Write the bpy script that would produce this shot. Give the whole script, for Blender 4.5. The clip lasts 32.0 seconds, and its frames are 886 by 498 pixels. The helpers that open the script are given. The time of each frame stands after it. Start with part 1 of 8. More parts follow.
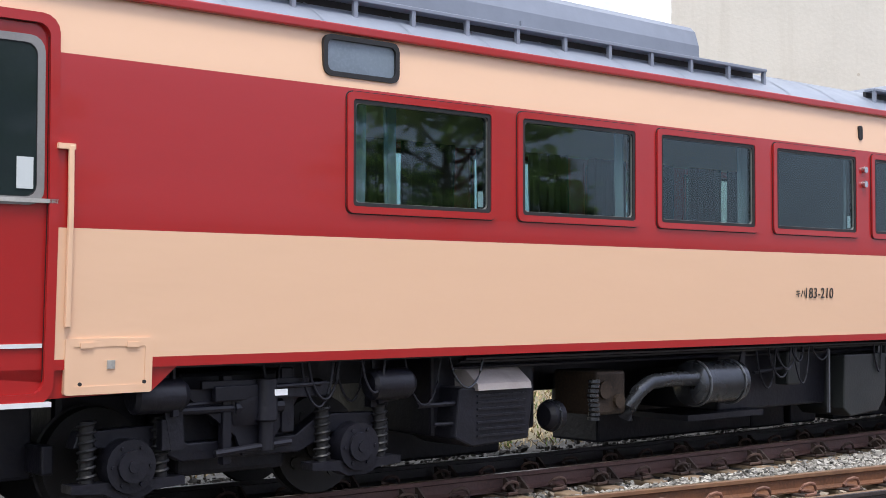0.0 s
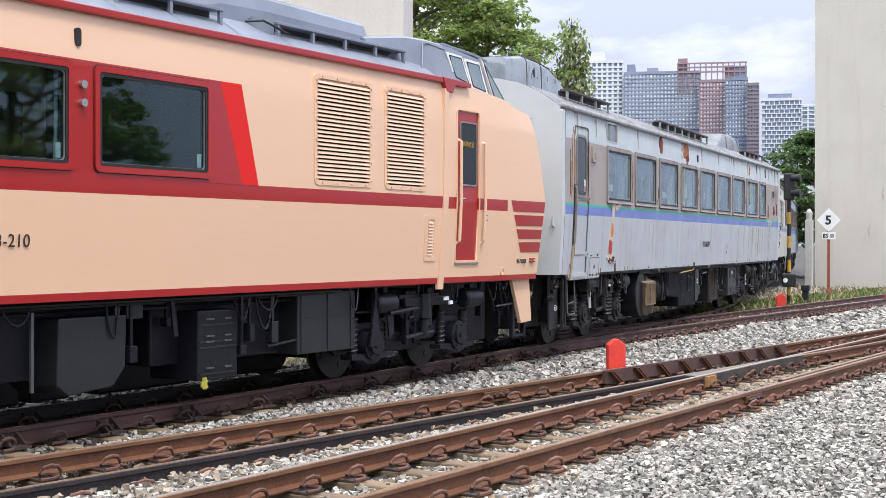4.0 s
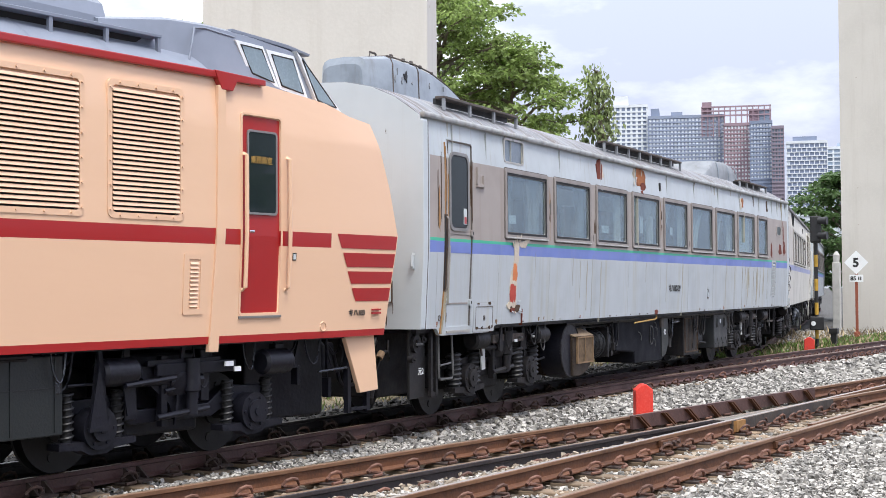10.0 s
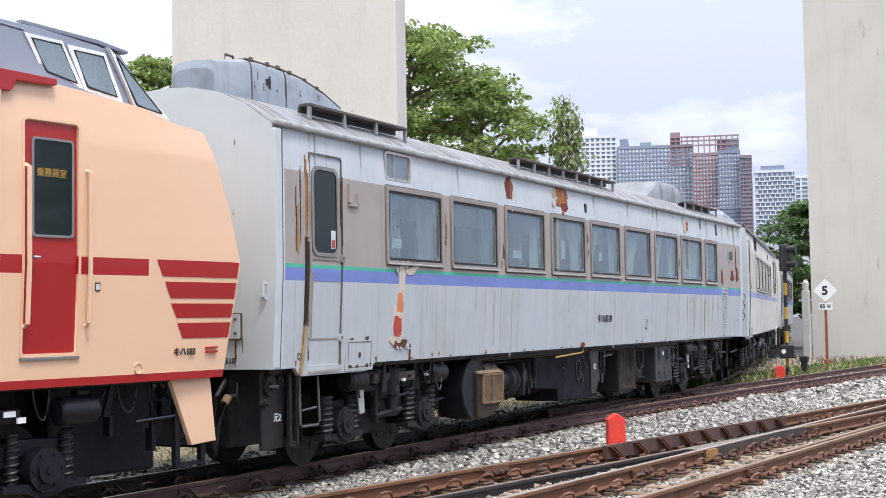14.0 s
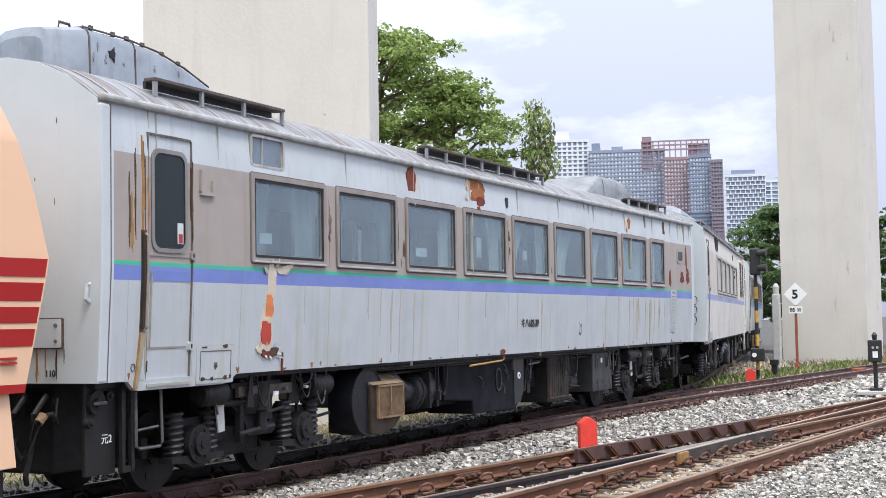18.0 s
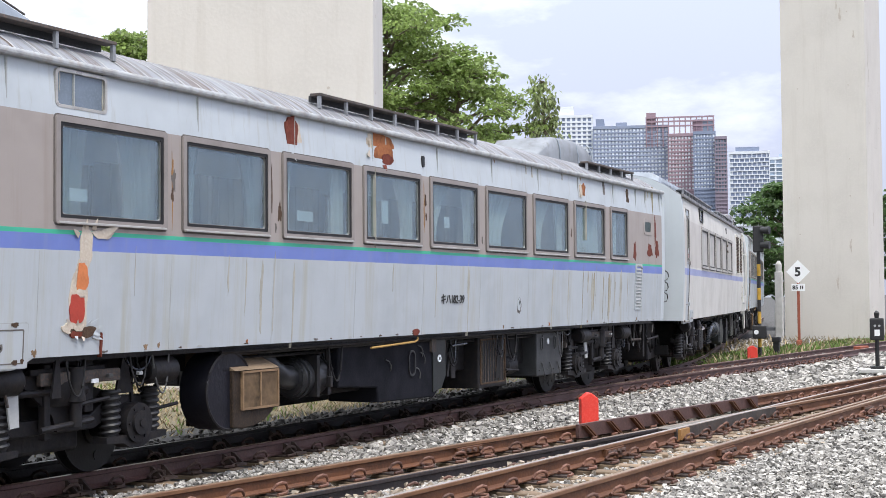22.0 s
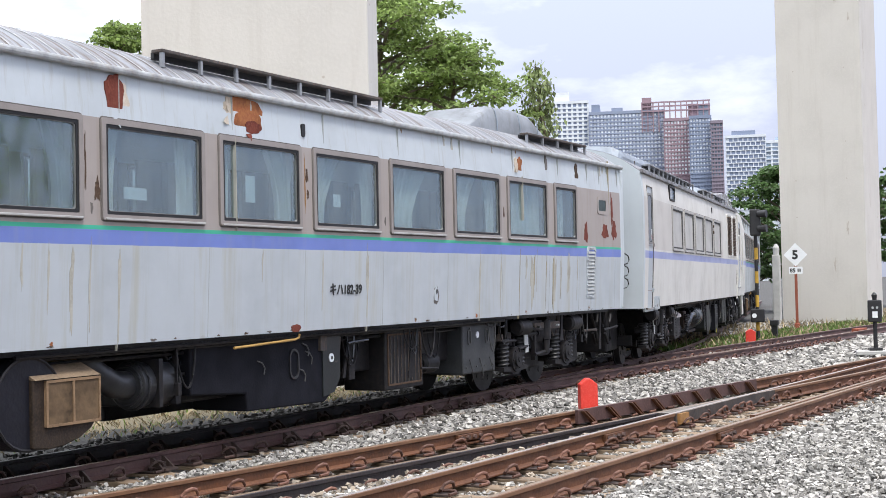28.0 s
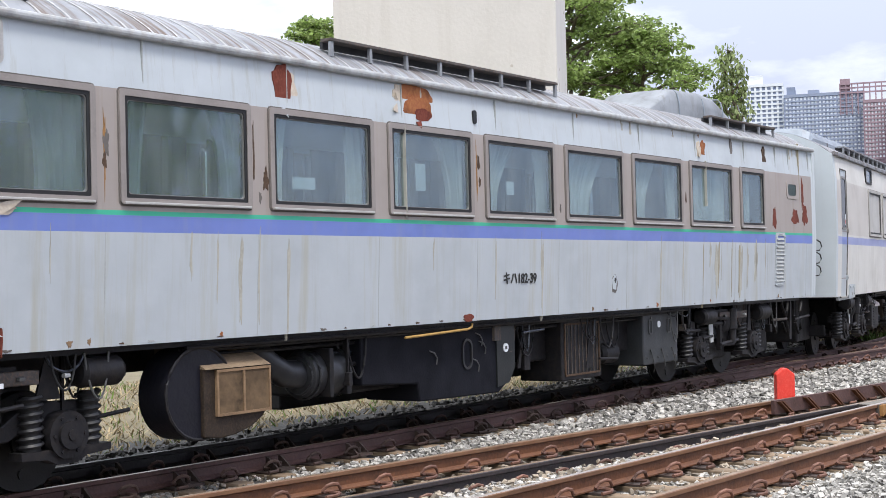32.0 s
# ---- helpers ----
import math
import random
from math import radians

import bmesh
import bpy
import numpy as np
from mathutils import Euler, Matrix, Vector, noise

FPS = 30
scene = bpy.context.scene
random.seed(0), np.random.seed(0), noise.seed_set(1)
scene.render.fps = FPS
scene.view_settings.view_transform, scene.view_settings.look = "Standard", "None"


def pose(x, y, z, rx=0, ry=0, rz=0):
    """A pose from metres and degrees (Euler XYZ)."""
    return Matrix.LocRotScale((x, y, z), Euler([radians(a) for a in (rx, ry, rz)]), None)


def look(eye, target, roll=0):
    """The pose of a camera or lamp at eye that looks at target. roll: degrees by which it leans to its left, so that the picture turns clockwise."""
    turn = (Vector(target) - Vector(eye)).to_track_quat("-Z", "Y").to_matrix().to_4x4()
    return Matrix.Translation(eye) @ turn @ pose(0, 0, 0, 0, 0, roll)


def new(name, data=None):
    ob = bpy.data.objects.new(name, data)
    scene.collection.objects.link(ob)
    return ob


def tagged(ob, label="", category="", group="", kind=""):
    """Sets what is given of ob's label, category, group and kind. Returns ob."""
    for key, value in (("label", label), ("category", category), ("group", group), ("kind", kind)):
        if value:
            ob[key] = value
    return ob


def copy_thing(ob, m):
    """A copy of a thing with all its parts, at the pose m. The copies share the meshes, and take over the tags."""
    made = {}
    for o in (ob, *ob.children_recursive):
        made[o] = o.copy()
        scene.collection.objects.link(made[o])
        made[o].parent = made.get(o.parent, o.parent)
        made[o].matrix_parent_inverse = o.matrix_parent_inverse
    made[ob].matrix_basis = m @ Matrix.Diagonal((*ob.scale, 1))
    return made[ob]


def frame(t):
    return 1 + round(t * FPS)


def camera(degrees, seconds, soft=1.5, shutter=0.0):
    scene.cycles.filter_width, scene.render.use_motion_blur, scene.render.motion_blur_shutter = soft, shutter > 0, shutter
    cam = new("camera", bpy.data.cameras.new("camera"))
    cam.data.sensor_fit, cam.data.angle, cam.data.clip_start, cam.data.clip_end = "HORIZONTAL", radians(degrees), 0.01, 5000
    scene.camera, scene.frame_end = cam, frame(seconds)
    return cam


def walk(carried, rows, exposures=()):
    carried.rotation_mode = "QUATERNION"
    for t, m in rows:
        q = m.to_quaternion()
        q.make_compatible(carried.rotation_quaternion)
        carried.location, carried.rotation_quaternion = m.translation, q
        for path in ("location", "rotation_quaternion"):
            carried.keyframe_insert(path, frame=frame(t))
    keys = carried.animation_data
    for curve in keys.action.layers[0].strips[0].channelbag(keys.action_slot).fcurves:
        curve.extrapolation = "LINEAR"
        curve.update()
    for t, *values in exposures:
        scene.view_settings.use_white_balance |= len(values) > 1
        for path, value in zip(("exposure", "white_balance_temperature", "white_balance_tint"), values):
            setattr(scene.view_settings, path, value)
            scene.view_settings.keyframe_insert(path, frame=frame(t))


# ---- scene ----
cam = camera(36.18, 32.0, 0.65)
EYE = (0.0, 0.0, 1.739)


def aim(t, yaw, pitch, roll):
    y, p = radians(yaw), radians(pitch)
    way = Vector((math.cos(y) * math.cos(p), math.sin(y) * math.cos(p), math.sin(p)))
    return (t, look(EYE, Vector(EYE) + way * 10, roll))


# seconds, heading from the track's line, pitch, roll
walk(cam, [aim(*row) for row in [
    (0, 47.30, 1.90, 0.08), (0.1, 45.33, 1.93, 0.12), (0.3, 41.75, 2.00, 0.20), (0.5, 39.69, 1.92, 0.33),
    (0.7, 37.47, 1.84, 0.50), (1, 34.22, 1.67, 0.52),
    (1.2, 32.37, 1.55, 0.50), (1.5, 30.61, 1.43, 0.51), 
    (1.75, 28.55, 1.17, 0.45), (2, 27.37, 0.96, 0.52), (2.5, 27.04, 0.67, -0.01), (3, 27.18, 0.22, -0.17),
    (3.5, 26.77, -0.10, -0.00), (5.5, 26.50, -0.43, 0.14), (6, 26.32, -0.31, 0.37), (6.5, 26.07, 0.05, 0.39),
    (7, 26.13, 0.25, 0.45), (7.5, 26.07, 0.50, 0.21), (8, 26.12, 0.62, 0.31), (8.5, 26.22, 0.86, -0.11),
    (9, 26.61, 1.22, -0.39), (9.5, 27.16, 1.47, -0.46), (10, 27.68, 1.67, -0.38), (10.5, 28.07, 2.18, -0.41),
    (11, 27.51, 2.29, -0.67), (11.5, 27.35, 2.40, -0.81), (12, 27.48, 2.46, -0.83), (12.5, 27.46, 2.52, -0.99),
    (13, 27.40, 2.66, -0.93), (13.5, 26.78, 2.90, -0.98), (14, 26.44, 2.99, -0.93), (14.5, 25.61, 3.08, -0.81),
    (16.5, 25.56, 3.62, -1.15), (17, 25.58, 3.53, -1.09), (17.5, 25.39, 3.34, -0.94), (18, 25.26, 3.13, -0.97),
    (18.5, 25.39, 3.06, -0.99), (19, 25.50, 3.05, -1.07), (19.5, 25.29, 3.05, -0.96), (20, 25.09, 2.88, -0.56),
    (20.5, 25.10, 2.65, -0.52), (21, 25.19, 2.49, -0.40), (21.5, 25.33, 2.31, -0.65), (22, 25.40, 2.06, -0.48),
    (22.5, 25.44, 1.97, -0.60), (23, 25.52, 1.89, -0.62), (23.5, 25.71, 1.83, -0.61), (24, 25.78, 1.75, -0.76),
    (24.5, 25.88, 1.68, -0.57), (25, 25.74, 1.64, -0.52), (25.5, 25.43, 1.62, -0.88), (26, 25.28, 1.65, -0.85),
    (26.5, 25.32, 1.70, -1.08), (28.5, 25.29, 1.50, -1.24), (29, 25.46, 1.49, -1.01), (29.5, 25.73, 1.41, -0.99),
    (30, 25.98, 1.38, -0.89), (30.5, 26.08, 1.40, -0.95), (31, 25.84, 1.44, -0.86), (31.5, 25.73, 1.43, -0.87),
    (31.7, 26.05, 1.22, -0.70), (31.8, 27.24, 1.10, -0.90), (31.9, 29.73, 1.30, -1.30), (32, 33.31, 1.24, -1.46)]])

# seconds and the place of the middle car's centre along the track
TRAIN_ROWS = [
    (0, 34.881), (0.5, 34.094), (1, 33.495), (1.5, 32.899), (2, 32.321), (2.5, 31.777), (3, 31.234),
    (3.5, 30.703), (5.5, 28.795), (6, 28.356), (6.5, 27.905), (7, 27.466), (7.5, 27.035), (8, 26.615),
    (8.5, 26.220), (9, 25.820), (9.5, 25.451), (10, 25.092), (10.5, 24.746), (11, 24.397), (11.5, 24.067),
    (12, 23.752), (12.5, 23.455), (13, 23.169), (13.5, 22.891), (14, 22.622), (14.5, 22.396), (16.5, 21.342),
    (17, 21.036), (17.5, 20.727), (18, 20.405), (18.5, 20.069), (19, 19.718), (19.5, 19.347), (20, 18.945),
    (20.5, 18.567), (21, 18.180), (21.5, 17.798), (22, 17.447), (22.5, 17.096), (23, 16.764), (23.5, 16.461),
    (24, 16.163), (24.5, 15.885), (25, 15.624), (25.5, 15.379), (26, 15.182), (26.5, 14.992), (28.5, 14.424),
    (29, 14.352), (29.5, 14.286), (30, 14.258), (30.5, 14.229), (31, 14.201), (31.5, 14.212), (32, 14.201)]

import collections

# ---------------------------------------------------------------- the track's line
KNOT_S = [-20, 0, 10, 20, 25, 30, 35, 40, 45, 50, 60, 90]
KNOT_K = [1.10, 1.07, 0.73, 0.64, -0.05, 1.39, 1.26, 1.58, -1.16, 0.23, 0.03, 0.0]
CAR_PITCH, BOGIE = 21.3, 7.2
_s = np.arange(-60, 150.01, 0.25)
_k = np.interp(_s, KNOT_S, KNOT_K, left=0) / 100
_th = np.concatenate([[0], np.cumsum((_k[1:] + _k[:-1]) / 2) * 0.25])
_i0 = int((20 + 60) / 0.25)
_th -= _th[_i0]
_px = np.concatenate([[0], np.cumsum((np.cos(_th[1:]) + np.cos(_th[:-1])) / 2) * 0.25])
_py = np.concatenate([[0], np.cumsum((np.sin(_th[1:]) + np.sin(_th[:-1])) / 2) * 0.25])
_px += 20 - _px[_i0]
_py += 9.5 - _py[_i0]


def line(s):
    return np.array([np.interp(s, _s, _px), np.interp(s, _s, _py)]), float(np.interp(s, _s, _th))


def car_pose(s):
    a, b = line(s - BOGIE)[0], line(s + BOGIE)[0]
    m, d = (a + b) / 2, b - a
    return pose(m[0], m[1], 0, 0, 0, math.degrees(math.atan2(d[1], d[0])))


# ---------------------------------------------------------------- sky and sun
world = bpy.data.worlds.new("sky")
scene.world = world
world.use_nodes = True
wn, wl = world.node_tree.nodes, world.node_tree.links
wn.clear()
sky = wn.new("ShaderNodeTexSky")
sky.sky_type, sky.sun_disc = "NISHITA", False
SUN_EL, SUN_AZ = 66.0, 238.0
sky.sun_elevation, sky.sun_rotation = radians(SUN_EL), radians(90 - SUN_AZ)
sky.air_density, sky.dust_density = 1.0, 2.5
wc = wn.new("ShaderNodeTexCoord")
wm = wn.new("ShaderNodeMapping")
wm.inputs["Scale"].default_value = (1.0, 1.0, 2.6)
cn1 = wn.new("ShaderNodeTexNoise")
cn1.inputs["Scale"].default_value, cn1.inputs["Detail"].default_value, cn1.inputs["Roughness"].default_value = 3.8, 8, 0.58
cr = wn.new("ShaderNodeValToRGB")
cr.color_ramp.elements[0].position, cr.color_ramp.elements[0].color = 0.30, (0.04, 0.04, 0.04, 1)
cr.color_ramp.elements[1].position, cr.color_ramp.elements[1].color = 0.43, (1, 1, 1, 1)
cm = wn.new("ShaderNodeMix")
cm.data_type = "RGBA"
bg, wo = wn.new("ShaderNodeBackground"), wn.new("ShaderNodeOutputWorld")
bg.inputs["Strength"].default_value = 0.13
# an overcast sky brightens towards the zenith
sx, sg = wn.new("ShaderNodeSeparateXYZ"), wn.new("ShaderNodeMapRange")
sg.inputs["To Min"].default_value, sg.inputs["To Max"].default_value = 0.82, 2.5
vm = wn.new("ShaderNodeVectorMath")
vm.operation = "SCALE"
wl.new(wc.outputs["Generated"], sx.inputs["Vector"])
wl.new(sx.outputs["Z"], sg.inputs["Value"])
wl.new(wc.outputs["Generated"], wm.inputs["Vector"])
wl.new(wm.outputs["Vector"], cn1.inputs["Vector"])
# the cloud thickens away from the far end of the yard
cd, ca = wn.new("ShaderNodeVectorMath"), wn.new("ShaderNodeMath")
cd.operation, cd.inputs[1].default_value = "DOT_PRODUCT", (-0.42, 0.46, 0.22)
ca.operation = "ADD"
wl.new(wc.outputs["Generated"], cd.inputs[0])
wl.new(cd.outputs["Value"], ca.inputs[0])
wl.new(cn1.outputs["Fac"], ca.inputs[1])
wl.new(ca.outputs[0], cr.inputs["Fac"])
wl.new(cr.outputs["Color"], cm.inputs["Factor"])
va = wn.new("ShaderNodeVectorMath")
va.operation, va.inputs[1].default_value = "MULTIPLY", (1.70, 1.45, 1.60)
wl.new(sky.outputs["Color"], va.inputs[0])
# thin lavender-grey cloud over the blue, white heads above it
veil = wn.new("ShaderNodeMix")
veil.data_type = "RGBA"
veil.inputs["Factor"].default_value, veil.inputs["B"].default_value = 0.85, (4.1, 4.45, 5.75, 1)
wl.new(va.outputs["Vector"], veil.inputs["A"])
wl.new(veil.outputs["Result"], cm.inputs["A"])
cm.inputs["B"].default_value = (6.4, 6.75, 7.4, 1)
wl.new(cm.outputs["Result"], vm.inputs[0])
wl.new(sg.outputs["Result"], vm.inputs["Scale"])
wl.new(vm.outputs["Vector"], bg.inputs["Color"])
wl.new(bg.outputs["Background"], wo.inputs["Surface"])

sun = new("sun", bpy.data.lights.new("sun", "SUN"))
sun.data.energy, sun.data.angle, sun.data.color = 2.35, radians(14), (1.0, 0.95, 0.88)
_a, _e = radians(SUN_AZ), radians(SUN_EL)
_from = Vector((math.cos(_a) * math.cos(_e), math.sin(_a) * math.cos(_e), math.sin(_e)))
sun.matrix_world = look(_from * 60, (0, 0, 0))
scene.view_settings.exposure = 0.34


# ---------------------------------------------------------------- materials
def mat(name, color, rough=0.6, metal=0.0, var=0.25, scale=3.0, bump=0.1, fine=40.0, coat=0.0, tint=None, rand=0.0, spec=0.5, streak_scale=(5.0, 5.0, 0.22),
        streak=None, streak_amount=0.5, streak_at=(0.52, 0.72), broad=None, stretch=(1, 1, 1), island=0.0, dist=0.02):
    m = bpy.data.materials.new(name)
    m.use_nodes = True
    n, l = m.node_tree.nodes, m.node_tree.links
    b = n["Principled BSDF"]
    b.inputs["Roughness"].default_value, b.inputs["Metallic"].default_value = rough, metal
    b.inputs["Specular IOR Level"].default_value = spec
    b.inputs["Coat Weight"].default_value = coat
    b.inputs["Coat Roughness"].default_value = 0.08
    tc, mp = n.new("ShaderNodeTexCoord"), n.new("ShaderNodeMapping")
    mp.inputs["Scale"].default_value = stretch
    l.new(tc.outputs["Object"], mp.inputs["Vector"])

    def noise_of(sc, det=5):
        t = n.new("ShaderNodeTexNoise")
        t.inputs["Scale"].default_value, t.inputs["Detail"].default_value = sc, det
        l.new(mp.outputs["Vector"], t.inputs["Vector"])
        return t

    def mixed(a, bcol, fac, kind="MIX"):
        x = n.new("ShaderNodeMix")
        x.data_type, x.blend_type = "RGBA", kind
        if isinstance(a, tuple):
            x.inputs["A"].default_value = a
        else:
            l.new(a, x.inputs["A"])
        x.inputs["B"].default_value = bcol
        if isinstance(fac, float):
            x.inputs["Factor"].default_value = fac
        else:
            l.new(fac, x.inputs["Factor"])
        return x.outputs["Result"]

    def ramp(src, lo, hi, amount=1.0):
        r = n.new("ShaderNodeMapRange")
        r.inputs["From Min"].default_value, r.inputs["From Max"].default_value = lo, hi
        r.inputs["To Max"].default_value = amount
        l.new(src, r.inputs["Value"])
        return r.outputs["Result"]

    big, small = noise_of(scale), noise_of(fine, 3)
    dark = tuple(c * (1 - var) for c in color) + (1,)
    other = (tuple(tint) if tint else tuple(min(1, c * (1 + var * 0.6)) for c in color)) + (1,)
    col = mixed(tuple(color) + (1,), dark, ramp(big.outputs["Fac"], 0.45, 0.75))
    col = mixed(col, other, ramp(small.outputs["Fac"], 0.45, 0.8, 0.6))
    if rand or island:
        src = n.new("ShaderNodeObjectInfo").outputs["Random"] if rand else n.new("ShaderNodeNewGeometry").outputs["Random Per Island"]
        amt = rand or island
        mr = n.new("ShaderNodeMapRange")
        mr.inputs["To Min"].default_value, mr.inputs["To Max"].default_value = 1 - amt, 1 + amt
        l.new(src, mr.inputs["Value"])
        hv = n.new("ShaderNodeHueSaturation")
        l.new(mr.outputs["Result"], hv.inputs["Value"])
        l.new(col, hv.inputs["Color"])
        col = hv.outputs["Color"]
    for tone, amount, sc, at in ([(streak, streak_amount, streak_scale, streak_at)] if streak else []) + ([broad] if broad else []):
        sm = n.new("ShaderNodeMapping")
        sm.inputs["Scale"].default_value = sc
        l.new(tc.outputs["Object"], sm.inputs["Vector"])
        t = n.new("ShaderNodeTexNoise")
        t.inputs["Scale"].default_value, t.inputs["Detail"].default_value, t.inputs["Roughness"].default_value = 1.6, 8, 0.7
        l.new(sm.outputs["Vector"], t.inputs["Vector"])
        col = mixed(col, tuple(tone) + (1,), ramp(t.outputs["Fac"], at[0], at[1], amount))
    l.new(col, b.inputs["Base Color"])
    rr = ramp(big.outputs["Fac"], 0.3, 0.7)
    rm = n.new("ShaderNodeMapRange")
    rm.inputs["To Min"].default_value, rm.inputs["To Max"].default_value = max(0.02, rough - 0.08), min(1, rough + 0.1)
    l.new(rr, rm.inputs["Value"])
    l.new(rm.outputs["Result"], b.inputs["Roughness"])
    if bump:
        bp = n.new("ShaderNodeBump")
        bp.inputs["Strength"].default_value, bp.inputs["Distance"].default_value = bump, dist
        ad = n.new("ShaderNodeMath")
        ad.operation = "ADD"
        l.new(big.outputs["Fac"], ad.inputs[0])
        l.new(small.outputs["Fac"], ad.inputs[1])
        l.new(ad.outputs[0], bp.inputs["Height"])
        l.new(bp.outputs["Normal"], b.inputs["Normal"])
    return m


def glass(name, tint, gloss=0.06, rough=0.02, sheen=(1.0, 1.0, 1.0), dust_sheen=0.0):
    """A thin pane: clear with a tint, and a mirror's gloss that grows at grazing angles."""
    m = bpy.data.materials.new(name)
    m.use_nodes = True
    n, l = m.node_tree.nodes, m.node_tree.links
    n.clear()
    tr, gl, mx, out = (n.new("ShaderNode" + k) for k in ("BsdfTransparent", "BsdfGlossy", "MixShader", "OutputMaterial"))
    lw, pw = n.new("ShaderNodeLayerWeight"), n.new("ShaderNodeMath")
    pw.operation, pw.inputs[1].default_value = "POWER", 4.0
    l.new(lw.outputs["Facing"], pw.inputs[0])
    tr.inputs["Color"].default_value = tuple(tint) + (1,)
    gl.inputs["Roughness"].default_value = rough
    gl.inputs["Color"].default_value = tuple(sheen) + (1,)
    ad = n.new("ShaderNodeMath")
    ad.operation, ad.use_clamp = "MULTIPLY_ADD", True
    ad.inputs[1].default_value, ad.inputs[2].default_value = 0.45, gloss
    l.new(pw.outputs[0], ad.inputs[0])
    l.new(ad.outputs[0], mx.inputs["Fac"])
    l.new(tr.outputs["BSDF"], mx.inputs[1])
    l.new(gl.outputs["BSDF"], mx.inputs[2])
    l.new(mx.outputs["Shader"], out.inputs["Surface"])
    if dust_sheen:
        # a dusty film, thicker in soft streaks, painting in milky reflections, on slightly wavy glass
        tc, mp, nz, rg = (n.new("ShaderNode" + k) for k in ("TexCoord", "Mapping", "TexNoise", "MapRange"))
        mp.inputs["Scale"].default_value = (1.0, 1.0, 0.30)
        nz.inputs["Scale"].default_value, nz.inputs["Detail"].default_value, nz.inputs["Distortion"].default_value = 2.2, 5, 1.2
        rg.inputs["From Min"].default_value, rg.inputs["From Max"].default_value = 0.35, 0.70
        rg.inputs["To Min"].default_value, rg.inputs["To Max"].default_value = dust_sheen * 0.45, dust_sheen * 1.6
        df, m2, bp, nw = (n.new("ShaderNode" + k) for k in ("BsdfDiffuse", "MixShader", "Bump", "TexNoise"))
        df.inputs["Color"].default_value = (0.50, 0.55, 0.54, 1)
        l.new(tc.outputs["Object"], mp.inputs["Vector"])
        l.new(mp.outputs["Vector"], nz.inputs["Vector"])
        l.new(nz.outputs["Fac"], rg.inputs["Value"])
        nw.inputs["Scale"].default_value, nw.inputs["Detail"].default_value = 3.0, 1
        l.new(tc.outputs["Object"], nw.inputs["Vector"])
        bp.inputs["Strength"].default_value, bp.inputs["Distance"].default_value = 1.0, 0.010
        l.new(nw.outputs["Fac"], bp.inputs["Height"])
        l.new(bp.outputs["Normal"], gl.inputs["Normal"])
        l.new(rg.outputs["Result"], m2.inputs["Fac"])
        l.new(mx.outputs["Shader"], m2.inputs[1])
        l.new(df.outputs["BSDF"], m2.inputs[2])
        l.new(m2.outputs["Shader"], out.inputs["Surface"])
    return m


def foliage(name, color, light):
    """Leaves: each of its own tone, letting some light through."""
    m = mat(name, color, 0.5, var=0.3, scale=0.5, bump=0, island=0.5, tint=light)
    n, l = m.node_tree.nodes, m.node_tree.links
    b, out = n["Principled BSDF"], n["Material Output"]
    tr, mx = n.new("ShaderNodeBsdfTranslucent"), n.new("ShaderNodeMixShader")
    src = b.inputs["Base Color"].links[0].from_socket
    l.new(src, tr.inputs["Color"])
    mx.inputs["Fac"].default_value = 0.45
    l.new(b.outputs["BSDF"], mx.inputs[1])
    l.new(tr.outputs["BSDF"], mx.inputs[2])
    l.new(mx.outputs["Shader"], out.inputs["Surface"])
    return m


def gloss_paint(name, color, rough, coat, wave, var=0.03):
    """Fresh sprayed paint: even colour, and a slow unevenness of the sheet that bends what it mirrors."""
    m = bpy.data.materials.new(name)
    m.use_nodes = True
    n, l = m.node_tree.nodes, m.node_tree.links
    b = n["Principled BSDF"]
    b.inputs["Roughness"].default_value, b.inputs["Coat Weight"].default_value, b.inputs["Coat Roughness"].default_value = rough, coat, 0.05
    tc, mp = n.new("ShaderNodeTexCoord"), n.new("ShaderNodeMapping")
    mp.inputs["Scale"].default_value = (0.55, 1.0, 1.6)
    l.new(tc.outputs["Object"], mp.inputs["Vector"])
    big, small = n.new("ShaderNodeTexNoise"), n.new("ShaderNodeTexNoise")
    big.inputs["Scale"].default_value, big.inputs["Detail"].default_value = 0.9, 2
    small.inputs["Scale"].default_value, small.inputs["Detail"].default_value = 3.2, 2
    l.new(mp.outputs["Vector"], big.inputs["Vector"])
    l.new(mp.outputs["Vector"], small.inputs["Vector"])
    mx = n.new("ShaderNodeMix")
    mx.data_type = "RGBA"
    mx.inputs["A"].default_value = tuple(c * (1 - var) for c in color) + (1,)
    mx.inputs["B"].default_value = tuple(min(1, c * (1 + var)) for c in color) + (1,)
    l.new(big.outputs["Fac"], mx.inputs["Factor"])
    l.new(mx.outputs["Result"], b.inputs["Base Color"])
    bp = n.new("ShaderNodeBump")
    bp.inputs["Strength"].default_value, bp.inputs["Distance"].default_value = 1.0, wave
    l.new(small.outputs["Fac"], bp.inputs["Height"])
    l.new(bp.outputs["Normal"], b.inputs["Normal"])
    return m


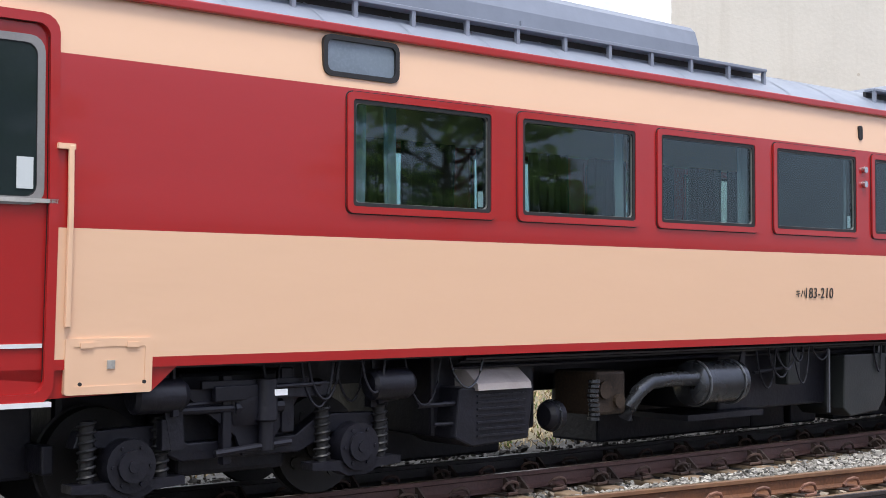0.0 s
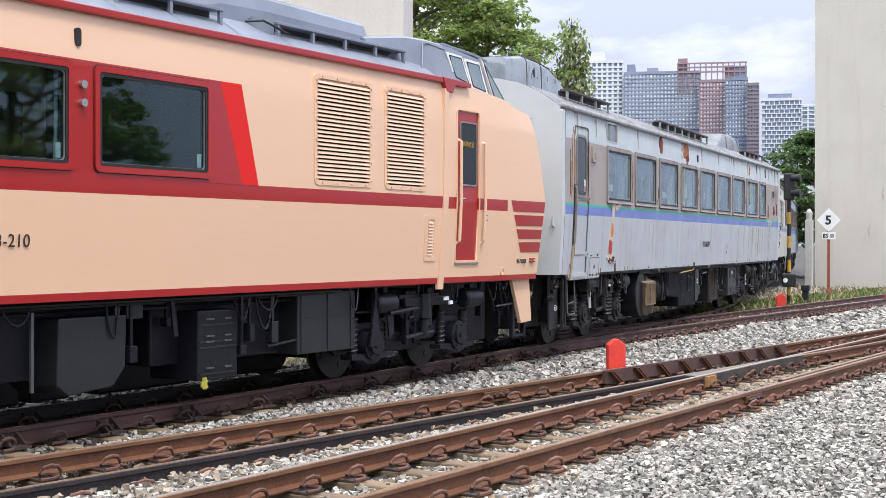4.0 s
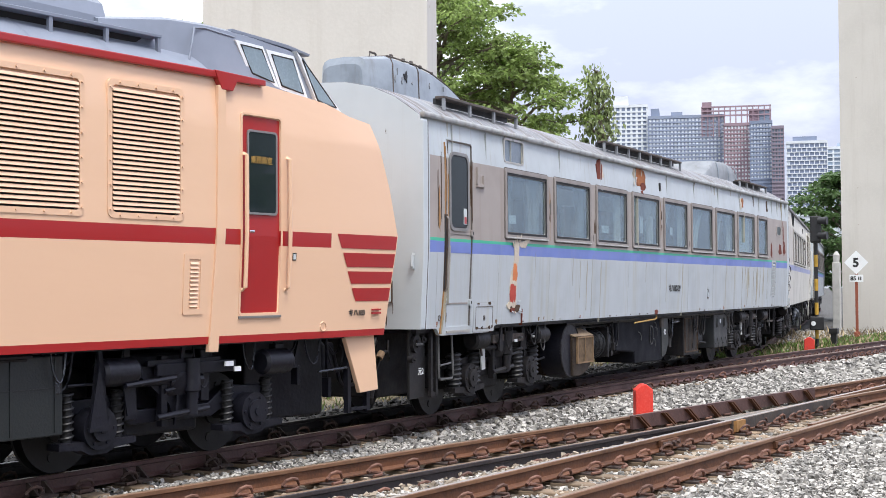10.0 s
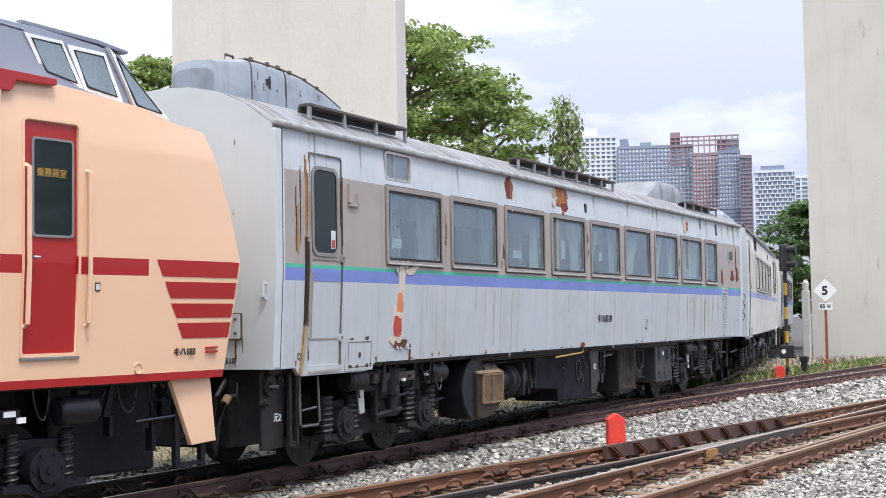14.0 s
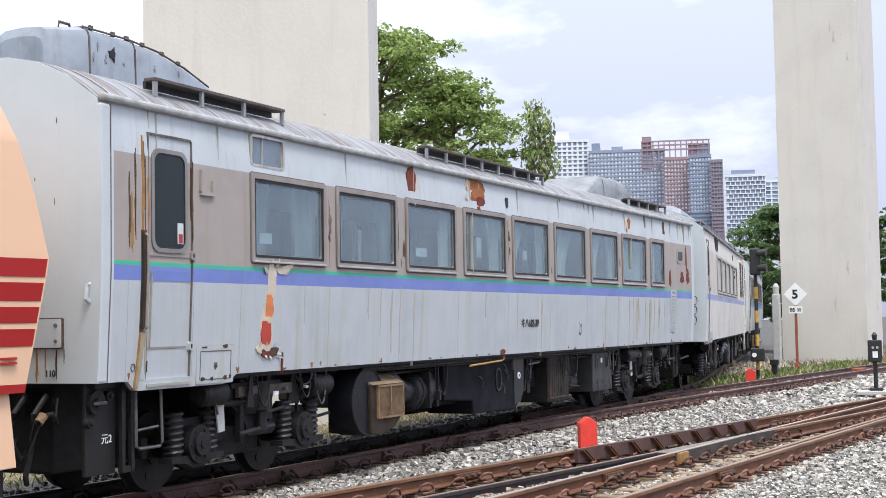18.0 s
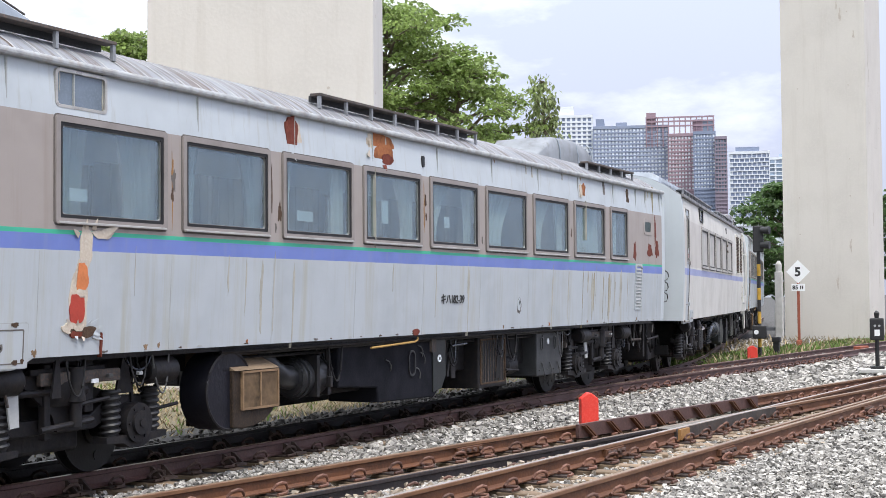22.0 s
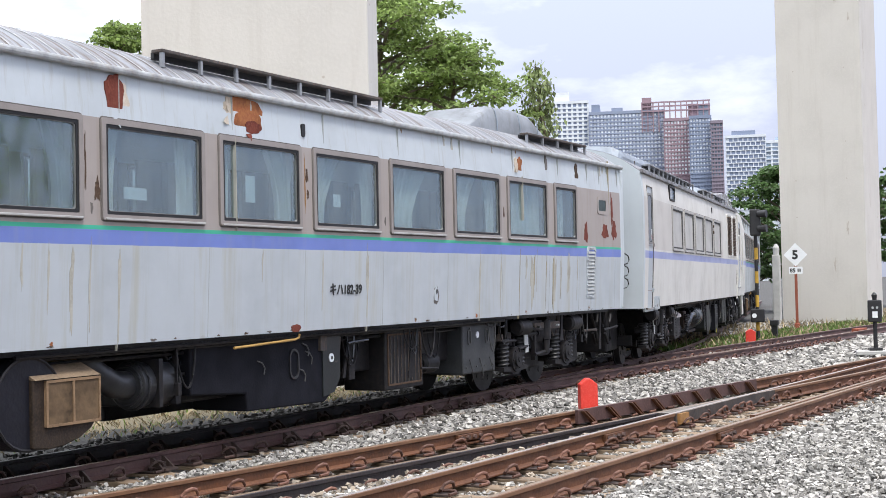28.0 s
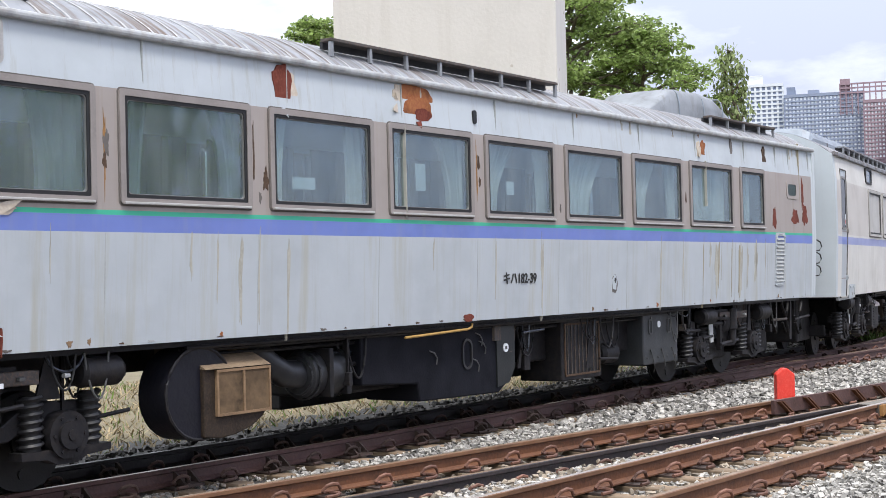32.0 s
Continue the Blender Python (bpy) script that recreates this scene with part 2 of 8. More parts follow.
M = {}
M["cream"] = gloss_paint("cream_paint", (0.755, 0.49, 0.325), 0.30, 0.25, 0.004, 0.012)
M["red"] = gloss_paint("red_paint", (0.345, 0.0105, 0.0105), 0.30, 0.4, 0.0035, 0.06)
M["bright_red"] = mat("bright_red_paint", (0.68, 0.018, 0.014), 0.3, var=0.08, scale=1, bump=0.02, fine=2, spec=0.22)
M["roof_grey"] = mat("roof_grey_paint", (0.20, 0.225, 0.28), 0.45, var=0.15, scale=1.2, bump=0.12, fine=6)
M["white"] = mat("aged_white_paint", (0.475, 0.515, 0.545), 0.5, var=0.12, scale=1.2, bump=0.16, fine=4.0, streak=(0.33, 0.31, 0.26), streak_amount=0.6, streak_scale=(8.0, 8.0, 0.3), streak_at=(0.54, 0.74))
M["white_low"] = mat("aged_grey_white_paint", (0.435, 0.468, 0.495), 0.5, var=0.12, scale=1.1, bump=0.22, fine=3.4, streak=(0.34, 0.325, 0.27), streak_amount=0.45, streak_scale=(5.0, 5.0, 0.13), streak_at=(0.50, 0.74),
                     broad=((0.37, 0.345, 0.255), 0.5, (2.4, 2.4, 0.10), (0.54, 0.68)))
M["taupe"] = mat("taupe_paint", (0.335, 0.295, 0.272), 0.5, var=0.12, scale=1.2, bump=0.08, fine=5, streak=(0.25, 0.20, 0.16), streak_amount=0.4)
M["blue"] = mat("blue_paint", (0.155, 0.21, 0.52), 0.42, var=0.12, scale=1.5, bump=0.05, fine=5, streak=(0.22, 0.25, 0.42), streak_amount=0.4)
M["green"] = mat("green_paint", (0.05, 0.42, 0.27), 0.45, var=0.1, scale=2, bump=0.04, fine=6)
M["old_roof"] = mat("aged_roof_grey", (0.25, 0.262, 0.285), 0.6, var=0.35, scale=1.5, bump=0.15, fine=8, streak=(0.10, 0.065, 0.045), streak_amount=0.95, streak_scale=(7.0, 0.3, 0.3), streak_at=(0.47, 0.62))
M["far_box"] = mat("weathered_grey_metal", (0.23, 0.245, 0.265), 0.6, var=0.4, scale=2.0, bump=0.3, fine=8, streak=(0.11, 0.10, 0.09), streak_amount=0.7, streak_scale=(3.5, 3.5, 0.5))
M["old_box"] = mat("faded_blue_grey_metal", (0.255, 0.29, 0.335), 0.5, var=0.3, scale=2.2, bump=0.25, fine=7, streak=(0.13, 0.12, 0.115), streak_amount=0.6, streak_scale=(3.5, 3.5, 0.5))
M["frame_steel"] = mat("window_frame_metal", (0.28, 0.27, 0.26), 0.4, metal=0.5, var=0.2, bump=0.05)
M["rubber"] = mat("black_rubber", (0.012, 0.012, 0.013), 0.6, var=0.2, bump=0.05)
M["under"] = mat("underframe_black", (0.0095, 0.0097, 0.0155), 0.42, var=0.4, scale=3, bump=0.25, fine=18, tint=(0.015, 0.0148, 0.019), spec=0.33)
M["under_old"] = mat("underframe_grimy", (0.0145, 0.0138, 0.0160), 0.55, var=0.5, scale=3, bump=0.3, fine=14, tint=(0.036, 0.028, 0.023), spec=0.3)
M["wheel"] = mat("wheel_steel", (0.009, 0.0085, 0.009), 0.55, metal=0.0, var=0.3, bump=0.1)
M["pipe"] = mat("exhaust_metal", (0.16, 0.17, 0.19), 0.35, metal=0.7, var=0.3, bump=0.1)
M["rust_box"] = mat("rusted_box", (0.075, 0.046, 0.029), 0.75, var=0.55, scale=4, bump=0.2, tint=(0.16, 0.10, 0.062), spec=0.3)
M["rust"] = mat("rust", (0.30, 0.10, 0.035), 0.85, var=0.6, scale=5, bump=0.35, fine=25, tint=(0.42, 0.18, 0.05))
M["rust_dark"] = mat("dark_rust", (0.15, 0.028, 0.014), 0.85, var=0.4, scale=6, bump=0.3, tint=(0.22, 0.06, 0.03))
M["primer"] = mat("bare_primer", (0.55, 0.47, 0.38), 0.8, var=0.25, scale=6, bump=0.2, tint=(0.70, 0.66, 0.58))
M["orange"] = mat("orange_primer", (0.62, 0.20, 0.07), 0.75, var=0.3, scale=5, bump=0.2)
M["curtain"] = mat("grey_blue_curtain", (0.20, 0.24, 0.255), 0.9, var=0.25, scale=3, bump=0.05, stretch=(3, 3, 0.4))
# pale cloth that stands in for bright sky mirrored in the panes
M["curtain_sheen"] = mat("pale_reflection_curtain", (0.46, 0.48, 0.45), 0.9, var=0.2, scale=4, bump=0.05, stretch=(4, 4, 0.4))
M["interior"] = mat("dim_interior_panel", (0.12, 0.135, 0.135), 0.8, var=0.2, scale=2)
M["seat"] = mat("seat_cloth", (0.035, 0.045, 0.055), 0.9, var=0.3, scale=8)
M["paper"] = mat("white_paper", (0.52, 0.56, 0.57), 0.8, var=0.05)
M["chrome"] = mat("bright_metal", (0.55, 0.56, 0.57), 0.25, metal=0.9, var=0.15, bump=0.05)
M["alu"] = mat("window_alloy", (0.74, 0.75, 0.76), 0.4, metal=0.2, var=0.12, bump=0.05)
M["ink"] = mat("black_lettering", (0.02, 0.02, 0.02), 0.6, var=0.2)
M["white_paint"] = mat("white_sign_paint", (0.78, 0.79, 0.79), 0.5, var=0.08)
M["rim_light"] = mat("worn_alloy_rim", (0.46, 0.445, 0.42), 0.35, metal=0.3, var=0.3, scale=4, bump=0.08)
M["step_grey"] = mat("scuffed_grey_steel", (0.10, 0.10, 0.10), 0.45, metal=0.3, var=0.4, scale=6, bump=0.15)
M["lamp_white"] = mat("white_reflector", (0.82, 0.84, 0.86), 0.4, var=0.05)
M["gold"] = mat("gold_lettering", (0.45, 0.27, 0.06), 0.5, var=0.2)
M["pane"] = glass("dark_window_glass", (0.66, 0.78, 0.80), 0.055, 0.02, (0.85, 0.97, 1.0))
# old panes: their pale diffuse film also stands in for bright reflections
M["pane_old"] = glass("dusty_milky_glass", (0.74, 0.82, 0.84), 0.15, 0.13, (0.76, 0.89, 0.98), 0.075)
M["concrete"] = mat("pillar_concrete", (0.585, 0.552, 0.505), 0.85, var=0.09, scale=0.55, bump=0.14, fine=14, streak=(0.46, 0.42, 0.37), streak_amount=0.4, streak_scale=(1.8, 1.8, 0.12))
M["rail"] = mat("rusty_rail_steel", (0.115, 0.045, 0.019), 0.6, var=0.55, scale=2.5, bump=0.2, fine=30, tint=(0.19, 0.075, 0.03))
M["rail_head"] = mat("worn_rail_head", (0.17, 0.085, 0.045), 0.5, var=0.5, scale=3, bump=0.1, fine=20, tint=(0.25, 0.14, 0.07), stretch=(0.4, 0.4, 1))
M["rail_dark"] = mat("dark_brown_rail_steel", (0.082, 0.042, 0.038), 0.6, var=0.45, scale=2.5, bump=0.2, fine=30, tint=(0.125, 0.06, 0.05))
# the far rail's steel, blackened to stand in for shade below the train
M["rail_shaded"] = mat("train_shaded_rail_steel", (0.022, 0.019, 0.020), 0.5, var=0.3, scale=2.5, bump=0.2, fine=30, tint=(0.035, 0.027, 0.025))
M["box_grey"] = mat("scuffed_slate_paint", (0.036, 0.040, 0.045), 0.45, var=0.4, scale=3, bump=0.15, tint=(0.06, 0.058, 0.055))
M["rail_black"] = mat("black_rail_steel", (0.034, 0.028, 0.030), 0.5, var=0.35, scale=2.5, bump=0.2, fine=30, tint=(0.075, 0.048, 0.038))
# worn rail top, base colour lightened to stand in for mirrored sky
M["rail_shine"] = mat("sky_sheen_rail_head", (0.37, 0.34, 0.325), 0.38, metal=0.3, var=0.35, scale=2.5, bump=0.03, fine=14, tint=(0.28, 0.21, 0.16), stretch=(0.25, 1, 1))
M["frog_side"] = mat("dark_cast_steel", (0.050, 0.044, 0.042), 0.55, var=0.5, scale=3, bump=0.2, fine=18, tint=(0.11, 0.07, 0.045))
M["rail_top"] = mat("polished_rail_head", (0.25, 0.165, 0.105), 0.36, metal=0.35, var=0.55, scale=2.5, bump=0.03, fine=14, tint=(0.40, 0.31, 0.23), stretch=(0.25, 1, 1))
M["clip"] = mat("rusty_spring_clip", (0.135, 0.062, 0.041), 0.65, var=0.3, scale=9, bump=0.1, rand=0.45)
M["clip_dark"] = mat("dark_spring_clip", (0.075, 0.043, 0.034), 0.6, var=0.3, scale=9, bump=0.1, rand=0.4)
M["plate"] = mat("dark_base_plate", (0.055, 0.036, 0.029), 0.75, var=0.4, scale=7, bump=0.2, rand=0.3)
M["sleeper"] = mat("weathered_timber_sleeper", (0.24, 0.17, 0.11), 0.85, var=0.35, scale=4, bump=0.3, fine=40, rand=0.25, stretch=(1, 0.2, 1))
M["stone"] = mat("grey_ballast_stone", (0.33, 0.313, 0.288), 0.9, var=0.4, scale=12, bump=0.3, fine=60, island=0.62)
M["stone_brown"] = mat("rust_stained_ballast", (0.26, 0.215, 0.165), 0.9, var=0.25, scale=6, bump=0.3, fine=60, island=0.5)
M["ground"] = mat("gravelly_ground", (0.06, 0.057, 0.053), 0.95, var=0.4, scale=2.0, bump=0.5, fine=18, tint=(0.13, 0.125, 0.12))
# oil-stained ballast, with the shade under the train also in its colour
M["oily"] = mat("oily_shaded_ballast", (0.032, 0.029, 0.027), 0.85, var=0.4, scale=5, bump=0.5, fine=30, tint=(0.055, 0.05, 0.045), island=0.5)
M["soil"] = mat("dry_soil_and_grass", (0.17, 0.14, 0.095), 0.95, var=0.4, scale=1.2, bump=0.5, fine=15, tint=(0.16, 0.17, 0.06))
M["grass"] = foliage("green_grass", (0.14, 0.22, 0.05), (0.20, 0.28, 0.07))
M["straw"] = mat("dry_straw", (0.31, 0.245, 0.145), 0.9, var=0.3, scale=2, bump=0, island=0.5)
M["leaf"] = foliage("green_foliage", (0.24, 0.33, 0.10), (0.46, 0.53, 0.20))
M["leaf_pale"] = foliage("pale_green_foliage", (0.27, 0.33, 0.14), (0.42, 0.47, 0.24))
M["leaf_dark"] = foliage("dark_green_foliage", (0.085, 0.15, 0.05), (0.13, 0.20, 0.07))
M["bark"] = mat("grey_brown_bark", (0.15, 0.12, 0.09), 0.9, var=0.4, scale=5, bump=0.4)
M["marker"] = mat("red_marker_paint", (0.72, 0.045, 0.030), 0.5, var=0.2, scale=5, bump=0.1, tint=(0.80, 0.12, 0.08))
M["tag_yellow"] = mat("dull_yellow_plastic", (0.40, 0.36, 0.06), 0.6, var=0.2)
M["yellow"] = mat("yellow_paint", (0.52, 0.31, 0.04), 0.6, var=0.3, scale=6)
M["black"] = mat("black_paint", (0.018, 0.018, 0.02), 0.5, var=0.3, scale=4)
M["rust_post"] = mat("rust_red_post", (0.28, 0.075, 0.04), 0.75, var=0.35, scale=6, bump=0.15)
M["brick"] = mat("orange_brick", (0.42, 0.15, 0.08), 0.9, var=0.3, scale=4, bump=0.3, rand=0.25)
# tower facades: colours raised and greyed to stand in for distance haze
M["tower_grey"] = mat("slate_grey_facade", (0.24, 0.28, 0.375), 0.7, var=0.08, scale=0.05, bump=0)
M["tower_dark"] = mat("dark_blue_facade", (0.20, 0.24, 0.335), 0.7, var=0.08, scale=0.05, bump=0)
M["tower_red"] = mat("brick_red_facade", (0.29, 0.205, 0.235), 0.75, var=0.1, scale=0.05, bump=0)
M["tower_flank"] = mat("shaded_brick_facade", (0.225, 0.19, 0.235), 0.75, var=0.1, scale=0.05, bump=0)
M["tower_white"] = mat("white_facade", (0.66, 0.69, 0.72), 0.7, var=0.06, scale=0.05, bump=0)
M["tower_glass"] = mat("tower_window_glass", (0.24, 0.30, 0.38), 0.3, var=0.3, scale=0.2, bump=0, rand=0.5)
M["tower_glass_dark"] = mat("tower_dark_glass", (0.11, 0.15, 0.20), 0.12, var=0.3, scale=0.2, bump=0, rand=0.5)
# window bays nearly white: their bright reflection is put into the colour
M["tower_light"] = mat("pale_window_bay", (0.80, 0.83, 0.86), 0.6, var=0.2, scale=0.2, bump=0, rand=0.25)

M["pipe_pale"] = mat("yellowed_drain_pipe", (0.32, 0.28, 0.19), 0.7, var=0.3, scale=5)
M["peel_red"] = mat("old_red_undercoat", (0.42, 0.05, 0.03), 0.6, var=0.3, scale=6, bump=0.1)
M["gutter_old"] = mat("weathered_gutter", (0.42, 0.43, 0.44), 0.6, var=0.45, scale=6, bump=0.4, fine=14, tint=(0.30, 0.25, 0.20))
M["lid"] = mat("pale_metal_lid", (0.36, 0.32, 0.31), 0.45, var=0.2, scale=4)
M["tank_black"] = mat("matt_black_tank", (0.0095, 0.0100, 0.0145), 0.7, var=0.4, scale=3, bump=0.15, spec=0.15)
M["blind"] = mat("pale_blind", (0.46, 0.445, 0.42), 0.4, var=0.15, scale=2)
M["hood_rust"] = mat("rusty_hood", (0.19, 0.135, 0.085), 0.7, var=0.6, scale=3, bump=0.2, tint=(0.30, 0.21, 0.125))
M["window_dirt"] = mat("dirt_round_window", (0.13, 0.115, 0.105), 0.8, var=0.4, scale=5)
M["white_third"] = mat("warm_aged_white", (0.61, 0.595, 0.56), 0.55, var=0.14, scale=1.2, bump=0.16, fine=4.5, streak=(0.36, 0.31, 0.25), streak_amount=0.5, streak_scale=(6.0, 6.0, 0.3))
M["taupe_pale"] = mat("pale_taupe_paint", (0.52, 0.49, 0.455), 0.5, var=0.12, scale=1.2, bump=0.08, fine=5)
M["frame_pale"] = mat("pale_window_frame", (0.40, 0.385, 0.36), 0.45, var=0.2, scale=3, bump=0.08)
M["blue_pale"] = mat("faded_blue_paint", (0.30, 0.33, 0.55), 0.45, var=0.1, scale=1.5)
M["run"] = mat("yellow_brown_dirt", (0.415, 0.40, 0.345), 0.8, var=0.3, scale=4)
M["tie_hole"] = mat("filled_tie_hole", (0.47, 0.42, 0.36), 0.9, var=0.2)
M["frog"] = mat("worn_crossing_steel", (0.20, 0.18, 0.15), 0.5, metal=0.4, var=0.35, scale=4, bump=0.15)
M["ochre"] = mat("ochre_rust", (0.32, 0.165, 0.055), 0.75, var=0.4, scale=8)
M["slab"] = mat("pale_concrete_slab", (0.46, 0.45, 0.43), 0.9, var=0.2, scale=4, bump=0.2)
M["spring"] = mat("spring_steel", (0.018, 0.018, 0.020), 0.5, metal=0.0, var=0.3)
M["post_metal"] = mat("grey_post_metal", (0.25, 0.26, 0.28), 0.6, var=0.3)
M["white_end"] = mat("grey_end_paint", (0.50, 0.54, 0.565), 0.5, var=0.08, scale=0.8, bump=0.08, fine=4, streak=(0.38, 0.37, 0.34), streak_amount=0.3, streak_at=(0.58, 0.78))
M["taupe_frame"] = mat("taupe_window_frame", (0.27, 0.24, 0.225), 0.5, var=0.2, scale=3, bump=0.08)
M["radiator_brown"] = mat("oily_brown_radiator", (0.030, 0.021, 0.015), 0.65, var=0.5, scale=4, bump=0.2, tint=(0.075, 0.045, 0.026), spec=0.3)
M["grille_brown"] = mat("rusty_brown_grille", (0.125, 0.082, 0.046), 0.7, var=0.7, scale=4, bump=0.3, fine=12, tint=(0.20, 0.13, 0.07), spec=0.3)
M["dark_pipe"] = mat("sooty_steel_pipe", (0.028, 0.029, 0.033), 0.36, var=0.4, scale=5, bump=0.15, fine=12, tint=(0.05, 0.046, 0.042), spec=0.5)
M["seam"] = mat("dirty_panel_seam", (0.40, 0.415, 0.41), 0.8, var=0.3)
M["rack_old"] = mat("corroded_rack", (0.085, 0.075, 0.07), 0.8, var=0.5, scale=4, bump=0.2, tint=(0.20, 0.12, 0.08))
# frosted panes, with a reflected brightness added to the base colour
M["frosted"] = mat("frosted_glass", (0.17, 0.21, 0.26), 0.15, bump=0.0, var=0.3, scale=2)
M["dark_green_glass"] = mat("dark_green_glass", (0.012, 0.035, 0.028), 0.3, var=0.2)
M["rust_light"] = mat("pale_rust", (0.23, 0.145, 0.08), 0.8, var=0.5, scale=6)
M["rust_yellow"] = mat("yellowed_pipe_paint", (0.42, 0.25, 0.07), 0.6, var=0.3, scale=6)
M["mud_white"] = mat("dull_white_plate", (0.42, 0.43, 0.43), 0.6, var=0.2)
M["pipe_dark"] = mat("dark_shiny_metal", (0.06, 0.065, 0.075), 0.25, metal=0.7, var=0.3)
M["under_grey"] = mat("charcoal_paint", (0.014, 0.017, 0.018), 0.45, var=0.3, scale=2, bump=0.12, tint=(0.022, 0.024, 0.022))
M["dark_glass"] = mat("dark_door_glass", (0.016, 0.024, 0.026), 0.06, var=0.2, bump=0.0, spec=0.25)
# opaque cab panes: the sky they would mirror is in the base colour
M["cab_glass"] = mat("sky_toned_cab_glass", (0.19, 0.25, 0.29), 0.06, var=0.35, bump=0.0, scale=1.5)


# ---------------------------------------------------------------- mesh helpers
def mesh_of(name, bm, material):
    me = bpy.data.meshes.new(name)
    bm.normal_update()
    bm.to_mesh(me)
    bm.free()
    for m in (material if isinstance(material, (list, tuple)) else [material]):
        me.materials.append(m)
    return me


def part(name, bm, material, parent, label="", smooth=False, rim=False):
    me = mesh_of(name, bm, material)
    if smooth:
        me.polygons.foreach_set("use_smooth", [True] * len(me.polygons))
        me.set_sharp_from_angle(angle=radians(35))
        if rim:
            use = collections.Counter(k for p in me.polygons for k in p.edge_keys)
            sharp = me.attributes["sharp_edge"] if "sharp_edge" in me.attributes else me.attributes.new("sharp_edge", "BOOLEAN", "EDGE")
            for e in me.edges:
                if use[e.key] < 2:
                    sharp.data[e.index].value = True
    ob = new(name, me)
    ob.parent = parent
    return tagged(ob, label=label) if label else ob


def share(name, me, parent, m):
    ob = new(name, me)
    ob.parent = parent
    ob.matrix_basis = m
    return ob


def thing(name, label, category, group="", kind="", m=None):
    ob = new(name)
    if m is not None:
        ob.matrix_basis = m
    return tagged(ob, label, category, group, kind)


def bm_box(x0, x1, y0, y1, z0, z1, bevel=0.0, bm=None, mi=0):
    bm = bm or bmesh.new()
    vs = [bm.verts.new((x, y, z)) for x in (x0, x1) for y in (y0, y1) for z in (z0, z1)]
    fs = [bm.faces.new([vs[i] for i in q]) for q in
          ((0, 1, 3, 2), (4, 6, 7, 5), (0, 4, 5, 1), (2, 3, 7, 6), (0, 2, 6, 4), (1, 5, 7, 3))]
    for f in fs:
        f.material_index = mi
    if bevel:
        es = list({e for f in fs for e in f.edges})
        bmesh.ops.bevel(bm, geom=es, offset=bevel, segments=2, affect="EDGES", profile=0.5)
    return bm


def bm_prism(poly, axis, a, b, bm=None, bevel=0.0):
    """A polygon (two coordinates) drawn out along an axis from a to b."""
    bm = bm or bmesh.new()

    def at(p, d):
        return {"x": (d, p[0], p[1]), "y": (p[0], d, p[1]), "z": (p[0], p[1], d)}[axis]
    lo, hi = [bm.verts.new(at(p, a)) for p in poly], [bm.verts.new(at(p, b)) for p in poly]
    fs = [bm.faces.new(lo), bm.faces.new(hi[::-1])]
    for i in range(len(poly)):
        j = (i + 1) % len(poly)
        fs.append(bm.faces.new((lo[j], lo[i], hi[i], hi[j])))
    bmesh.ops.recalc_face_normals(bm, faces=fs)
    if bevel:
        es = list({e for f in fs for e in f.edges})
        bmesh.ops.bevel(bm, geom=es, offset=bevel, segments=2, affect="EDGES", profile=0.5)
    return bm


def bm_tube(points, r, n=10, bm=None, closed=True):
    """A round bar along points; r is one radius or one for each point."""
    bm = bm or bmesh.new()
    pts = [Vector(p) for p in points]
    rs = r if isinstance(r, (list, tuple)) else [r] * len(pts)
    rings, up = [], None
    for i, p in enumerate(pts):
        d = (pts[min(i + 1, len(pts) - 1)] - pts[max(i - 1, 0)]).normalized()
        up = Vector((0, 0, 1)) if abs(d.z) < 0.9 else Vector((1, 0, 0))
        a = d.cross(up).normalized()
        b = d.cross(a).normalized()
        rings.append([bm.verts.new(p + (a * math.cos(t) + b * math.sin(t)) * rs[i]) for t in [2 * math.pi * k / n for k in range(n)]])
    for u, v in zip(rings, rings[1:]):
        for k in range(n):
            bm.faces.new((u[k], u[(k + 1) % n], v[(k + 1) % n], v[k]))
    if closed:
        bm.faces.new(rings[0][::-1])
        bm.faces.new(rings[-1])
    return bm


def bm_frame(x0, x1, z0, z1, w, y0, y1, r=0.05, seg=3, bm=None):
    """A rounded rectangular frame of width w in the x-z plane, from y0 (outer) to y1."""
    bm = bm or bmesh.new()

    def loop(a0, a1, b0, b1, rad):
        out = []
        for cx, cz, s in ((a1 - rad, b1 - rad, 0), (a0 + rad, b1 - rad, 90), (a0 + rad, b0 + rad, 180), (a1 - rad, b0 + rad, 270)):
            for k in range(seg + 1):
                t = radians(s + 90 * k / seg)
                out.append((cx + rad * math.cos(t), cz + rad * math.sin(t)))
        return out
    o, i = loop(x0, x1, z0, z1, r), loop(x0 + w, x1 - w, z0 + w, z1 - w, max(r - w * 0.5, 0.012))
    vs = [[bm.verts.new((p[0], y, p[1])) for p in lp] for lp, y in ((o, y1), (o, y0), (i, y0), (i, y1))]
    n = len(o)
    for a, b in zip(vs, vs[1:]):
        for k in range(n):
            bm.faces.new((a[k], a[(k + 1) % n], b[(k + 1) % n], b[k]))
    return bm


def bm_plate(x0, x1, z0, z1, y0, y1, r=0.05, seg=3, bm=None):
    """A rounded rectangular plate in the x-z plane."""
    bm = bm or bmesh.new()
    out = []
    for cx, cz, s in ((x1 - r, z1 - r, 0), (x0 + r, z1 - r, 90), (x0 + r, z0 + r, 180), (x1 - r, z0 + r, 270)):
        for k in range(seg + 1):
            t = radians(s + 90 * k / seg)
            out.append((cx + r * math.cos(t), cz + r * math.sin(t)))
    return bm_prism(out, "y", y0, y1, bm)


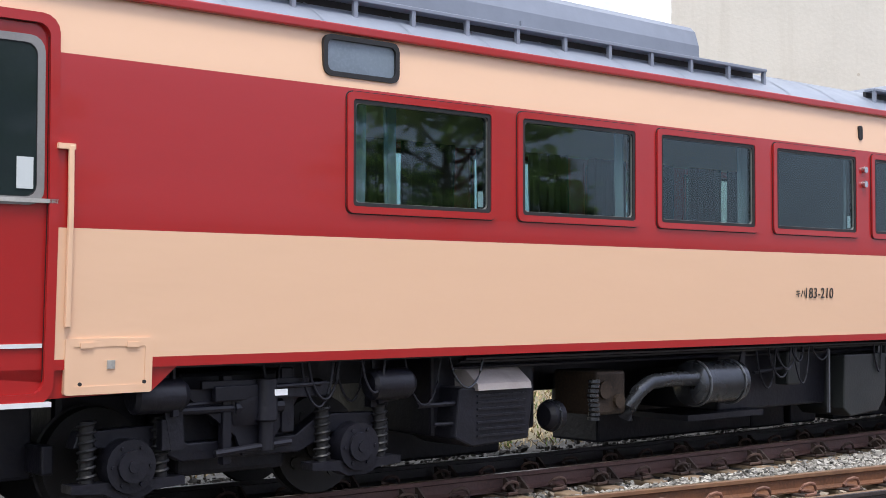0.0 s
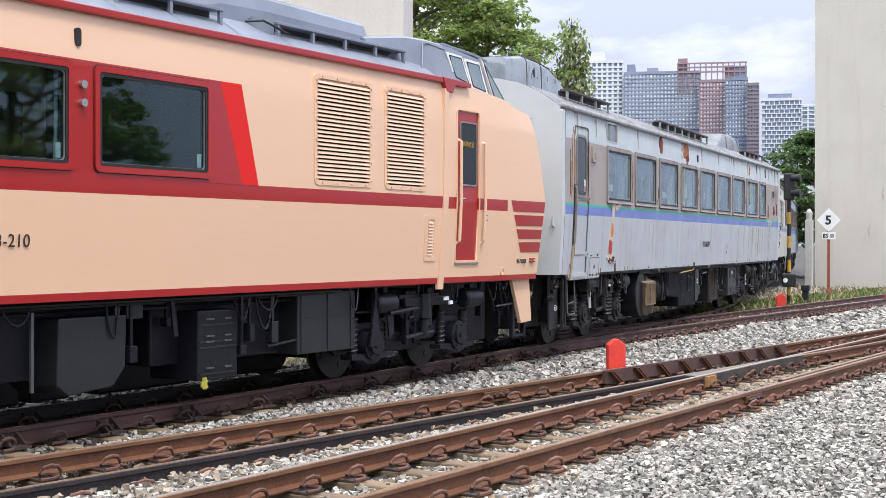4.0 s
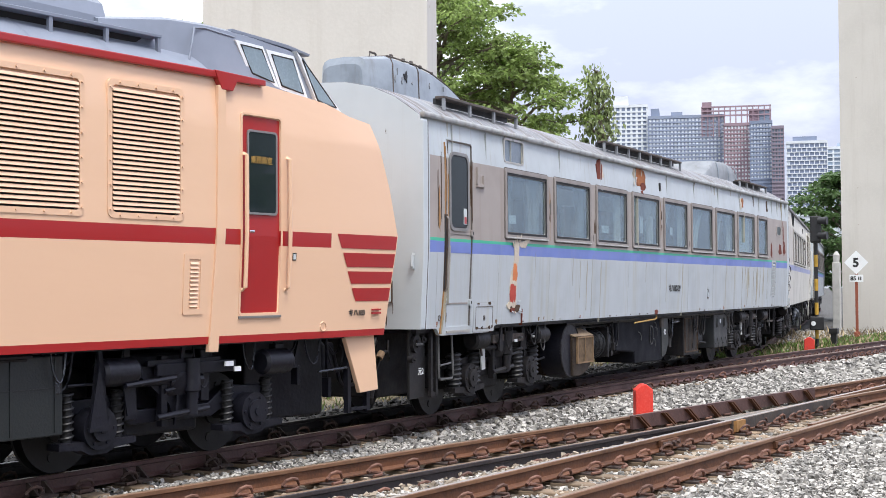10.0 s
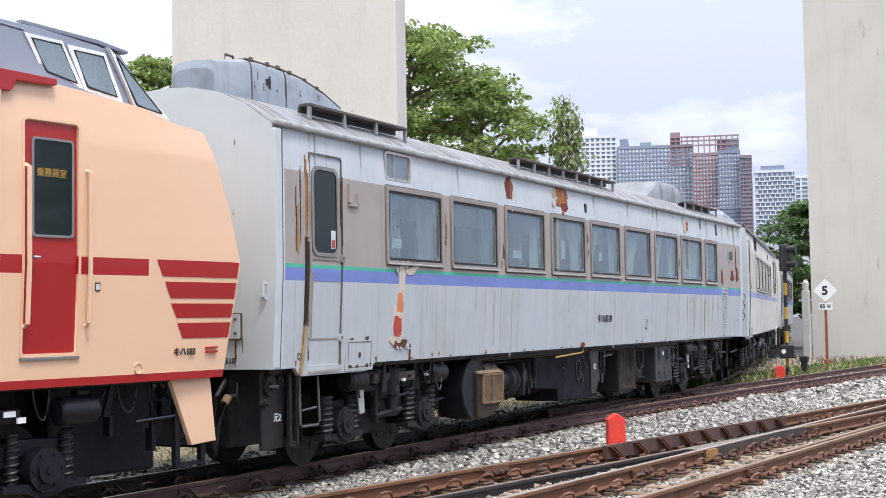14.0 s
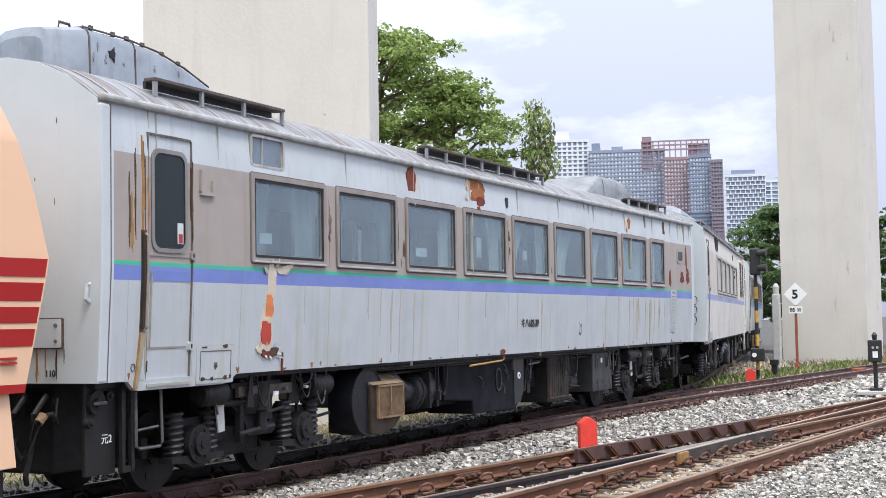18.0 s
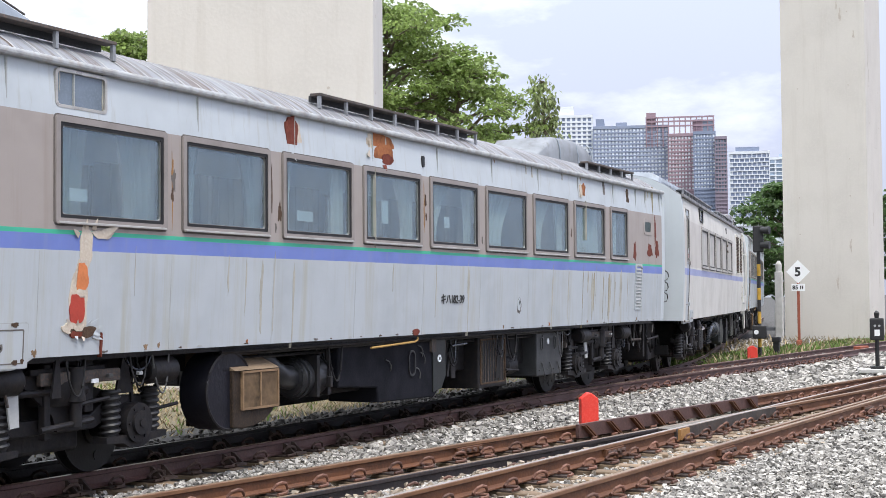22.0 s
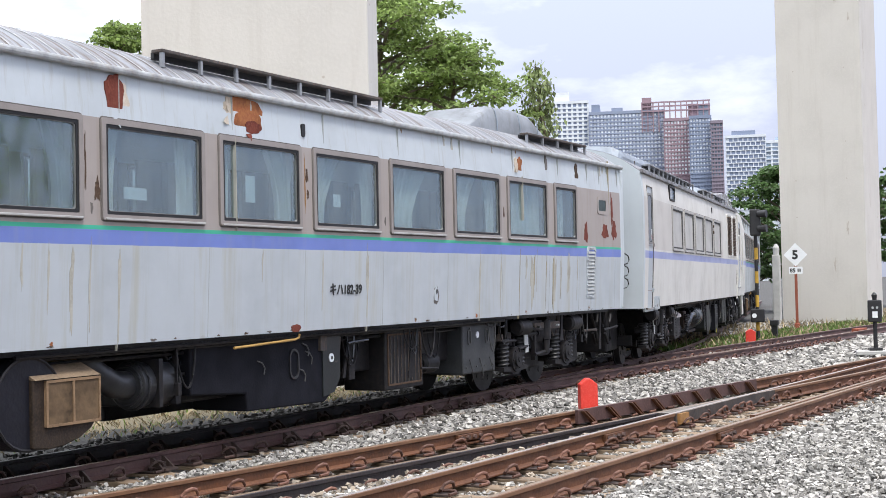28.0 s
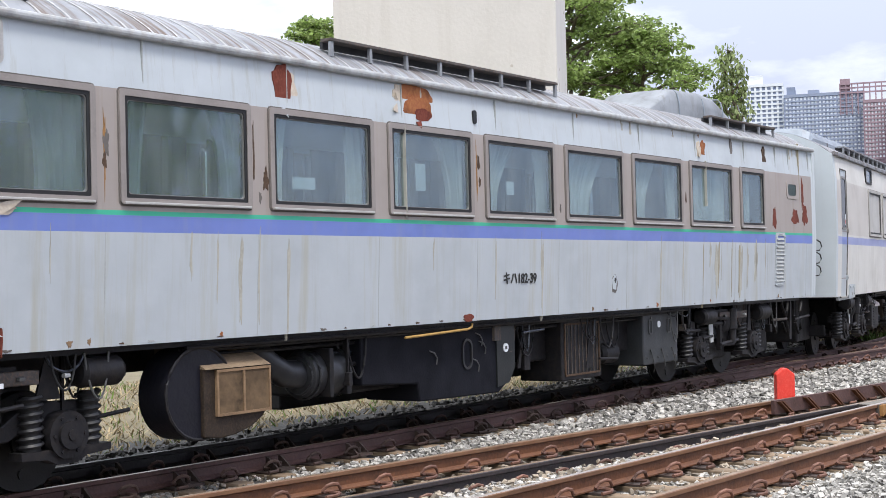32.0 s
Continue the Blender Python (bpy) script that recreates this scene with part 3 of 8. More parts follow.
def add_text(name, body, size, m, parent, material, label="", spacing=1.0, bold=0.0):
    cu = bpy.data.curves.new(name, "FONT")
    cu.body, cu.size, cu.extrude, cu.space_character = body, size, 0.002, spacing
    cu.offset = bold
    ob = new("tmp_text", cu)
    me = bpy.data.meshes.new_from_object(ob.evaluated_get(bpy.context.evaluated_depsgraph_get()))
    bpy.data.objects.remove(ob)
    me.materials.clear()
    me.materials.append(material)
    o = new(name, me)
    o.parent = parent
    o.matrix_basis = m
    return tagged(o, label=label) if label else o


# ---------------------------------------------------------------- the train
HALF, SILL, GUTTER = 1.45, 1.20, 3.90


def lean_in(z):
    """How far the sides lean inwards below the waist."""
    return 0.05 * max(0.0, 2.30 - max(z, 1.0))


def side_y(z):
    return HALF - max(0.0, z - 3.4) * 0.085 - lean_in(z)


LEANT = set()


def lay_on_side(o, car):
    """Moves a part of the skin inwards with the leaning side on which it sits."""
    rel, q = o.matrix_basis.copy(), o.parent
    while q is not None and q is not car:
        rel, q = q.matrix_basis @ rel, q.parent
    pts = [rel @ v.co for v in o.data.vertices]
    if o.name.split(".")[0] in ("body", "nose_stripe") or not pts or min(abs(c.y) for c in pts) < HALF - 0.14 or min(c.z for c in pts) > 2.29:
        return
    sgn = 1 if pts[0].y > 0 else -1
    zlo, zhi = min(c.z for c in pts), max(c.z for c in pts)
    if zhi < 1.22 and o.name.split(".")[0] not in ("step_skirt", "sill_plate"):
        return
    if abs(rel.translation.y) + abs(rel.translation.z) < 1e-6 and abs(rel[1][1] - 1) < 1e-6:
        if o.data.name in LEANT:
            return
        LEANT.add(o.data.name)
        bm = bmesh.new()
        bm.from_mesh(o.data)
        if zlo < 2.28 and zhi > 2.32:
            bmesh.ops.bisect_plane(bm, geom=bm.verts[:] + bm.edges[:] + bm.faces[:], plane_co=(0, 0, 2.30), plane_no=(0, 0, 1))
        for v in bm.verts:
            v.co.y -= sgn * lean_in(v.co.z)
        bm.to_mesh(o.data)
        bm.free()
    else:
        o.location.y -= sgn * lean_in((zlo + zhi) / 2)


def lay_all(car):
    for o in car.children_recursive:
        if o.type == "MESH":
            lay_on_side(o, car)


def side_sheet(bm, xs, zs, paint, holes, bottom, shape, sign):
    """One side of a car as a sheet of rectangles with its openings left out."""
    grid = {}

    def vert(i, j):
        if (i, j) not in grid:
            x, z = xs[i], zs[j]
            x, y, z = shape(x, side_y(z), z)
            grid[i, j] = bm.verts.new((x, sign * y, z))
        return grid[i, j]
    for i in range(len(xs) - 1):
        for j in range(len(zs) - 1):
            x, z = (xs[i] + xs[i + 1]) / 2, (zs[j] + zs[j + 1]) / 2
            if z < bottom(x) or any(a < x < b and c < z < d for a, b, c, d in holes):
                continue
            q = [vert(i, j), vert(i + 1, j), vert(i + 1, j + 1), vert(i, j + 1)]
            f = bm.faces.new(q if sign < 0 else q[::-1])
            f.material_index = paint(x, z)
    return grid


def fine(values, step):
    v, out = sorted(set(round(a, 3) for a in values)), []
    for a, b in zip(v, v[1:]):
        n = max(1, int((b - a) / step + 0.5))
        out += [a + (b - a) * k / n for k in range(n)]
    return out + [v[-1]]


def bm_curtain(x0, x1, z0, z1, side, a, b, tie):
    """A hanging curtain between the fractions a and b of a window; tie < 1 gathers its lower half to one side."""
    n, rows, bm, grid = 44, 9, bmesh.new(), []
    xa, xb = x0 + 0.03 + a * (x1 - x0 - 0.06), x0 + 0.03 + b * (x1 - x0 - 0.06)
    for j in range(rows + 1):
        v = j / rows
        pull = abs(tie) + (1 - abs(tie)) * max(0.0, (v - 0.25) / 0.75) ** 1.7
        lo, hi = (xa, xa + (xb - xa) * pull) if tie > 0 else (xb - (xb - xa) * pull, xb)
        row = []
        for k in range(n + 1):
            u = xa + (xb - xa) * k / n
            y = side * (HALF - 0.13 - 0.028 * math.sin(u * 38 + 0.6 * math.sin(u * 7)) - 0.012 * math.sin(u * 91))
            row.append(bm.verts.new((lo + (hi - lo) * k / n + 0.01 * math.sin(u * 9 + 3 * v), y, z0 - 0.05 + (z1 - z0 + 0.09) * v)))
        grid.append(row)
    for p, q in zip(grid, grid[1:]):
        for k in range(n):
            bm.faces.new((p[k], p[k + 1], q[k + 1], q[k]))
    return bm


def add_window(car, x0, x1, z0, z1, frame_mat, pane_mat, side=-1, curtain=None, rnd=None, sticker=None, w=0.058, cloth="curtain"):
    ya, yb = side * (HALF + 0.022), side * (HALF - 0.06)
    fresh = frame_mat is M["red"]
    fr = part("window", bm_frame(x0, x1, z0, z1, w, ya, yb, 0.06 if fresh else 0.035), frame_mat, car, "", True)
    if side < 0 and fresh:
        part("edge_seal", bm_frame(x0 - 0.009, x1 + 0.009, z0 - 0.009, z1 + 0.009, 0.010, side * (HALF + 0.003), side * (HALF - 0.02), 0.06), M["rubber"], fr)
    part("gasket", bm_frame(x0 + w - 0.008, x1 - w + 0.008, z0 + w - 0.008, z1 - w + 0.008, 0.04, side * (HALF + 0.014), yb, 0.045), M["rubber"], fr)
    pn = part("pane", bm_plate(x0 + w + 0.015, x1 - w - 0.015, z0 + w + 0.015, z1 - w - 0.015, side * (HALF - 0.010), side * (HALF - 0.016), 0.05), pane_mat, fr)
    pn.visible_shadow = False
    if side < 0 and not fresh:
        part("edge_dirt", bm_frame(x0 - 0.014, x1 + 0.014, z0 - 0.014, z1 + 0.014, 0.015, side * (HALF + 0.003), side * (HALF - 0.02), 0.045), M["window_dirt"], fr)
        part("sill_ledge", bm_box(x0 + 0.03, x1 - 0.03, ya - 0.016, ya + 0.006, z0 + 0.004, z0 + 0.026, 0.004), M["rim_light"], fr, "worn bright lower ledge")
        part("inner_rim", bm_frame(x0 + w + 0.026, x1 - w - 0.026, z0 + w + 0.026, z1 - w - 0.026, 0.012, side * (HALF + 0.004), side * (HALF - 0.02), 0.05), M["frame_steel"], fr)
    if side < 0 and fresh:
        part("inner_rim", bm_frame(x0 + w + 0.028, x1 - w - 0.028, z0 + w + 0.028, z1 - w - 0.028, 0.007, side * (HALF + 0.002), side * (HALF - 0.02), 0.05), M["frame_steel"], fr)
    for c in curtain or ():
        tie = c[2] if len(c) > 2 else 1.0
        # far-side curtains use near-black seat cloth as painted shade, keeping the inside dim
        part("curtain", bm_curtain(x0, x1, z0, z1, side, c[0], c[1], tie), M[cloth] if side < 0 else M["seat"], fr, ("pale gathered curtain shaped like mirrored sky" if cloth == "curtain_sheen" else "hanging grey-blue curtain") if side < 0 else "", True)
    if sticker:
        part("paper_notice", bm_box(x0 + sticker[0], x0 + sticker[0] + sticker[2], min(side * (HALF - 0.022), side * (HALF - 0.027)), max(side * (HALF - 0.022), side * (HALF - 0.027)), z0 + sticker[1], z0 + sticker[1] + sticker[3]), M["paper"], fr, "white paper notice")
    return fr


def blob(cx, cz, w, h, seed, n=26, rough=0.3):
    """An uneven closed outline."""
    r = random.Random(seed)
    ph = [r.uniform(0, 6.28) for _ in range(3)]
    out = []
    for k in range(n):
        t = 2 * math.pi * k / n
        q = 1 + rough * (0.5 * math.sin(3 * t + ph[0]) + 0.4 * math.sin(5 * t + ph[1]) + 0.35 * math.sin(8 * t + ph[2]) + 0.5 * (r.random() - 0.5))
        c, s = math.cos(t), math.sin(t)
        e = 0.85
        out.append((cx + w / 2 * q * math.copysign(abs(c) ** e, c), cz + h / 2 * q * math.copysign(abs(s) ** e, s)))
    return out


def patch(car, name, material, cx, cz, w, h, seed, proud=0.004, rough=0.3, label="", side=-1):
    y = side * (side_y(cz) + lean_in(cz))
    o = part(name, bm_prism(blob(cx, cz, w, h, seed, 26, rough), "y", y + side * proud, y - side * 0.03), material, car, label)
    lay_on_side(o, car)
    return o


def flake(car, cx, cz, ang, length, w, material, lift=0.03):
    """A torn tongue of paint that curls off the side."""
    c, k = math.cos(radians(ang)), math.sin(radians(ang))
    bm, y = bmesh.new(), -side_y(cz)
    pts = [(-0.5, 0.0, 0.004), (0.5, 0.0, 0.004), (0.42, 0.45, lift * 0.5), (0.08, 1.0, lift), (-0.30, 0.55, lift * 0.6)]
    lo = [bm.verts.new((cx + u * w * -k + v * length * c, y - d, cz + u * w * c + v * length * k)) for u, v, d in pts]
    hi = [bm.verts.new((q.co.x, q.co.y - 0.004, q.co.z)) for q in lo]
    bm.faces.new(lo)
    bm.faces.new(hi[::-1])
    for i in range(5):
        bm.faces.new((lo[i], hi[i], hi[(i + 1) % 5], lo[(i + 1) % 5]))
    bmesh.ops.recalc_face_normals(bm, faces=bm.faces[:])
    return part("paint_flake", bm, material, car)


def coil(bm, x, y, z0, z1, r, turns=8, wire=0.011):
    pts = [(x + r * math.cos(t), y + r * math.sin(t), z0 + (z1 - z0) * k / (turns * 10)) for k in range(turns * 10 + 1) for t in [k * math.pi / 5]]
    return bm_tube(pts, wire, 5, bm)


def add_bogie(car, x, dark, wheels):
    bg = part("bogie", bm_box(-0.50, 0.50, -0.92, 0.92, 0.30, 1.12, 0.04), dark, car, "black two-axle bogie")
    bg.matrix_basis = pose(x, 0, 0)
    for sgn in (-1, 1):
        y = sgn * 1.0
        poly = [(-1.45, 0.60), (-1.40, 0.72), (-0.75, 0.74), (-0.5, 0.58), (0.5, 0.58), (0.75, 0.74), (1.40, 0.72), (1.45, 0.60), (0.85, 0.58), (0.55, 0.44), (-0.55, 0.44), (-0.85, 0.58)]
        part("side_frame", bm_prism(poly, "y", y - 0.07, y + 0.07, None, 0.012), dark, bg)
        for ax in (-1.05, 1.05):
            yo = sgn * 1.02
            bm = bm_tube([(ax, yo + sgn * 0.02, 0.46), (ax, yo + sgn * 0.20, 0.46)], 0.20, 20)
            bm_tube([(ax, yo + sgn * 0.20, 0.46), (ax, yo + sgn * 0.235, 0.46)], 0.12, 14, bm)
            bm_tube([(ax, yo + sgn * 0.235, 0.46), (ax, yo + sgn * 0.25, 0.46)], 0.045, 8, bm)
            for k in range(6):
                t = k * math.pi / 3
                bm_tube([(ax + 0.155 * math.cos(t), yo + sgn * 0.20, 0.46 + 0.155 * math.sin(t)), (ax + 0.155 * math.cos(t), yo + sgn * 0.215, 0.46 + 0.155 * math.sin(t))], 0.016, 6, bm)
            bm_prism([(ax - 0.46, 0.35), (ax - 0.46, 0.29), (ax - 0.2, 0.27), (ax - 0.1, 0.22), (ax + 0.1, 0.22), (ax + 0.2, 0.27), (ax + 0.46, 0.29), (ax + 0.46, 0.35)], "y", min(yo, yo + sgn * 0.17), max(yo, yo + sgn * 0.17), bm)
            part("axle_box", bm, dark, bg, "", True)
            for dx in (-0.30, 0.30):
                part("coil_spring", coil(bmesh.new(), ax + dx, yo + sgn * 0.07, 0.35, 0.80, 0.095 if dark is M["under_old"] else 0.062, 7, 0.021 if dark is M["under_old"] else 0.014), M["spring"], bg, "", True)
                part("spring_core", bm_tube([(ax + dx, yo + sgn * 0.07, 0.34), (ax + dx, yo + sgn * 0.07, 0.80)], 0.088 if dark is M["under_old"] else 0.055, 12), M["wheel"], bg, "", True)
        part("air_spring", bm_tube([(0, sgn * 0.98, 0.70), (0, sgn * 0.98, 0.80), (0, sgn * 0.98, 0.92), (0, sgn * 0.98, 1.0)], [0.22, 0.26, 0.26, 0.2], 18), dark, bg, "", True)
        part("damper", bm_tube([(-0.62, sgn * 1.16, 0.84), (-0.15, sgn * 1.16, 0.84), (-0.15, sgn * 1.16, 0.84), (0.3, sgn * 1.16, 0.84)], [0.035, 0.035, 0.06, 0.06], 10), dark, bg, "", True)
        bm = bm_box(-0.25, -0.17, sgn * 1.14 - 0.04, sgn * 1.14 + 0.04, 0.40, 1.1, 0.01)
        bm_box(0.30, 0.42, sgn * 1.12 - 0.05, sgn * 1.12 + 0.05, 0.62, 1.14, 0.01, bm)
        bm_box(-0.45, 0.55, sgn * 1.18 - 0.02, sgn * 1.18 + 0.02, 1.0, 1.06, 0.006, bm)
        part("bracket", bm, dark, bg)
        for bx in (-1.06, 1.15):
            part("brake_cylinder", bm_tube([(bx, sgn * 1.2, 0.97), (bx + 0.03, sgn * 1.2, 0.97), (bx + 0.40, sgn * 1.2, 0.97), (bx + 0.46, sgn * 1.2, 0.97)], [0.10, 0.135, 0.135, 0.09], 16), dark, bg, "", True)
        part("truss_plate", bm_prism([(-0.62, 1.0), (0.55, 1.0), (0.18, 0.50), (-0.05, 0.46), (-0.12, 0.62)], "y", sgn * 1.13 - 0.02, sgn * 1.13 + 0.02), dark, bg)
        part("bolster_beam", bm_box(-0.35, 0.75, sgn * 1.20 - 0.03, sgn * 1.20 + 0.03, 0.90, 1.02, 0.012), M["rack_old"] if dark is M["under_old"] else dark, bg)
        part("height_valve", bm_tube([(0.12, sgn * 1.22, 0.50), (0.12, sgn * 1.22, 0.72), (0.12, sgn * 1.22, 0.74), (0.12, sgn * 1.22, 1.06)], [0.06, 0.06, 0.092, 0.085], 12), dark, bg, "", True)
        part("tie_rod", bm_tube([(-0.35, sgn * 1.22, 0.50), (0.35, sgn * 1.22, 0.55)], 0.03, 8), dark, bg, "", True)
        part("spring_guard", bm_prism([(-0.80, 0.93), (-0.64, 0.97), (-0.62, 0.56), (-0.73, 0.55)], "y", sgn * 1.22 - 0.01, sgn * 1.22 + 0.01), M["mud_white"] if dark is M["under_old"] else dark, bg)
    if dark is M["under_old"]:   # the old bogies stand a little higher on their springs
        for o in bg.children:
            o.matrix_basis = pose(0, 0, 0.06)
    for d in (-1, 1):
        part("final_drive", bm_box(min(d * 0.5, d * 1.30), max(d * 0.5, d * 1.30), -0.42, 0.42, 0.26, 0.98, 0.06), dark, bg)
        part("brake_beam", bm_box(d * 1.56 - 0.05, d * 1.56 + 0.05, -0.9, 0.9, 0.40, 0.62, 0.02), dark, bg)
    for ax in (-1.05, 1.05):
        bm = bm_tube([(0, -0.9, 0), (0, 0.9, 0)], 0.075, 10)
        for sgn in (-1, 1):
            y = sgn * 0.535
            bm_tube([(0, y - sgn * 0.075, 0), (0, y - sgn * 0.05, 0), (0, y - sgn * 0.045, 0), (0, y + sgn * 0.065, 0)], [0.44, 0.455, 0.435, 0.425], 36, bm)
            bm_tube([(0, y + sgn * 0.066, 0), (0, y + sgn * 0.10, 0)], 0.14, 16, bm)
            for k in range(4):
                t = k * math.pi / 2
                bm_tube([(0.28 * math.cos(t), y + sgn * 0.06, 0.28 * math.sin(t)), (0.28 * math.cos(t), y + sgn * 0.075, 0.28 * math.sin(t))], 0.05, 8, bm)
        wheel = part("wheelset", bm, M["wheel"], bg, "dark steel wheelset", True)
        wheel.matrix_basis = pose(ax, 0, 0.43)
        wheels.append((wheel, ax))
    return bg


def roof_shell(car, x0, x1, material):
    bm, rows = bmesh.new(), []
    ys = [-1.0 + 2.0 * k / 16 for k in range(17)]
    xs = [x0 + (x1 - x0) * k / 20 for k in range(21)]
    prof = []
    for q in ys:
        t = abs(q) ** 2.4
        prof.append((q * (side_y(GUTTER) + 0.005), GUTTER + 0.50 * (1 - t)))
    for x in xs:
        rows.append([bm.verts.new((x, y, z)) for y, z in prof])
    for a, b in zip(rows, rows[1:]):
        for k in range(16):
            bm.faces.new((a[k], b[k], b[k + 1], a[k + 1]))
    for r, flip in ((rows[0], False), (rows[-1], True)):
        bm.faces.new(r if flip else r[::-1])
    ob = part("roof", bm, material, car, "", True)
    bm2 = bmesh.new()
    for (ya, za), (yb, zb) in zip(prof, prof[1:]):
        v = [bm2.verts.new(p) for p in ((-0.014, ya, za + 0.007), (0.014, ya, za + 0.007), (0.014, yb, zb + 0.007), (-0.014, yb, zb + 0.007))]
        bm2.faces.new(v)
    me = mesh_of("roof_seam", bm2, material if material is M["roof_grey"] else M["gutter_old"])
    pitch = 0.915 if material is M["roof_grey"] else 0.305
    for x in [x0 + pitch + k * pitch for k in range(int((x1 - x0 - pitch) / pitch))]:
        share("roof_seam", me, ob, pose(x, 0, 0))
    return ob


def roof_rack(car, x0, x1, z, material, y=-1.06):
    """A long ledge on short posts beside the roof's cooling units."""
    rk = part("roof_rack", bm_box(x0, x1, y - 0.10, y + 0.05, z, z + 0.035, 0.006), material, car, "weathered ledge on short posts")
    n = max(2, int((x1 - x0) / 0.62))
    for k in range(n + 1):
        x = x0 + 0.03 + (x1 - x0 - 0.06) * k / n
        part("post", bm_box(x - 0.02, x + 0.02, y - 0.09, y - 0.05, z - 0.16, z), M["post_metal"] if material is not M["roof_grey"] else material, rk)
    part("mesh_screen", bm_box(x0 + 0.05, x1 - 0.05, y + 0.06, y + 0.10, z - 0.06, z + 0.015), M["black"], rk)
    return rk


def roof_unit(car, x0, x1, z0, z1, material, taper=0.35, w=0.85, label="", back=None, smooth=False):
    """A roof housing with sloping ends and chamfered shoulders."""
    bm = bmesh.new()
    back = taper if back is None else back
    secs = [(x0, z0 + 0.05, 0.92), (x0 + back, z1 - 0.03, 0.98), ((x0 + x1) / 2, z1, 1.0), (x1 - taper, z1 - 0.04, 0.98), (x1, z0 + 0.03, 0.90)]
    rings = []
    for x, z, k in secs:
        ww, hgt = w * k, z - z0
        side = [(1.0, None), (1.0, 0.45), (0.93, 0.72), (0.72, 0.93)] if material is M["old_box"] else [(1.0, None), (0.98, 0.62), (0.92, 0.90), (0.84, 1.0)]
        pts = [(-ww * a, z0 - 0.12 if b is None else z0 + hgt * b) for a, b in side] + [(0, z0 + hgt * 1.02)] + [(ww * a, z0 - 0.12 if b is None else z0 + hgt * b) for a, b in side[::-1]]
        rings.append([bm.verts.new((x, y, zz)) for y, zz in pts])
    for a, b in zip(rings, rings[1:]):
        for k in range(8):
            bm.faces.new((a[k], b[k], b[k + 1], a[k + 1]))
    bm.faces.new(rings[0][::-1])
    bm.faces.new(rings[-1])
    ob = part("cooling_unit", bm, material, car, label, smooth)
    if smooth:
        # raised joints that run over the whole housing
        for f in (0.30, 0.52, 0.70):
            x = x0 + (x1 - x0) * f
            h = z1 - z0 - 0.03
            pts = [(x, -w * 1.0, z0 - 0.1), (x, -w * 0.99, z0 + h * 0.62), (x, -w * 0.93, z0 + h * 0.9), (x, -w * 0.84, z0 + h * 1.0), (x, 0, z0 + h * 1.03), (x, w * 0.84, z0 + h)]
            part("joint_strip", bm_tube(pts, 0.013, 6), M["old_box"], ob)
        part("base_rim", bm_box(x0 + 0.2, x1 - 0.1, -w - 0.03, -w + 0.02, z0 - 0.06, z0 + 0.02), M["rack_old"], ob)
        part("bracket", bm_box(x0 + 1.5, x0 + 2.3, -w - 0.10, -w, z0 + 0.08, z0 + 0.16, 0.01), M["rack_old"], ob)
        return ob
    for x in [x0 + (x1 - x0) * f for f in (0.2, 0.42, 0.66)]:
        part("seam", bm_box(x - 0.006, x + 0.006, -w - 0.004, -w + 0.02, z0 - 0.08, z0 + (z1 - z0) * 0.44), M["rack_old"] if material is M["old_box"] else material, ob)
    return ob


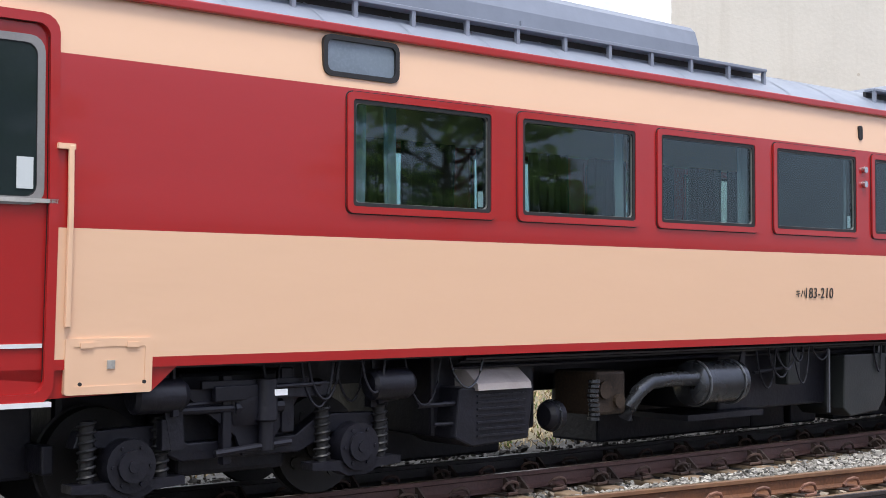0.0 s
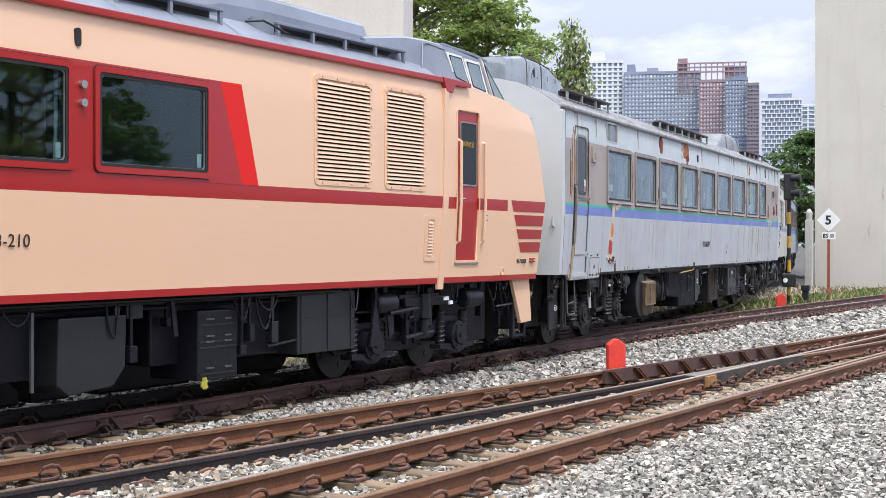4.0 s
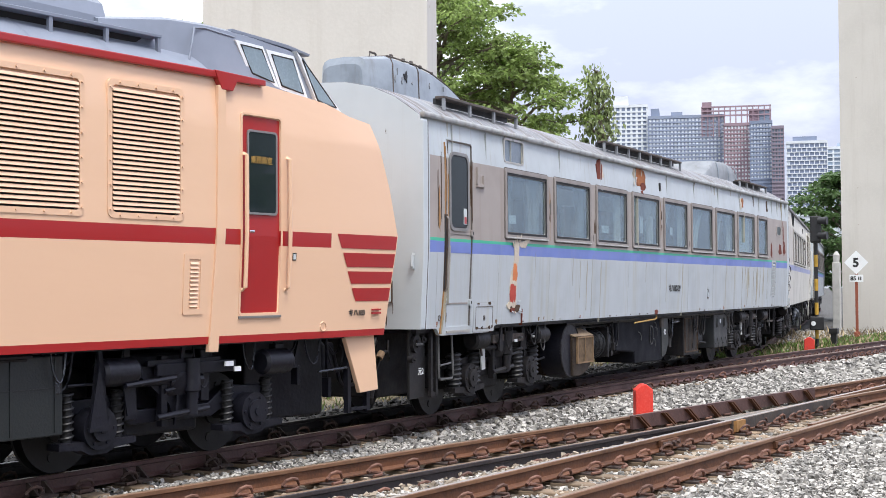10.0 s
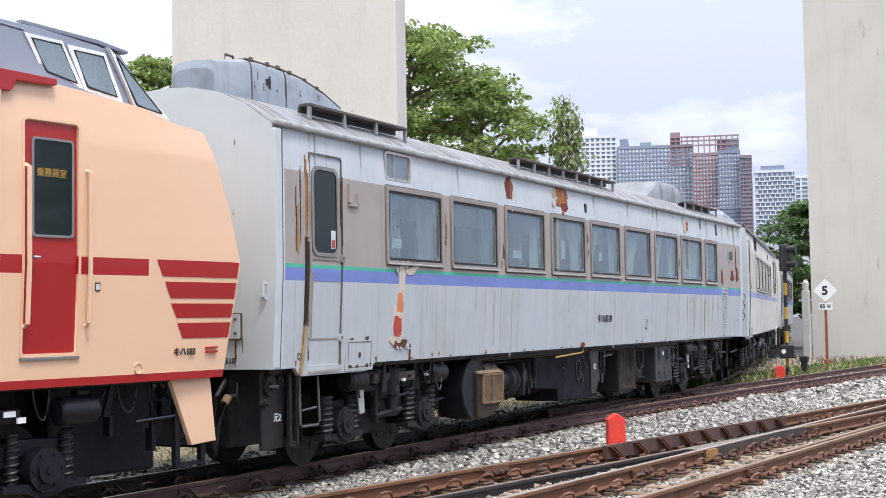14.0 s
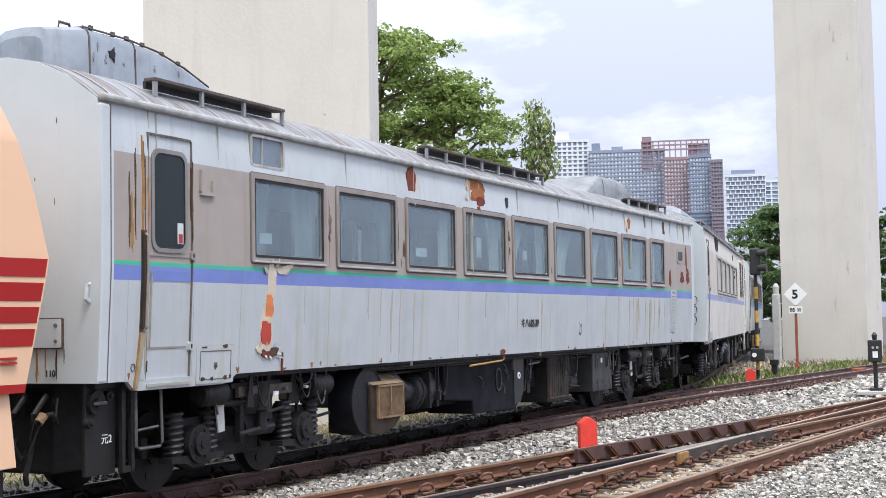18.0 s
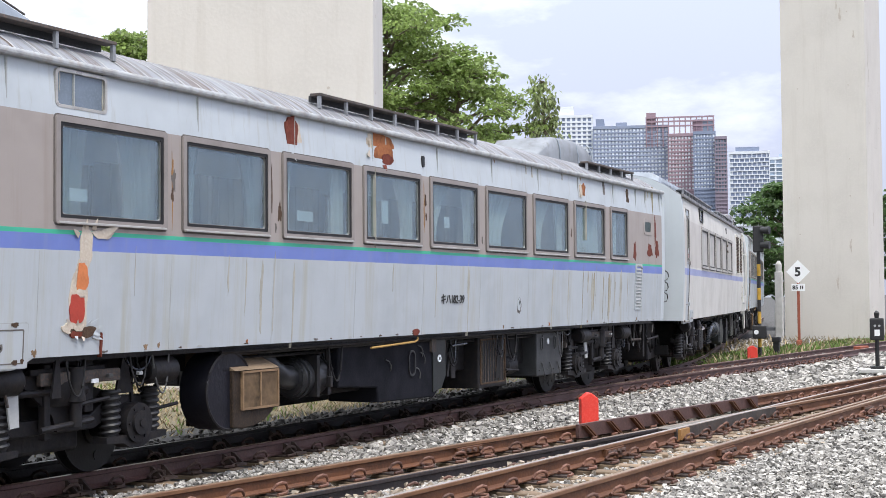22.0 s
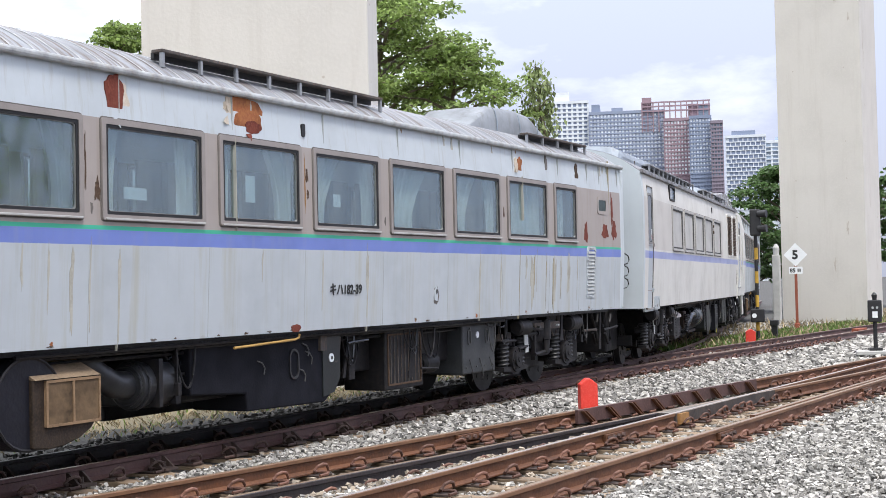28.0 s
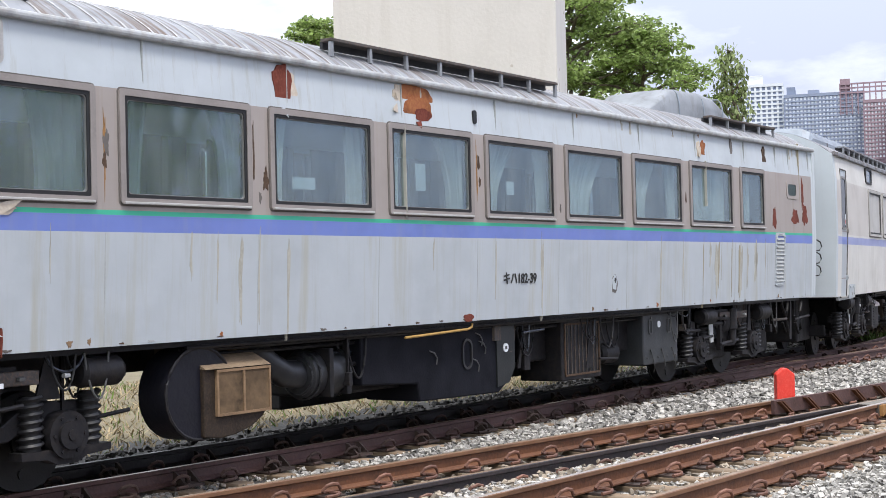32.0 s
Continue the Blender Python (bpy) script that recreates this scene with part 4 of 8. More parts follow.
def dented_unit(car):
    """A blue-grey roof housing with a canted end, plate joints and a long sloping front."""
    secs = [(-9.90, 0.30, 4.70), (-9.86, 0.33, 4.80), (-9.46, 0.50, 4.85), (-8.70, 0.50, 4.845), (-8.2, 0.50, 4.80), (-7.7, 0.49, 4.70), (-7.2, 0.47, 4.56), (-6.85, 0.44, 4.44)]
    bm, rings = bmesh.new(), []
    for x, w, zt in secs:
        pts = [(-w - 0.02, 4.25), (-w, zt - 0.10), (-w + 0.03, zt - 0.035), (-w + 0.10, zt), (0, zt + 0.015), (w - 0.10, zt), (w - 0.03, zt - 0.035), (w, zt - 0.10), (w + 0.02, 4.25)]
        rings.append([bm.verts.new((x, y, z)) for y, z in pts])
    for a, b in zip(rings, rings[1:]):
        for k in range(8):
            bm.faces.new((a[k], b[k], b[k + 1], a[k + 1]))
    bm.faces.new(rings[0][::-1])
    bm.faces.new(rings[-1])
    ob = part("cooling_unit", bm, M["old_box"], car, "dented blue-grey cooling unit with rusty joints", True)
    for x, w, zt in ((-9.44, 0.50, 4.85), (-8.70, 0.50, 4.845)):
        part("joint_strip", bm_tube([(x, -w - 0.015, 4.3), (x, -w - 0.004, zt - 0.11), (x, -w + 0.03, zt - 0.03), (x, -w + 0.10, zt + 0.004), (x, 0, zt + 0.018), (x, w - 0.1, zt + 0.004)], 0.013, 6), M["rack_old"], ob, "rusty joint")
    part("top_edge", bm_tube([(x, -w + 0.07, zt + 0.008) for x, w, zt in secs[2:7]], 0.011, 6), M["rack_old"], ob)
    for x in (-9.3, -8.95, -8.72, -8.45, -8.1, -7.8):
        zt = float(np.interp(x, [q[0] for q in secs], [q[2] for q in secs]))
        part("lifting_lug", bm_box(x - 0.03, x + 0.03, -0.42, -0.39, zt, zt + 0.05, 0.006), M["rack_old"], ob)
    part("lifting_eye", bm_tube([(-9.62, -0.25, 4.82), (-9.60, -0.25, 4.90), (-9.45, -0.25, 4.90), (-9.43, -0.25, 4.84)], 0.016, 6), M["rack_old"], ob)
    r = random.Random(12)
    for k in range(9):
        x = r.uniform(-9.4, -7.9)
        zt = float(np.interp(x, [q[0] for q in secs], [q[2] for q in secs]))
        z = r.uniform(4.45, zt - 0.14)
        part("scuff", bm_prism(blob(x, z, r.uniform(0.012, 0.03), r.uniform(0.03, 0.09), 700 + k, 14, 0.5), "y", -0.517 - (4.6 - z) * 0.05, -0.49), M["post_metal"], ob)
    part("torn_hole", bm_prism(blob(-9.08, 4.62, 0.09, 0.11, 720, 20, 0.5), "y", -0.519, -0.49), M["rubber"], ob)
    return ob


def louvre(car, x0, x1, z0, z1, material, n, dark=None, small=False):
    fr = part("louvre_panel", bm_frame(x0, x1, z0, z1, 0.055, -HALF - (0.011 if small else 0.010), -HALF + 0.05, 0.02 if small else 0.07), material, car, "louvred ventilation panel", True)
    part("backing", bm_box(x0 + 0.05, x1 - 0.05, -HALF + 0.045, -HALF + 0.06, z0 + 0.05, z1 - 0.05), M["rubber"], fr)
    if small:
        for xa, xb in ((x0 + 0.05, x0 + 0.085), (x1 - 0.085, x1 - 0.05)):
            part("border_strip", bm_box(xa, xb, -HALF - 0.003, -HALF + 0.03, z0 + 0.05, z1 - 0.05), material, fr)
    h = (z1 - z0 - 0.14) / n
    me = mesh_of("slat", bm_prism([(-HALF - 0.018, -h * 0.40), (-HALF - 0.008, -h * 0.44), (-HALF + 0.014, h * 0.16), (-HALF - 0.002, h * 0.24)], "x", x0 + (0.085 if small else 0.065), x1 - (0.085 if small else 0.065)), dark or material)
    for k in range(n):
        share("slat", me, fr, pose(0, 0, z0 + 0.07 + h * (k + 0.5)))
    me = mesh_of("rivet", bm_tube([(0, -HALF - (0.010 if small else 0.026), 0), (0, -HALF, 0)], 0.006 if small else 0.012, 6), material)
    for k in range(6):
        for x in (x0 + 0.03, x1 - 0.03):
            share("rivet", me, fr, pose(x, 0, z0 + 0.08 + (z1 - z0 - 0.16) * k / 5))
    for k in range(4):
        for z in (z0 + 0.03, z1 - 0.03):
            share("rivet", me, fr, pose(x0 + 0.15 + (x1 - x0 - 0.3) * k / 3, 0, z))
    return fr


def add_body(car, scheme, holes, x0, x1, cab, sill=SILL):
    """Both sides with their openings, the floor and the ends of a car."""
    slots, paint, extra_x, extra_z = scheme
    xs = fine([x0, x1] + extra_x + [v for h in holes for v in h[:2]] + ([8.2, 8.8, 9.3, 9.8] if cab else []), 1.2)
    zs = fine([sill, GUTTER] + extra_z + [v for h in holes for v in h[2:] if v > sill], 0.5)
    top_of = lambda x: np.interp(x, [7.4, 8.2, 9.2, 9.96, 10.45], [3.90, 3.885, 3.80, 3.68, 3.66])
    front = lambda z: np.interp(z, [1.2, 2.35, 3.1, 3.66], [10.23, 10.45, 10.24, 9.97])

    def shape(x, y, z):
        if cab and x > 7.4:
            if z > 3.4:
                z = 3.4 + (z - 3.4) * (top_of(x) - 3.4) / (GUTTER - 3.4)
            if x > 9.0:
                y -= 0.05 * ((x - 9.0) / 1.45) ** 2
                x = 9.0 + (x - 9.0) * (front(z) - 9.0) / 1.45
        return x, y, z
    bm = bmesh.new()
    near = side_sheet(bm, xs, zs, paint, holes, lambda x: sill, shape, -1)
    far = side_sheet(bm, xs, zs, paint, holes, lambda x: sill, shape, 1)
    nx, nz = len(xs) - 1, len(zs) - 1
    # far end wall (or nose), near end wall, in strips across
    for i, mi_x, bulge in ((nx, xs[-1] - 0.05, 0.14 if cab else 0.03), (0, xs[0] + 0.05, -0.03)):
        cols = []
        for k in range(9):
            q = -1 + 2 * k / 8
            col = []
            for j in range(nz + 1):
                v = near[i, j].co
                if k == 0:
                    col.append(near[i, j])
                elif k == 8:
                    col.append(far[i, j])
                else:
                    col.append(bm.verts.new((v.x + bulge * (1 - q * q), -q * v.y, v.z)))
            cols.append(col)
        for a, b in zip(cols, cols[1:]):
            for j in range(nz):
                quad = (a[j], b[j], b[j + 1], a[j + 1])
                f = bm.faces.new(quad if i else quad[::-1])
                f.material_index = paint(mi_x, (zs[j] + zs[j + 1]) / 2) if cab and i else len(slots) - 1
        # the rounded top of a plain end
        if not (cab and i):
            arch = [bm.verts.new((cols[k][-1].co.x, cols[k][-1].co.y, GUTTER + 0.495 * (1 - abs(-1 + k / 4) ** 2.4))) for k in range(9)]
            for k in range(8):
                q = [cols[k][-1], cols[k + 1][-1], arch[k + 1], arch[k]]
                f = bm.faces.new(q if i else q[::-1])
                f.material_index = len(slots) - 1
    if cab:   # the hood over the nose
        rows = []
        for i in range(nx + 1):
            if xs[i] < 7.3:
                continue
            a = near[i, nz].co
            rows.append([near[i, nz]] + [bm.verts.new((a.x + 0.0, a.y * (1 - k / 4), a.z + 0.16 * (1 - (1 - k / 4) ** 4))) for k in range(1, 8)] + [far[i, nz]])
        for a, b in zip(rows, rows[1:]):
            for k in range(8):
                f = bm.faces.new((a[k], b[k], b[k + 1], a[k + 1]))
                f.material_index = 0
    bmesh.ops.remove_doubles(bm, verts=bm.verts, dist=0.0005)
    body = part("body", bm, slots, car, "", True, True)
    so = body.modifiers.new("thickness", "SOLIDIFY")
    so.thickness, so.offset = 0.045, -1
    part("floor", bm_box(x0 + 0.1, x1 - 0.5, -1.34, 1.34, SILL - 0.02, SILL + 0.06), M["under"], car)
    part("ceiling_lining", bm_box(x0 + 0.1, min(x1 - 0.1, 7.2), -1.33, 1.33, 3.82, 3.86), M["interior"], car)
    return body


def add_seats(car, x0, n, pitch, material):
    bm = bm_prism([(-0.22, 1.35), (-0.22, 1.72), (0.18, 1.75), (0.32, 2.42), (0.42, 2.44), (0.34, 1.40)], "y", -1.18, -0.22, None, 0.03)
    me = mesh_of("seat", bm, material)
    for k in range(n):
        for y in (0, 1.40):
            share("seat", me, car, pose(x0 + k * pitch, y, 0))


def add_end_gear(car, x, sgn, dark):
    """Coupler, hoses and brackets at a car's end."""
    cp = part("coupler", bm_box(min(x, x + sgn * 0.55), max(x, x + sgn * 0.55), -0.13, 0.13, 0.78, 1.02, 0.03), dark, car, "grimy knuckle coupler")
    bm_ = bm_box(min(x + sgn * 0.28, x + sgn * 0.52), max(x + sgn * 0.28, x + sgn * 0.52), -0.2, 0.2, 0.72, 1.08, 0.04)
    part("knuckle", bm_, dark, cp)
    for y in (-0.75, -0.5, 0.5, 0.75):
        p = [(x - sgn * 0.05, y, 1.12), (x + sgn * 0.12, y, 0.95), (x + sgn * 0.22, y * 1.03, 0.62), (x + sgn * 0.3, y, 0.55), (x + sgn * 0.4, y * 0.95, 0.75)]
        part("brake_hose", bm_tube(p, 0.028, 8), dark, car, "", True)
    if dark is M["under_old"]:
        return
    bm2 = bm_box(x - sgn * 0.5 - 0.03, x - sgn * 0.5 + 0.03, -1.25, -1.19, 0.32, 1.2)
    bm_box(x - sgn * 0.15 - 0.03, x - sgn * 0.15 + 0.03, -1.25, -1.19, 0.32, 1.2, 0, bm2)
    for z in (0.34, 0.62, 0.9):
        bm_box(min(x - sgn * 0.5, x - sgn * 0.15), max(x - sgn * 0.5, x - sgn * 0.15), -1.25, -1.19, z, z + 0.035, 0, bm2)
    part("step_ladder", bm2, dark, car)


def add_under_mass(car, dark, spans):
    for a, b, z in spans:
        part("underfloor_case", bm_box(a, b, -0.95, 0.95, z, 1.2, 0.03), dark, car)
    part("centre_sill", bm_box(-10.2, 10.0, -0.35, 0.35, 0.92, 1.2), dark, car)
    for a, b, z in ((-10.1, -8.9, 0.22), (8.65, 10.0, 0.14), (5.3, 6.0, 0.6)):
        part("end_case", bm_box(a, b, -0.6, 0.6, z + 0.12, 1.2, 0.03), dark, car)
    for a, b, z in ((-3.0, -1.8, 0.62), (-1.5, 1.4, 0.18), (1.7, 4.8, 0.2)):
        part("far_case", bm_box(a, b, 0.95, 1.36, z, 1.2, 0.03), dark, car)
    for y, z in ((-1.22, 1.14), (-1.12, 1.08), (-1.3, 1.17)):
        part("pipe_run", bm_tube([(-5.2, y, z), (5.2, y, z)], 0.022, 6), dark, car)


def sagging(x0, x1, top, low, y):
    """Points of a cable that hangs between two places under the floor."""
    return [(x0 + (x1 - x0) * k / 10, y - 0.02 * math.sin(math.pi * k / 10), top - (top - low) * math.sin(math.pi * k / 10) ** 0.6) for k in range(11)]


def add_clutter(car, seed, spans, dark, n):
    """Hoses, brackets, valves and pipes hung under the floor."""
    r = random.Random(seed)
    bright = [M["pipe_dark"], dark if dark is M["under"] else M["rack_old"], dark, dark, dark, dark]
    for k in range(n):
        a, b = r.choice(spans)
        x, y = r.uniform(a, b), -r.uniform(1.08, 1.30)
        z, kind, m = r.uniform(0.55, 1.1), r.random(), r.choice(bright)
        if kind < 0.35:
            part("hose", bm_tube(sagging(x, x + r.uniform(0.15, 0.45), 1.18, r.uniform(0.7, 1.1), y), r.uniform(0.009, 0.016), 7), m, car, "", True)
        elif kind < 0.6:
            w, h = r.uniform(0.05, 0.16), r.uniform(0.08, 0.25)
            bm = bm_box(x, x + w, y, y + 0.1, z - h / 2, z + h / 2, 0.008)
            bm_box(x + w * 0.3, x + w * 0.6, y + 0.03, y + 0.06, z, 1.2, 0, bm)
            part("valve_box", bm, m, car)
        elif kind < 0.8:
            part("hanger", bm_prism([(x, 1.2), (x + 0.05, 1.2), (x + 0.05 + r.uniform(-0.15, 0.15), z - 0.15), (x + r.uniform(-0.15, 0.15), z - 0.15)], "y", y, y + 0.025), m, car)
        else:
            part("pipe", bm_tube([(x, y, z), (x + r.uniform(0.3, 0.9), y, z + r.uniform(-0.05, 0.05))], r.uniform(0.014, 0.03), 8), m, car, "", True)


# ---- a middle car in faded grey-white with a blue and green line
def trailer_scheme():
    slots = [M["white"], M["taupe"], M["green"], M["blue"], M["white_low"], M["white_end"]]

    def paint(x, z):
        if x > 10.2 or x < -10.22:
            return 5
        if z > 3.42:
            return 0
        if z > 2.385:
            return 1
        if z > 2.345:
            return 2
        if z > 2.20:
            return 3
        return 4
    return slots, paint, [-10.22, 10.2], [3.42, 2.385, 2.345, 2.20]


TW = [(-7.92 + 1.858 * k, -7.92 + 1.858 * k + 1.60) for k in range(8)] + [(6.98, 8.0)]


def car_door(car, x0, x1, z0, z1, paintm, frame_mat):
    d = part("door", bm_box(x0, x1, -HALF + 0.03, -HALF + 0.075, z0, z1, 0.01), paintm, car, "closed sliding door with a rounded window")
    part("door_frame", bm_frame(x0 - 0.06, x1 + 0.06, z0 - 0.03, z1 + 0.07, 0.07, -HALF - 0.012, -HALF + 0.06, 0.13, 4), frame_mat, d, "", True)
    part("door_gap", bm_frame(x0 - 0.002, x1 + 0.002, z0, z1 + 0.01, 0.014, -HALF + 0.018, -HALF + 0.05, 0.08, 4), M["rubber"], d)
    gx0, gx1, gz0, gz1 = x0 + 0.09, x1 - 0.09, z0 + 1.40, z1 - 0.14
    part("window_frame", bm_frame(gx0 - 0.05, gx1 + 0.05, gz0 - 0.05, gz1 + 0.05, 0.055, -HALF + 0.008, -HALF + 0.05, 0.11, 4), M["frame_steel"], d, "", True)
    part("glass_gasket", bm_frame(gx0 - 0.004, gx1 + 0.004, gz0 - 0.004, gz1 + 0.004, 0.014, -HALF + 0.010, -HALF + 0.03, 0.09, 4), M["rubber"], d)
    part("pane", bm_plate(gx0, gx1, gz0, gz1, -HALF + 0.016, -HALF + 0.022, 0.09, 4), M["dark_glass"], d)
    part("notice", bm_box(gx1 - 0.15, gx1 - 0.03, -HALF + 0.010, -HALF + 0.014, gz0 + 0.06, gz0 + 0.28), M["paper"], d, "small notice on the glass")
    part("trim_bar", bm_box(x0 + 0.02, x1 - 0.02, -HALF + 0.015, -HALF + 0.034, z0 + 0.36, z0 + 0.39), M["alu"], d)
    part("sill_plate", bm_box(x0 - 0.03, x1 + 0.04, -HALF - 0.03, -HALF + 0.05, z0 - 0.05, z0 - 0.015), M["alu"], d)
    return d


def flush_door(car, x0, x1, z0, lined=True):
    """A plug door that lies flush in the old cars' sides."""
    y = -HALF + 0.022
    d = part("door", bm_box(x0, x1, y, y + 0.05, z0, 2.385, 0.004), M["white_low"], car, "closed flush door with a rounded window")
    part("door_top", bm_box(x0, x1, y, y + 0.05, 2.385, 3.42, 0.0), M["taupe"] if lined else M["white_low"], d)
    part("door_head", bm_box(x0, x1, y, y + 0.05, 3.42, 3.64, 0.0), M["white"], d)
    part("door_gap", bm_frame(x0 - 0.004, x1 + 0.004, z0 - 0.004, 3.65, 0.013, -HALF + 0.006, -HALF + 0.05, 0.03, 3), M["window_dirt"], d)
    part("blue_line", bm_box(x0 + 0.012, x1 - 0.012, y - 0.004, y + 0.002, 2.20, 2.345), M["blue"], d)
    if lined:
        part("green_line", bm_box(x0 + 0.012, x1 - 0.012, y - 0.004, y + 0.002, 2.345, 2.385), M["green"], d)
    gx0, gx1, gz0, gz1 = x0 + 0.10, x1 - 0.12, 2.53, 3.47
    part("window_frame", bm_frame(gx0 - 0.045, gx1 + 0.045, gz0 - 0.045, gz1 + 0.045, 0.042, y - 0.016, y + 0.02, 0.12, 5), M["frame_steel"], d, "", True)
    part("glass_gasket", bm_frame(gx0 - 0.004, gx1 + 0.004, gz0 - 0.004, gz1 + 0.004, 0.014, y - 0.013, y + 0.01, 0.09, 4), M["rubber"], d)
    part("pane", bm_plate(gx0, gx1, gz0, gz1, y - 0.008, y - 0.002, 0.09, 4), M["dark_glass"], d)
    part("notice", bm_box(gx1 - 0.125, gx1 - 0.03, y - 0.013, y - 0.009, gz0 + 0.05, gz0 + 0.26), M["paper"], d, "small notice on the glass")
    part("notice_field", bm_box(gx1 - 0.11, gx1 - 0.045, y - 0.016, y - 0.012, gz0 + 0.06, gz0 + 0.15), M["red"], d)
    part("trim_bar", bm_box(x0 + 0.015, x1 - 0.06, y - 0.006, y + 0.01, 1.535, 1.555), M["taupe_frame"], d)
    part("lip", bm_box(gx0 - 0.06, gx1 + 0.06, y - 0.010, y + 0.01, 2.445, 2.455), M["taupe_frame"], d)
    part("finger_slot", bm_box(x0 + 0.03, x0 + 0.045, y - 0.003, y + 0.01, 1.31, 1.42), M["rubber"], d)
    part("sill_plate", bm_box(x0 + 0.01, x1 - 0.005, -HALF - 0.012, -HALF + 0.05, z0 - 0.004, z0 + 0.026), M["rim_light"], d)
    for z in (1.55, 2.47):
        part("catch", bm_plate(x1 - 0.035, x1 + 0.03, z - 0.045, z + 0.045, -HALF - 0.012, -HALF + 0.03, 0.02), M["taupe_frame"] if z > 2 else M["white_low"], d)
        part("catch_pin", bm_box(x1 - 0.014, x1 + 0.010, -HALF - 0.016, -HALF, z - 0.02, z + 0.02, 0.004), M["rubber"], d)
    return d


def build_trailer(wheels):
    car = thing("railcar", "faded grey-white railcar, blue and green line, peeling rusty paint", "railcar", "coupled railcars")
    rnd = random.Random(5)
    holes = [(a + 0.04, b - 0.04, 2.475, 3.385) for a, b in TW] + [(-9.70, -8.97, 1.16, 3.66), (-7.88, -7.22, 3.52, 3.84)]
    add_body(car, trailer_scheme(), holes, -10.40, 10.38, False, 1.235)
    for k, (a, b) in enumerate(TW):
        # from the third window on, pale swags imitate sky reflections
        cur = [[(0.0, 0.36, 0.8), (0.58, 1.0, -0.8)], [(0.0, 0.30, 0.7), (0.68, 1.0, -0.55)], [(0.0, 0.26, 0.7), (0.80, 1.0, -0.8)], [(0.0, 0.22, 0.8), (0.58, 1.0, -0.5)], [(0.0, 0.62, 0.4), (0.78, 1.0, -0.7)], [(0.0, 0.9, 0.55)], [(0.0, 0.7, 0.5), (0.74, 1.0, -0.7)], [(0.0, 1.0)], [(0.0, 0.7)]][k]
        stick = {3: (0.52, 0.28, 0.18, 0.30), 2: (0.35, 0.22, 0.34, 0.12), 0: (0.22, 0.22, 0.24, 0.12), 4: (0.5, 0.3, 0.16, 0.16)}.get(k)
        add_window(car, a, b, 2.435, 3.425, M["taupe_frame"], M["pane_old"], -1, cur, rnd, stick, 0.058, "curtain" if k < 2 else "curtain_sheen")
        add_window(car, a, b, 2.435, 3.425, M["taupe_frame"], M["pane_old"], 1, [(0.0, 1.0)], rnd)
    flush_door(car, -9.69, -8.975, 1.17)
    fr = part("vent_window", bm_frame(-7.90, -7.20, 3.50, 3.86, 0.03, -HALF + 0.005, -HALF + 0.07, 0.05), M["rim_light"], car, "small frosted window", True)
    part("pane", bm_plate(-7.88, -7.22, 3.52, 3.84, -HALF + 0.03, -HALF + 0.036, 0.04), M["frosted"], fr)
    for s in (-1, 1):
        y0, y1 = sorted((s * (HALF - 0.003), s * (HALF - 0.05)))
        skirt = [(-10.02, 1.245), (-9.95, 1.230), (-9.90, 1.185), (-9.86, 1.150), (-9.80, 1.138), (-8.38, 1.138), (-8.28, 1.155), (-8.17, 1.215), (-8.12, 1.235), (-8.03, 1.245)]
        part("step_skirt", bm_prism(skirt, "y", y0, y1), M["white_low"], car)
        yy = s * (side_y(1.14) + 0.001)
        part("skirt_edge", bm_tube([(x, yy, z - 0.001) for x, z in skirt[1:-1]], 0.008, 6), M["rust_box"], car, "rusty lower edge")
        part("gutter", bm_box(-10.4, 10.38, min(s * 1.40, s * 1.475), max(s * 1.40, s * 1.475), GUTTER - 0.025, GUTTER + 0.05, 0.027), M["gutter_old"], car)
    bx = part("access_panel", bm_frame(-8.87, -8.21, 1.155, 1.545, 0.055, -HALF - 0.006, -HALF + 0.03, 0.02), M["white_low"], car, "access panel with rusty edges", True)
    part("panel_plate", bm_plate(-8.805, -8.265, 1.20, 1.485, -HALF - 0.005, -HALF + 0.02, 0.015), M["white_low"], bx)
    part("panel_gap", bm_frame(-8.815, -8.255, 1.19, 1.495, 0.012, -HALF - 0.0075, -HALF + 0.02, 0.015), M["window_dirt"], bx)
    part("frame_gap", bm_frame(-8.878, -8.202, 1.148, 1.553, 0.009, -HALF - 0.003, -HALF + 0.02, 0.02), M["seam"], bx)
    part("latch", bm_prism([(-8.565, 1.37), (-8.515, 1.37), (-8.51, 1.32), (-8.54, 1.295), (-8.57, 1.32)], "y", -HALF - 0.012, -HALF), M["window_dirt"], bx)
    part("latch_pin", bm_tube([(-8.54, -HALF - 0.016, 1.335), (-8.54, -HALF - 0.008, 1.335)], 0.013, 8), M["rubber"], bx)
    for k, (x, z, w, h) in enumerate(((-8.76, 1.205, 0.07, 0.04), (-8.60, 1.203, 0.05, 0.04), (-8.36, 1.205, 0.06, 0.045), (-8.27, 1.215, 0.04, 0.04), (-8.37, 1.535, 0.09, 0.04), (-8.74, 1.53, 0.10, 0.018))):
        part("edge_rust", bm_prism(blob(x, z, w, h, 700 + k, 14, 0.3), "y", -HALF - 0.010, -HALF + 0.01), M["rust_box"], bx)
    # corner columns and the handrail groove beside the door
    part("corner_post", bm_box(-10.40, -10.27, -HALF - 0.008, -HALF + 0.08, 1.235, GUTTER - 0.05, 0.02), M["white_end"], car)
    part("corner_seam", bm_box(-10.268, -10.256, -HALF - 0.004, -HALF + 0.05, 1.235, GUTTER - 0.05), M["window_dirt"], car)
    part("hand_groove", bm_box(-9.815, -9.725, -HALF - 0.004, -HALF + 0.02, 1.70, 2.69), M["rust_box"], car, "dark hand groove")
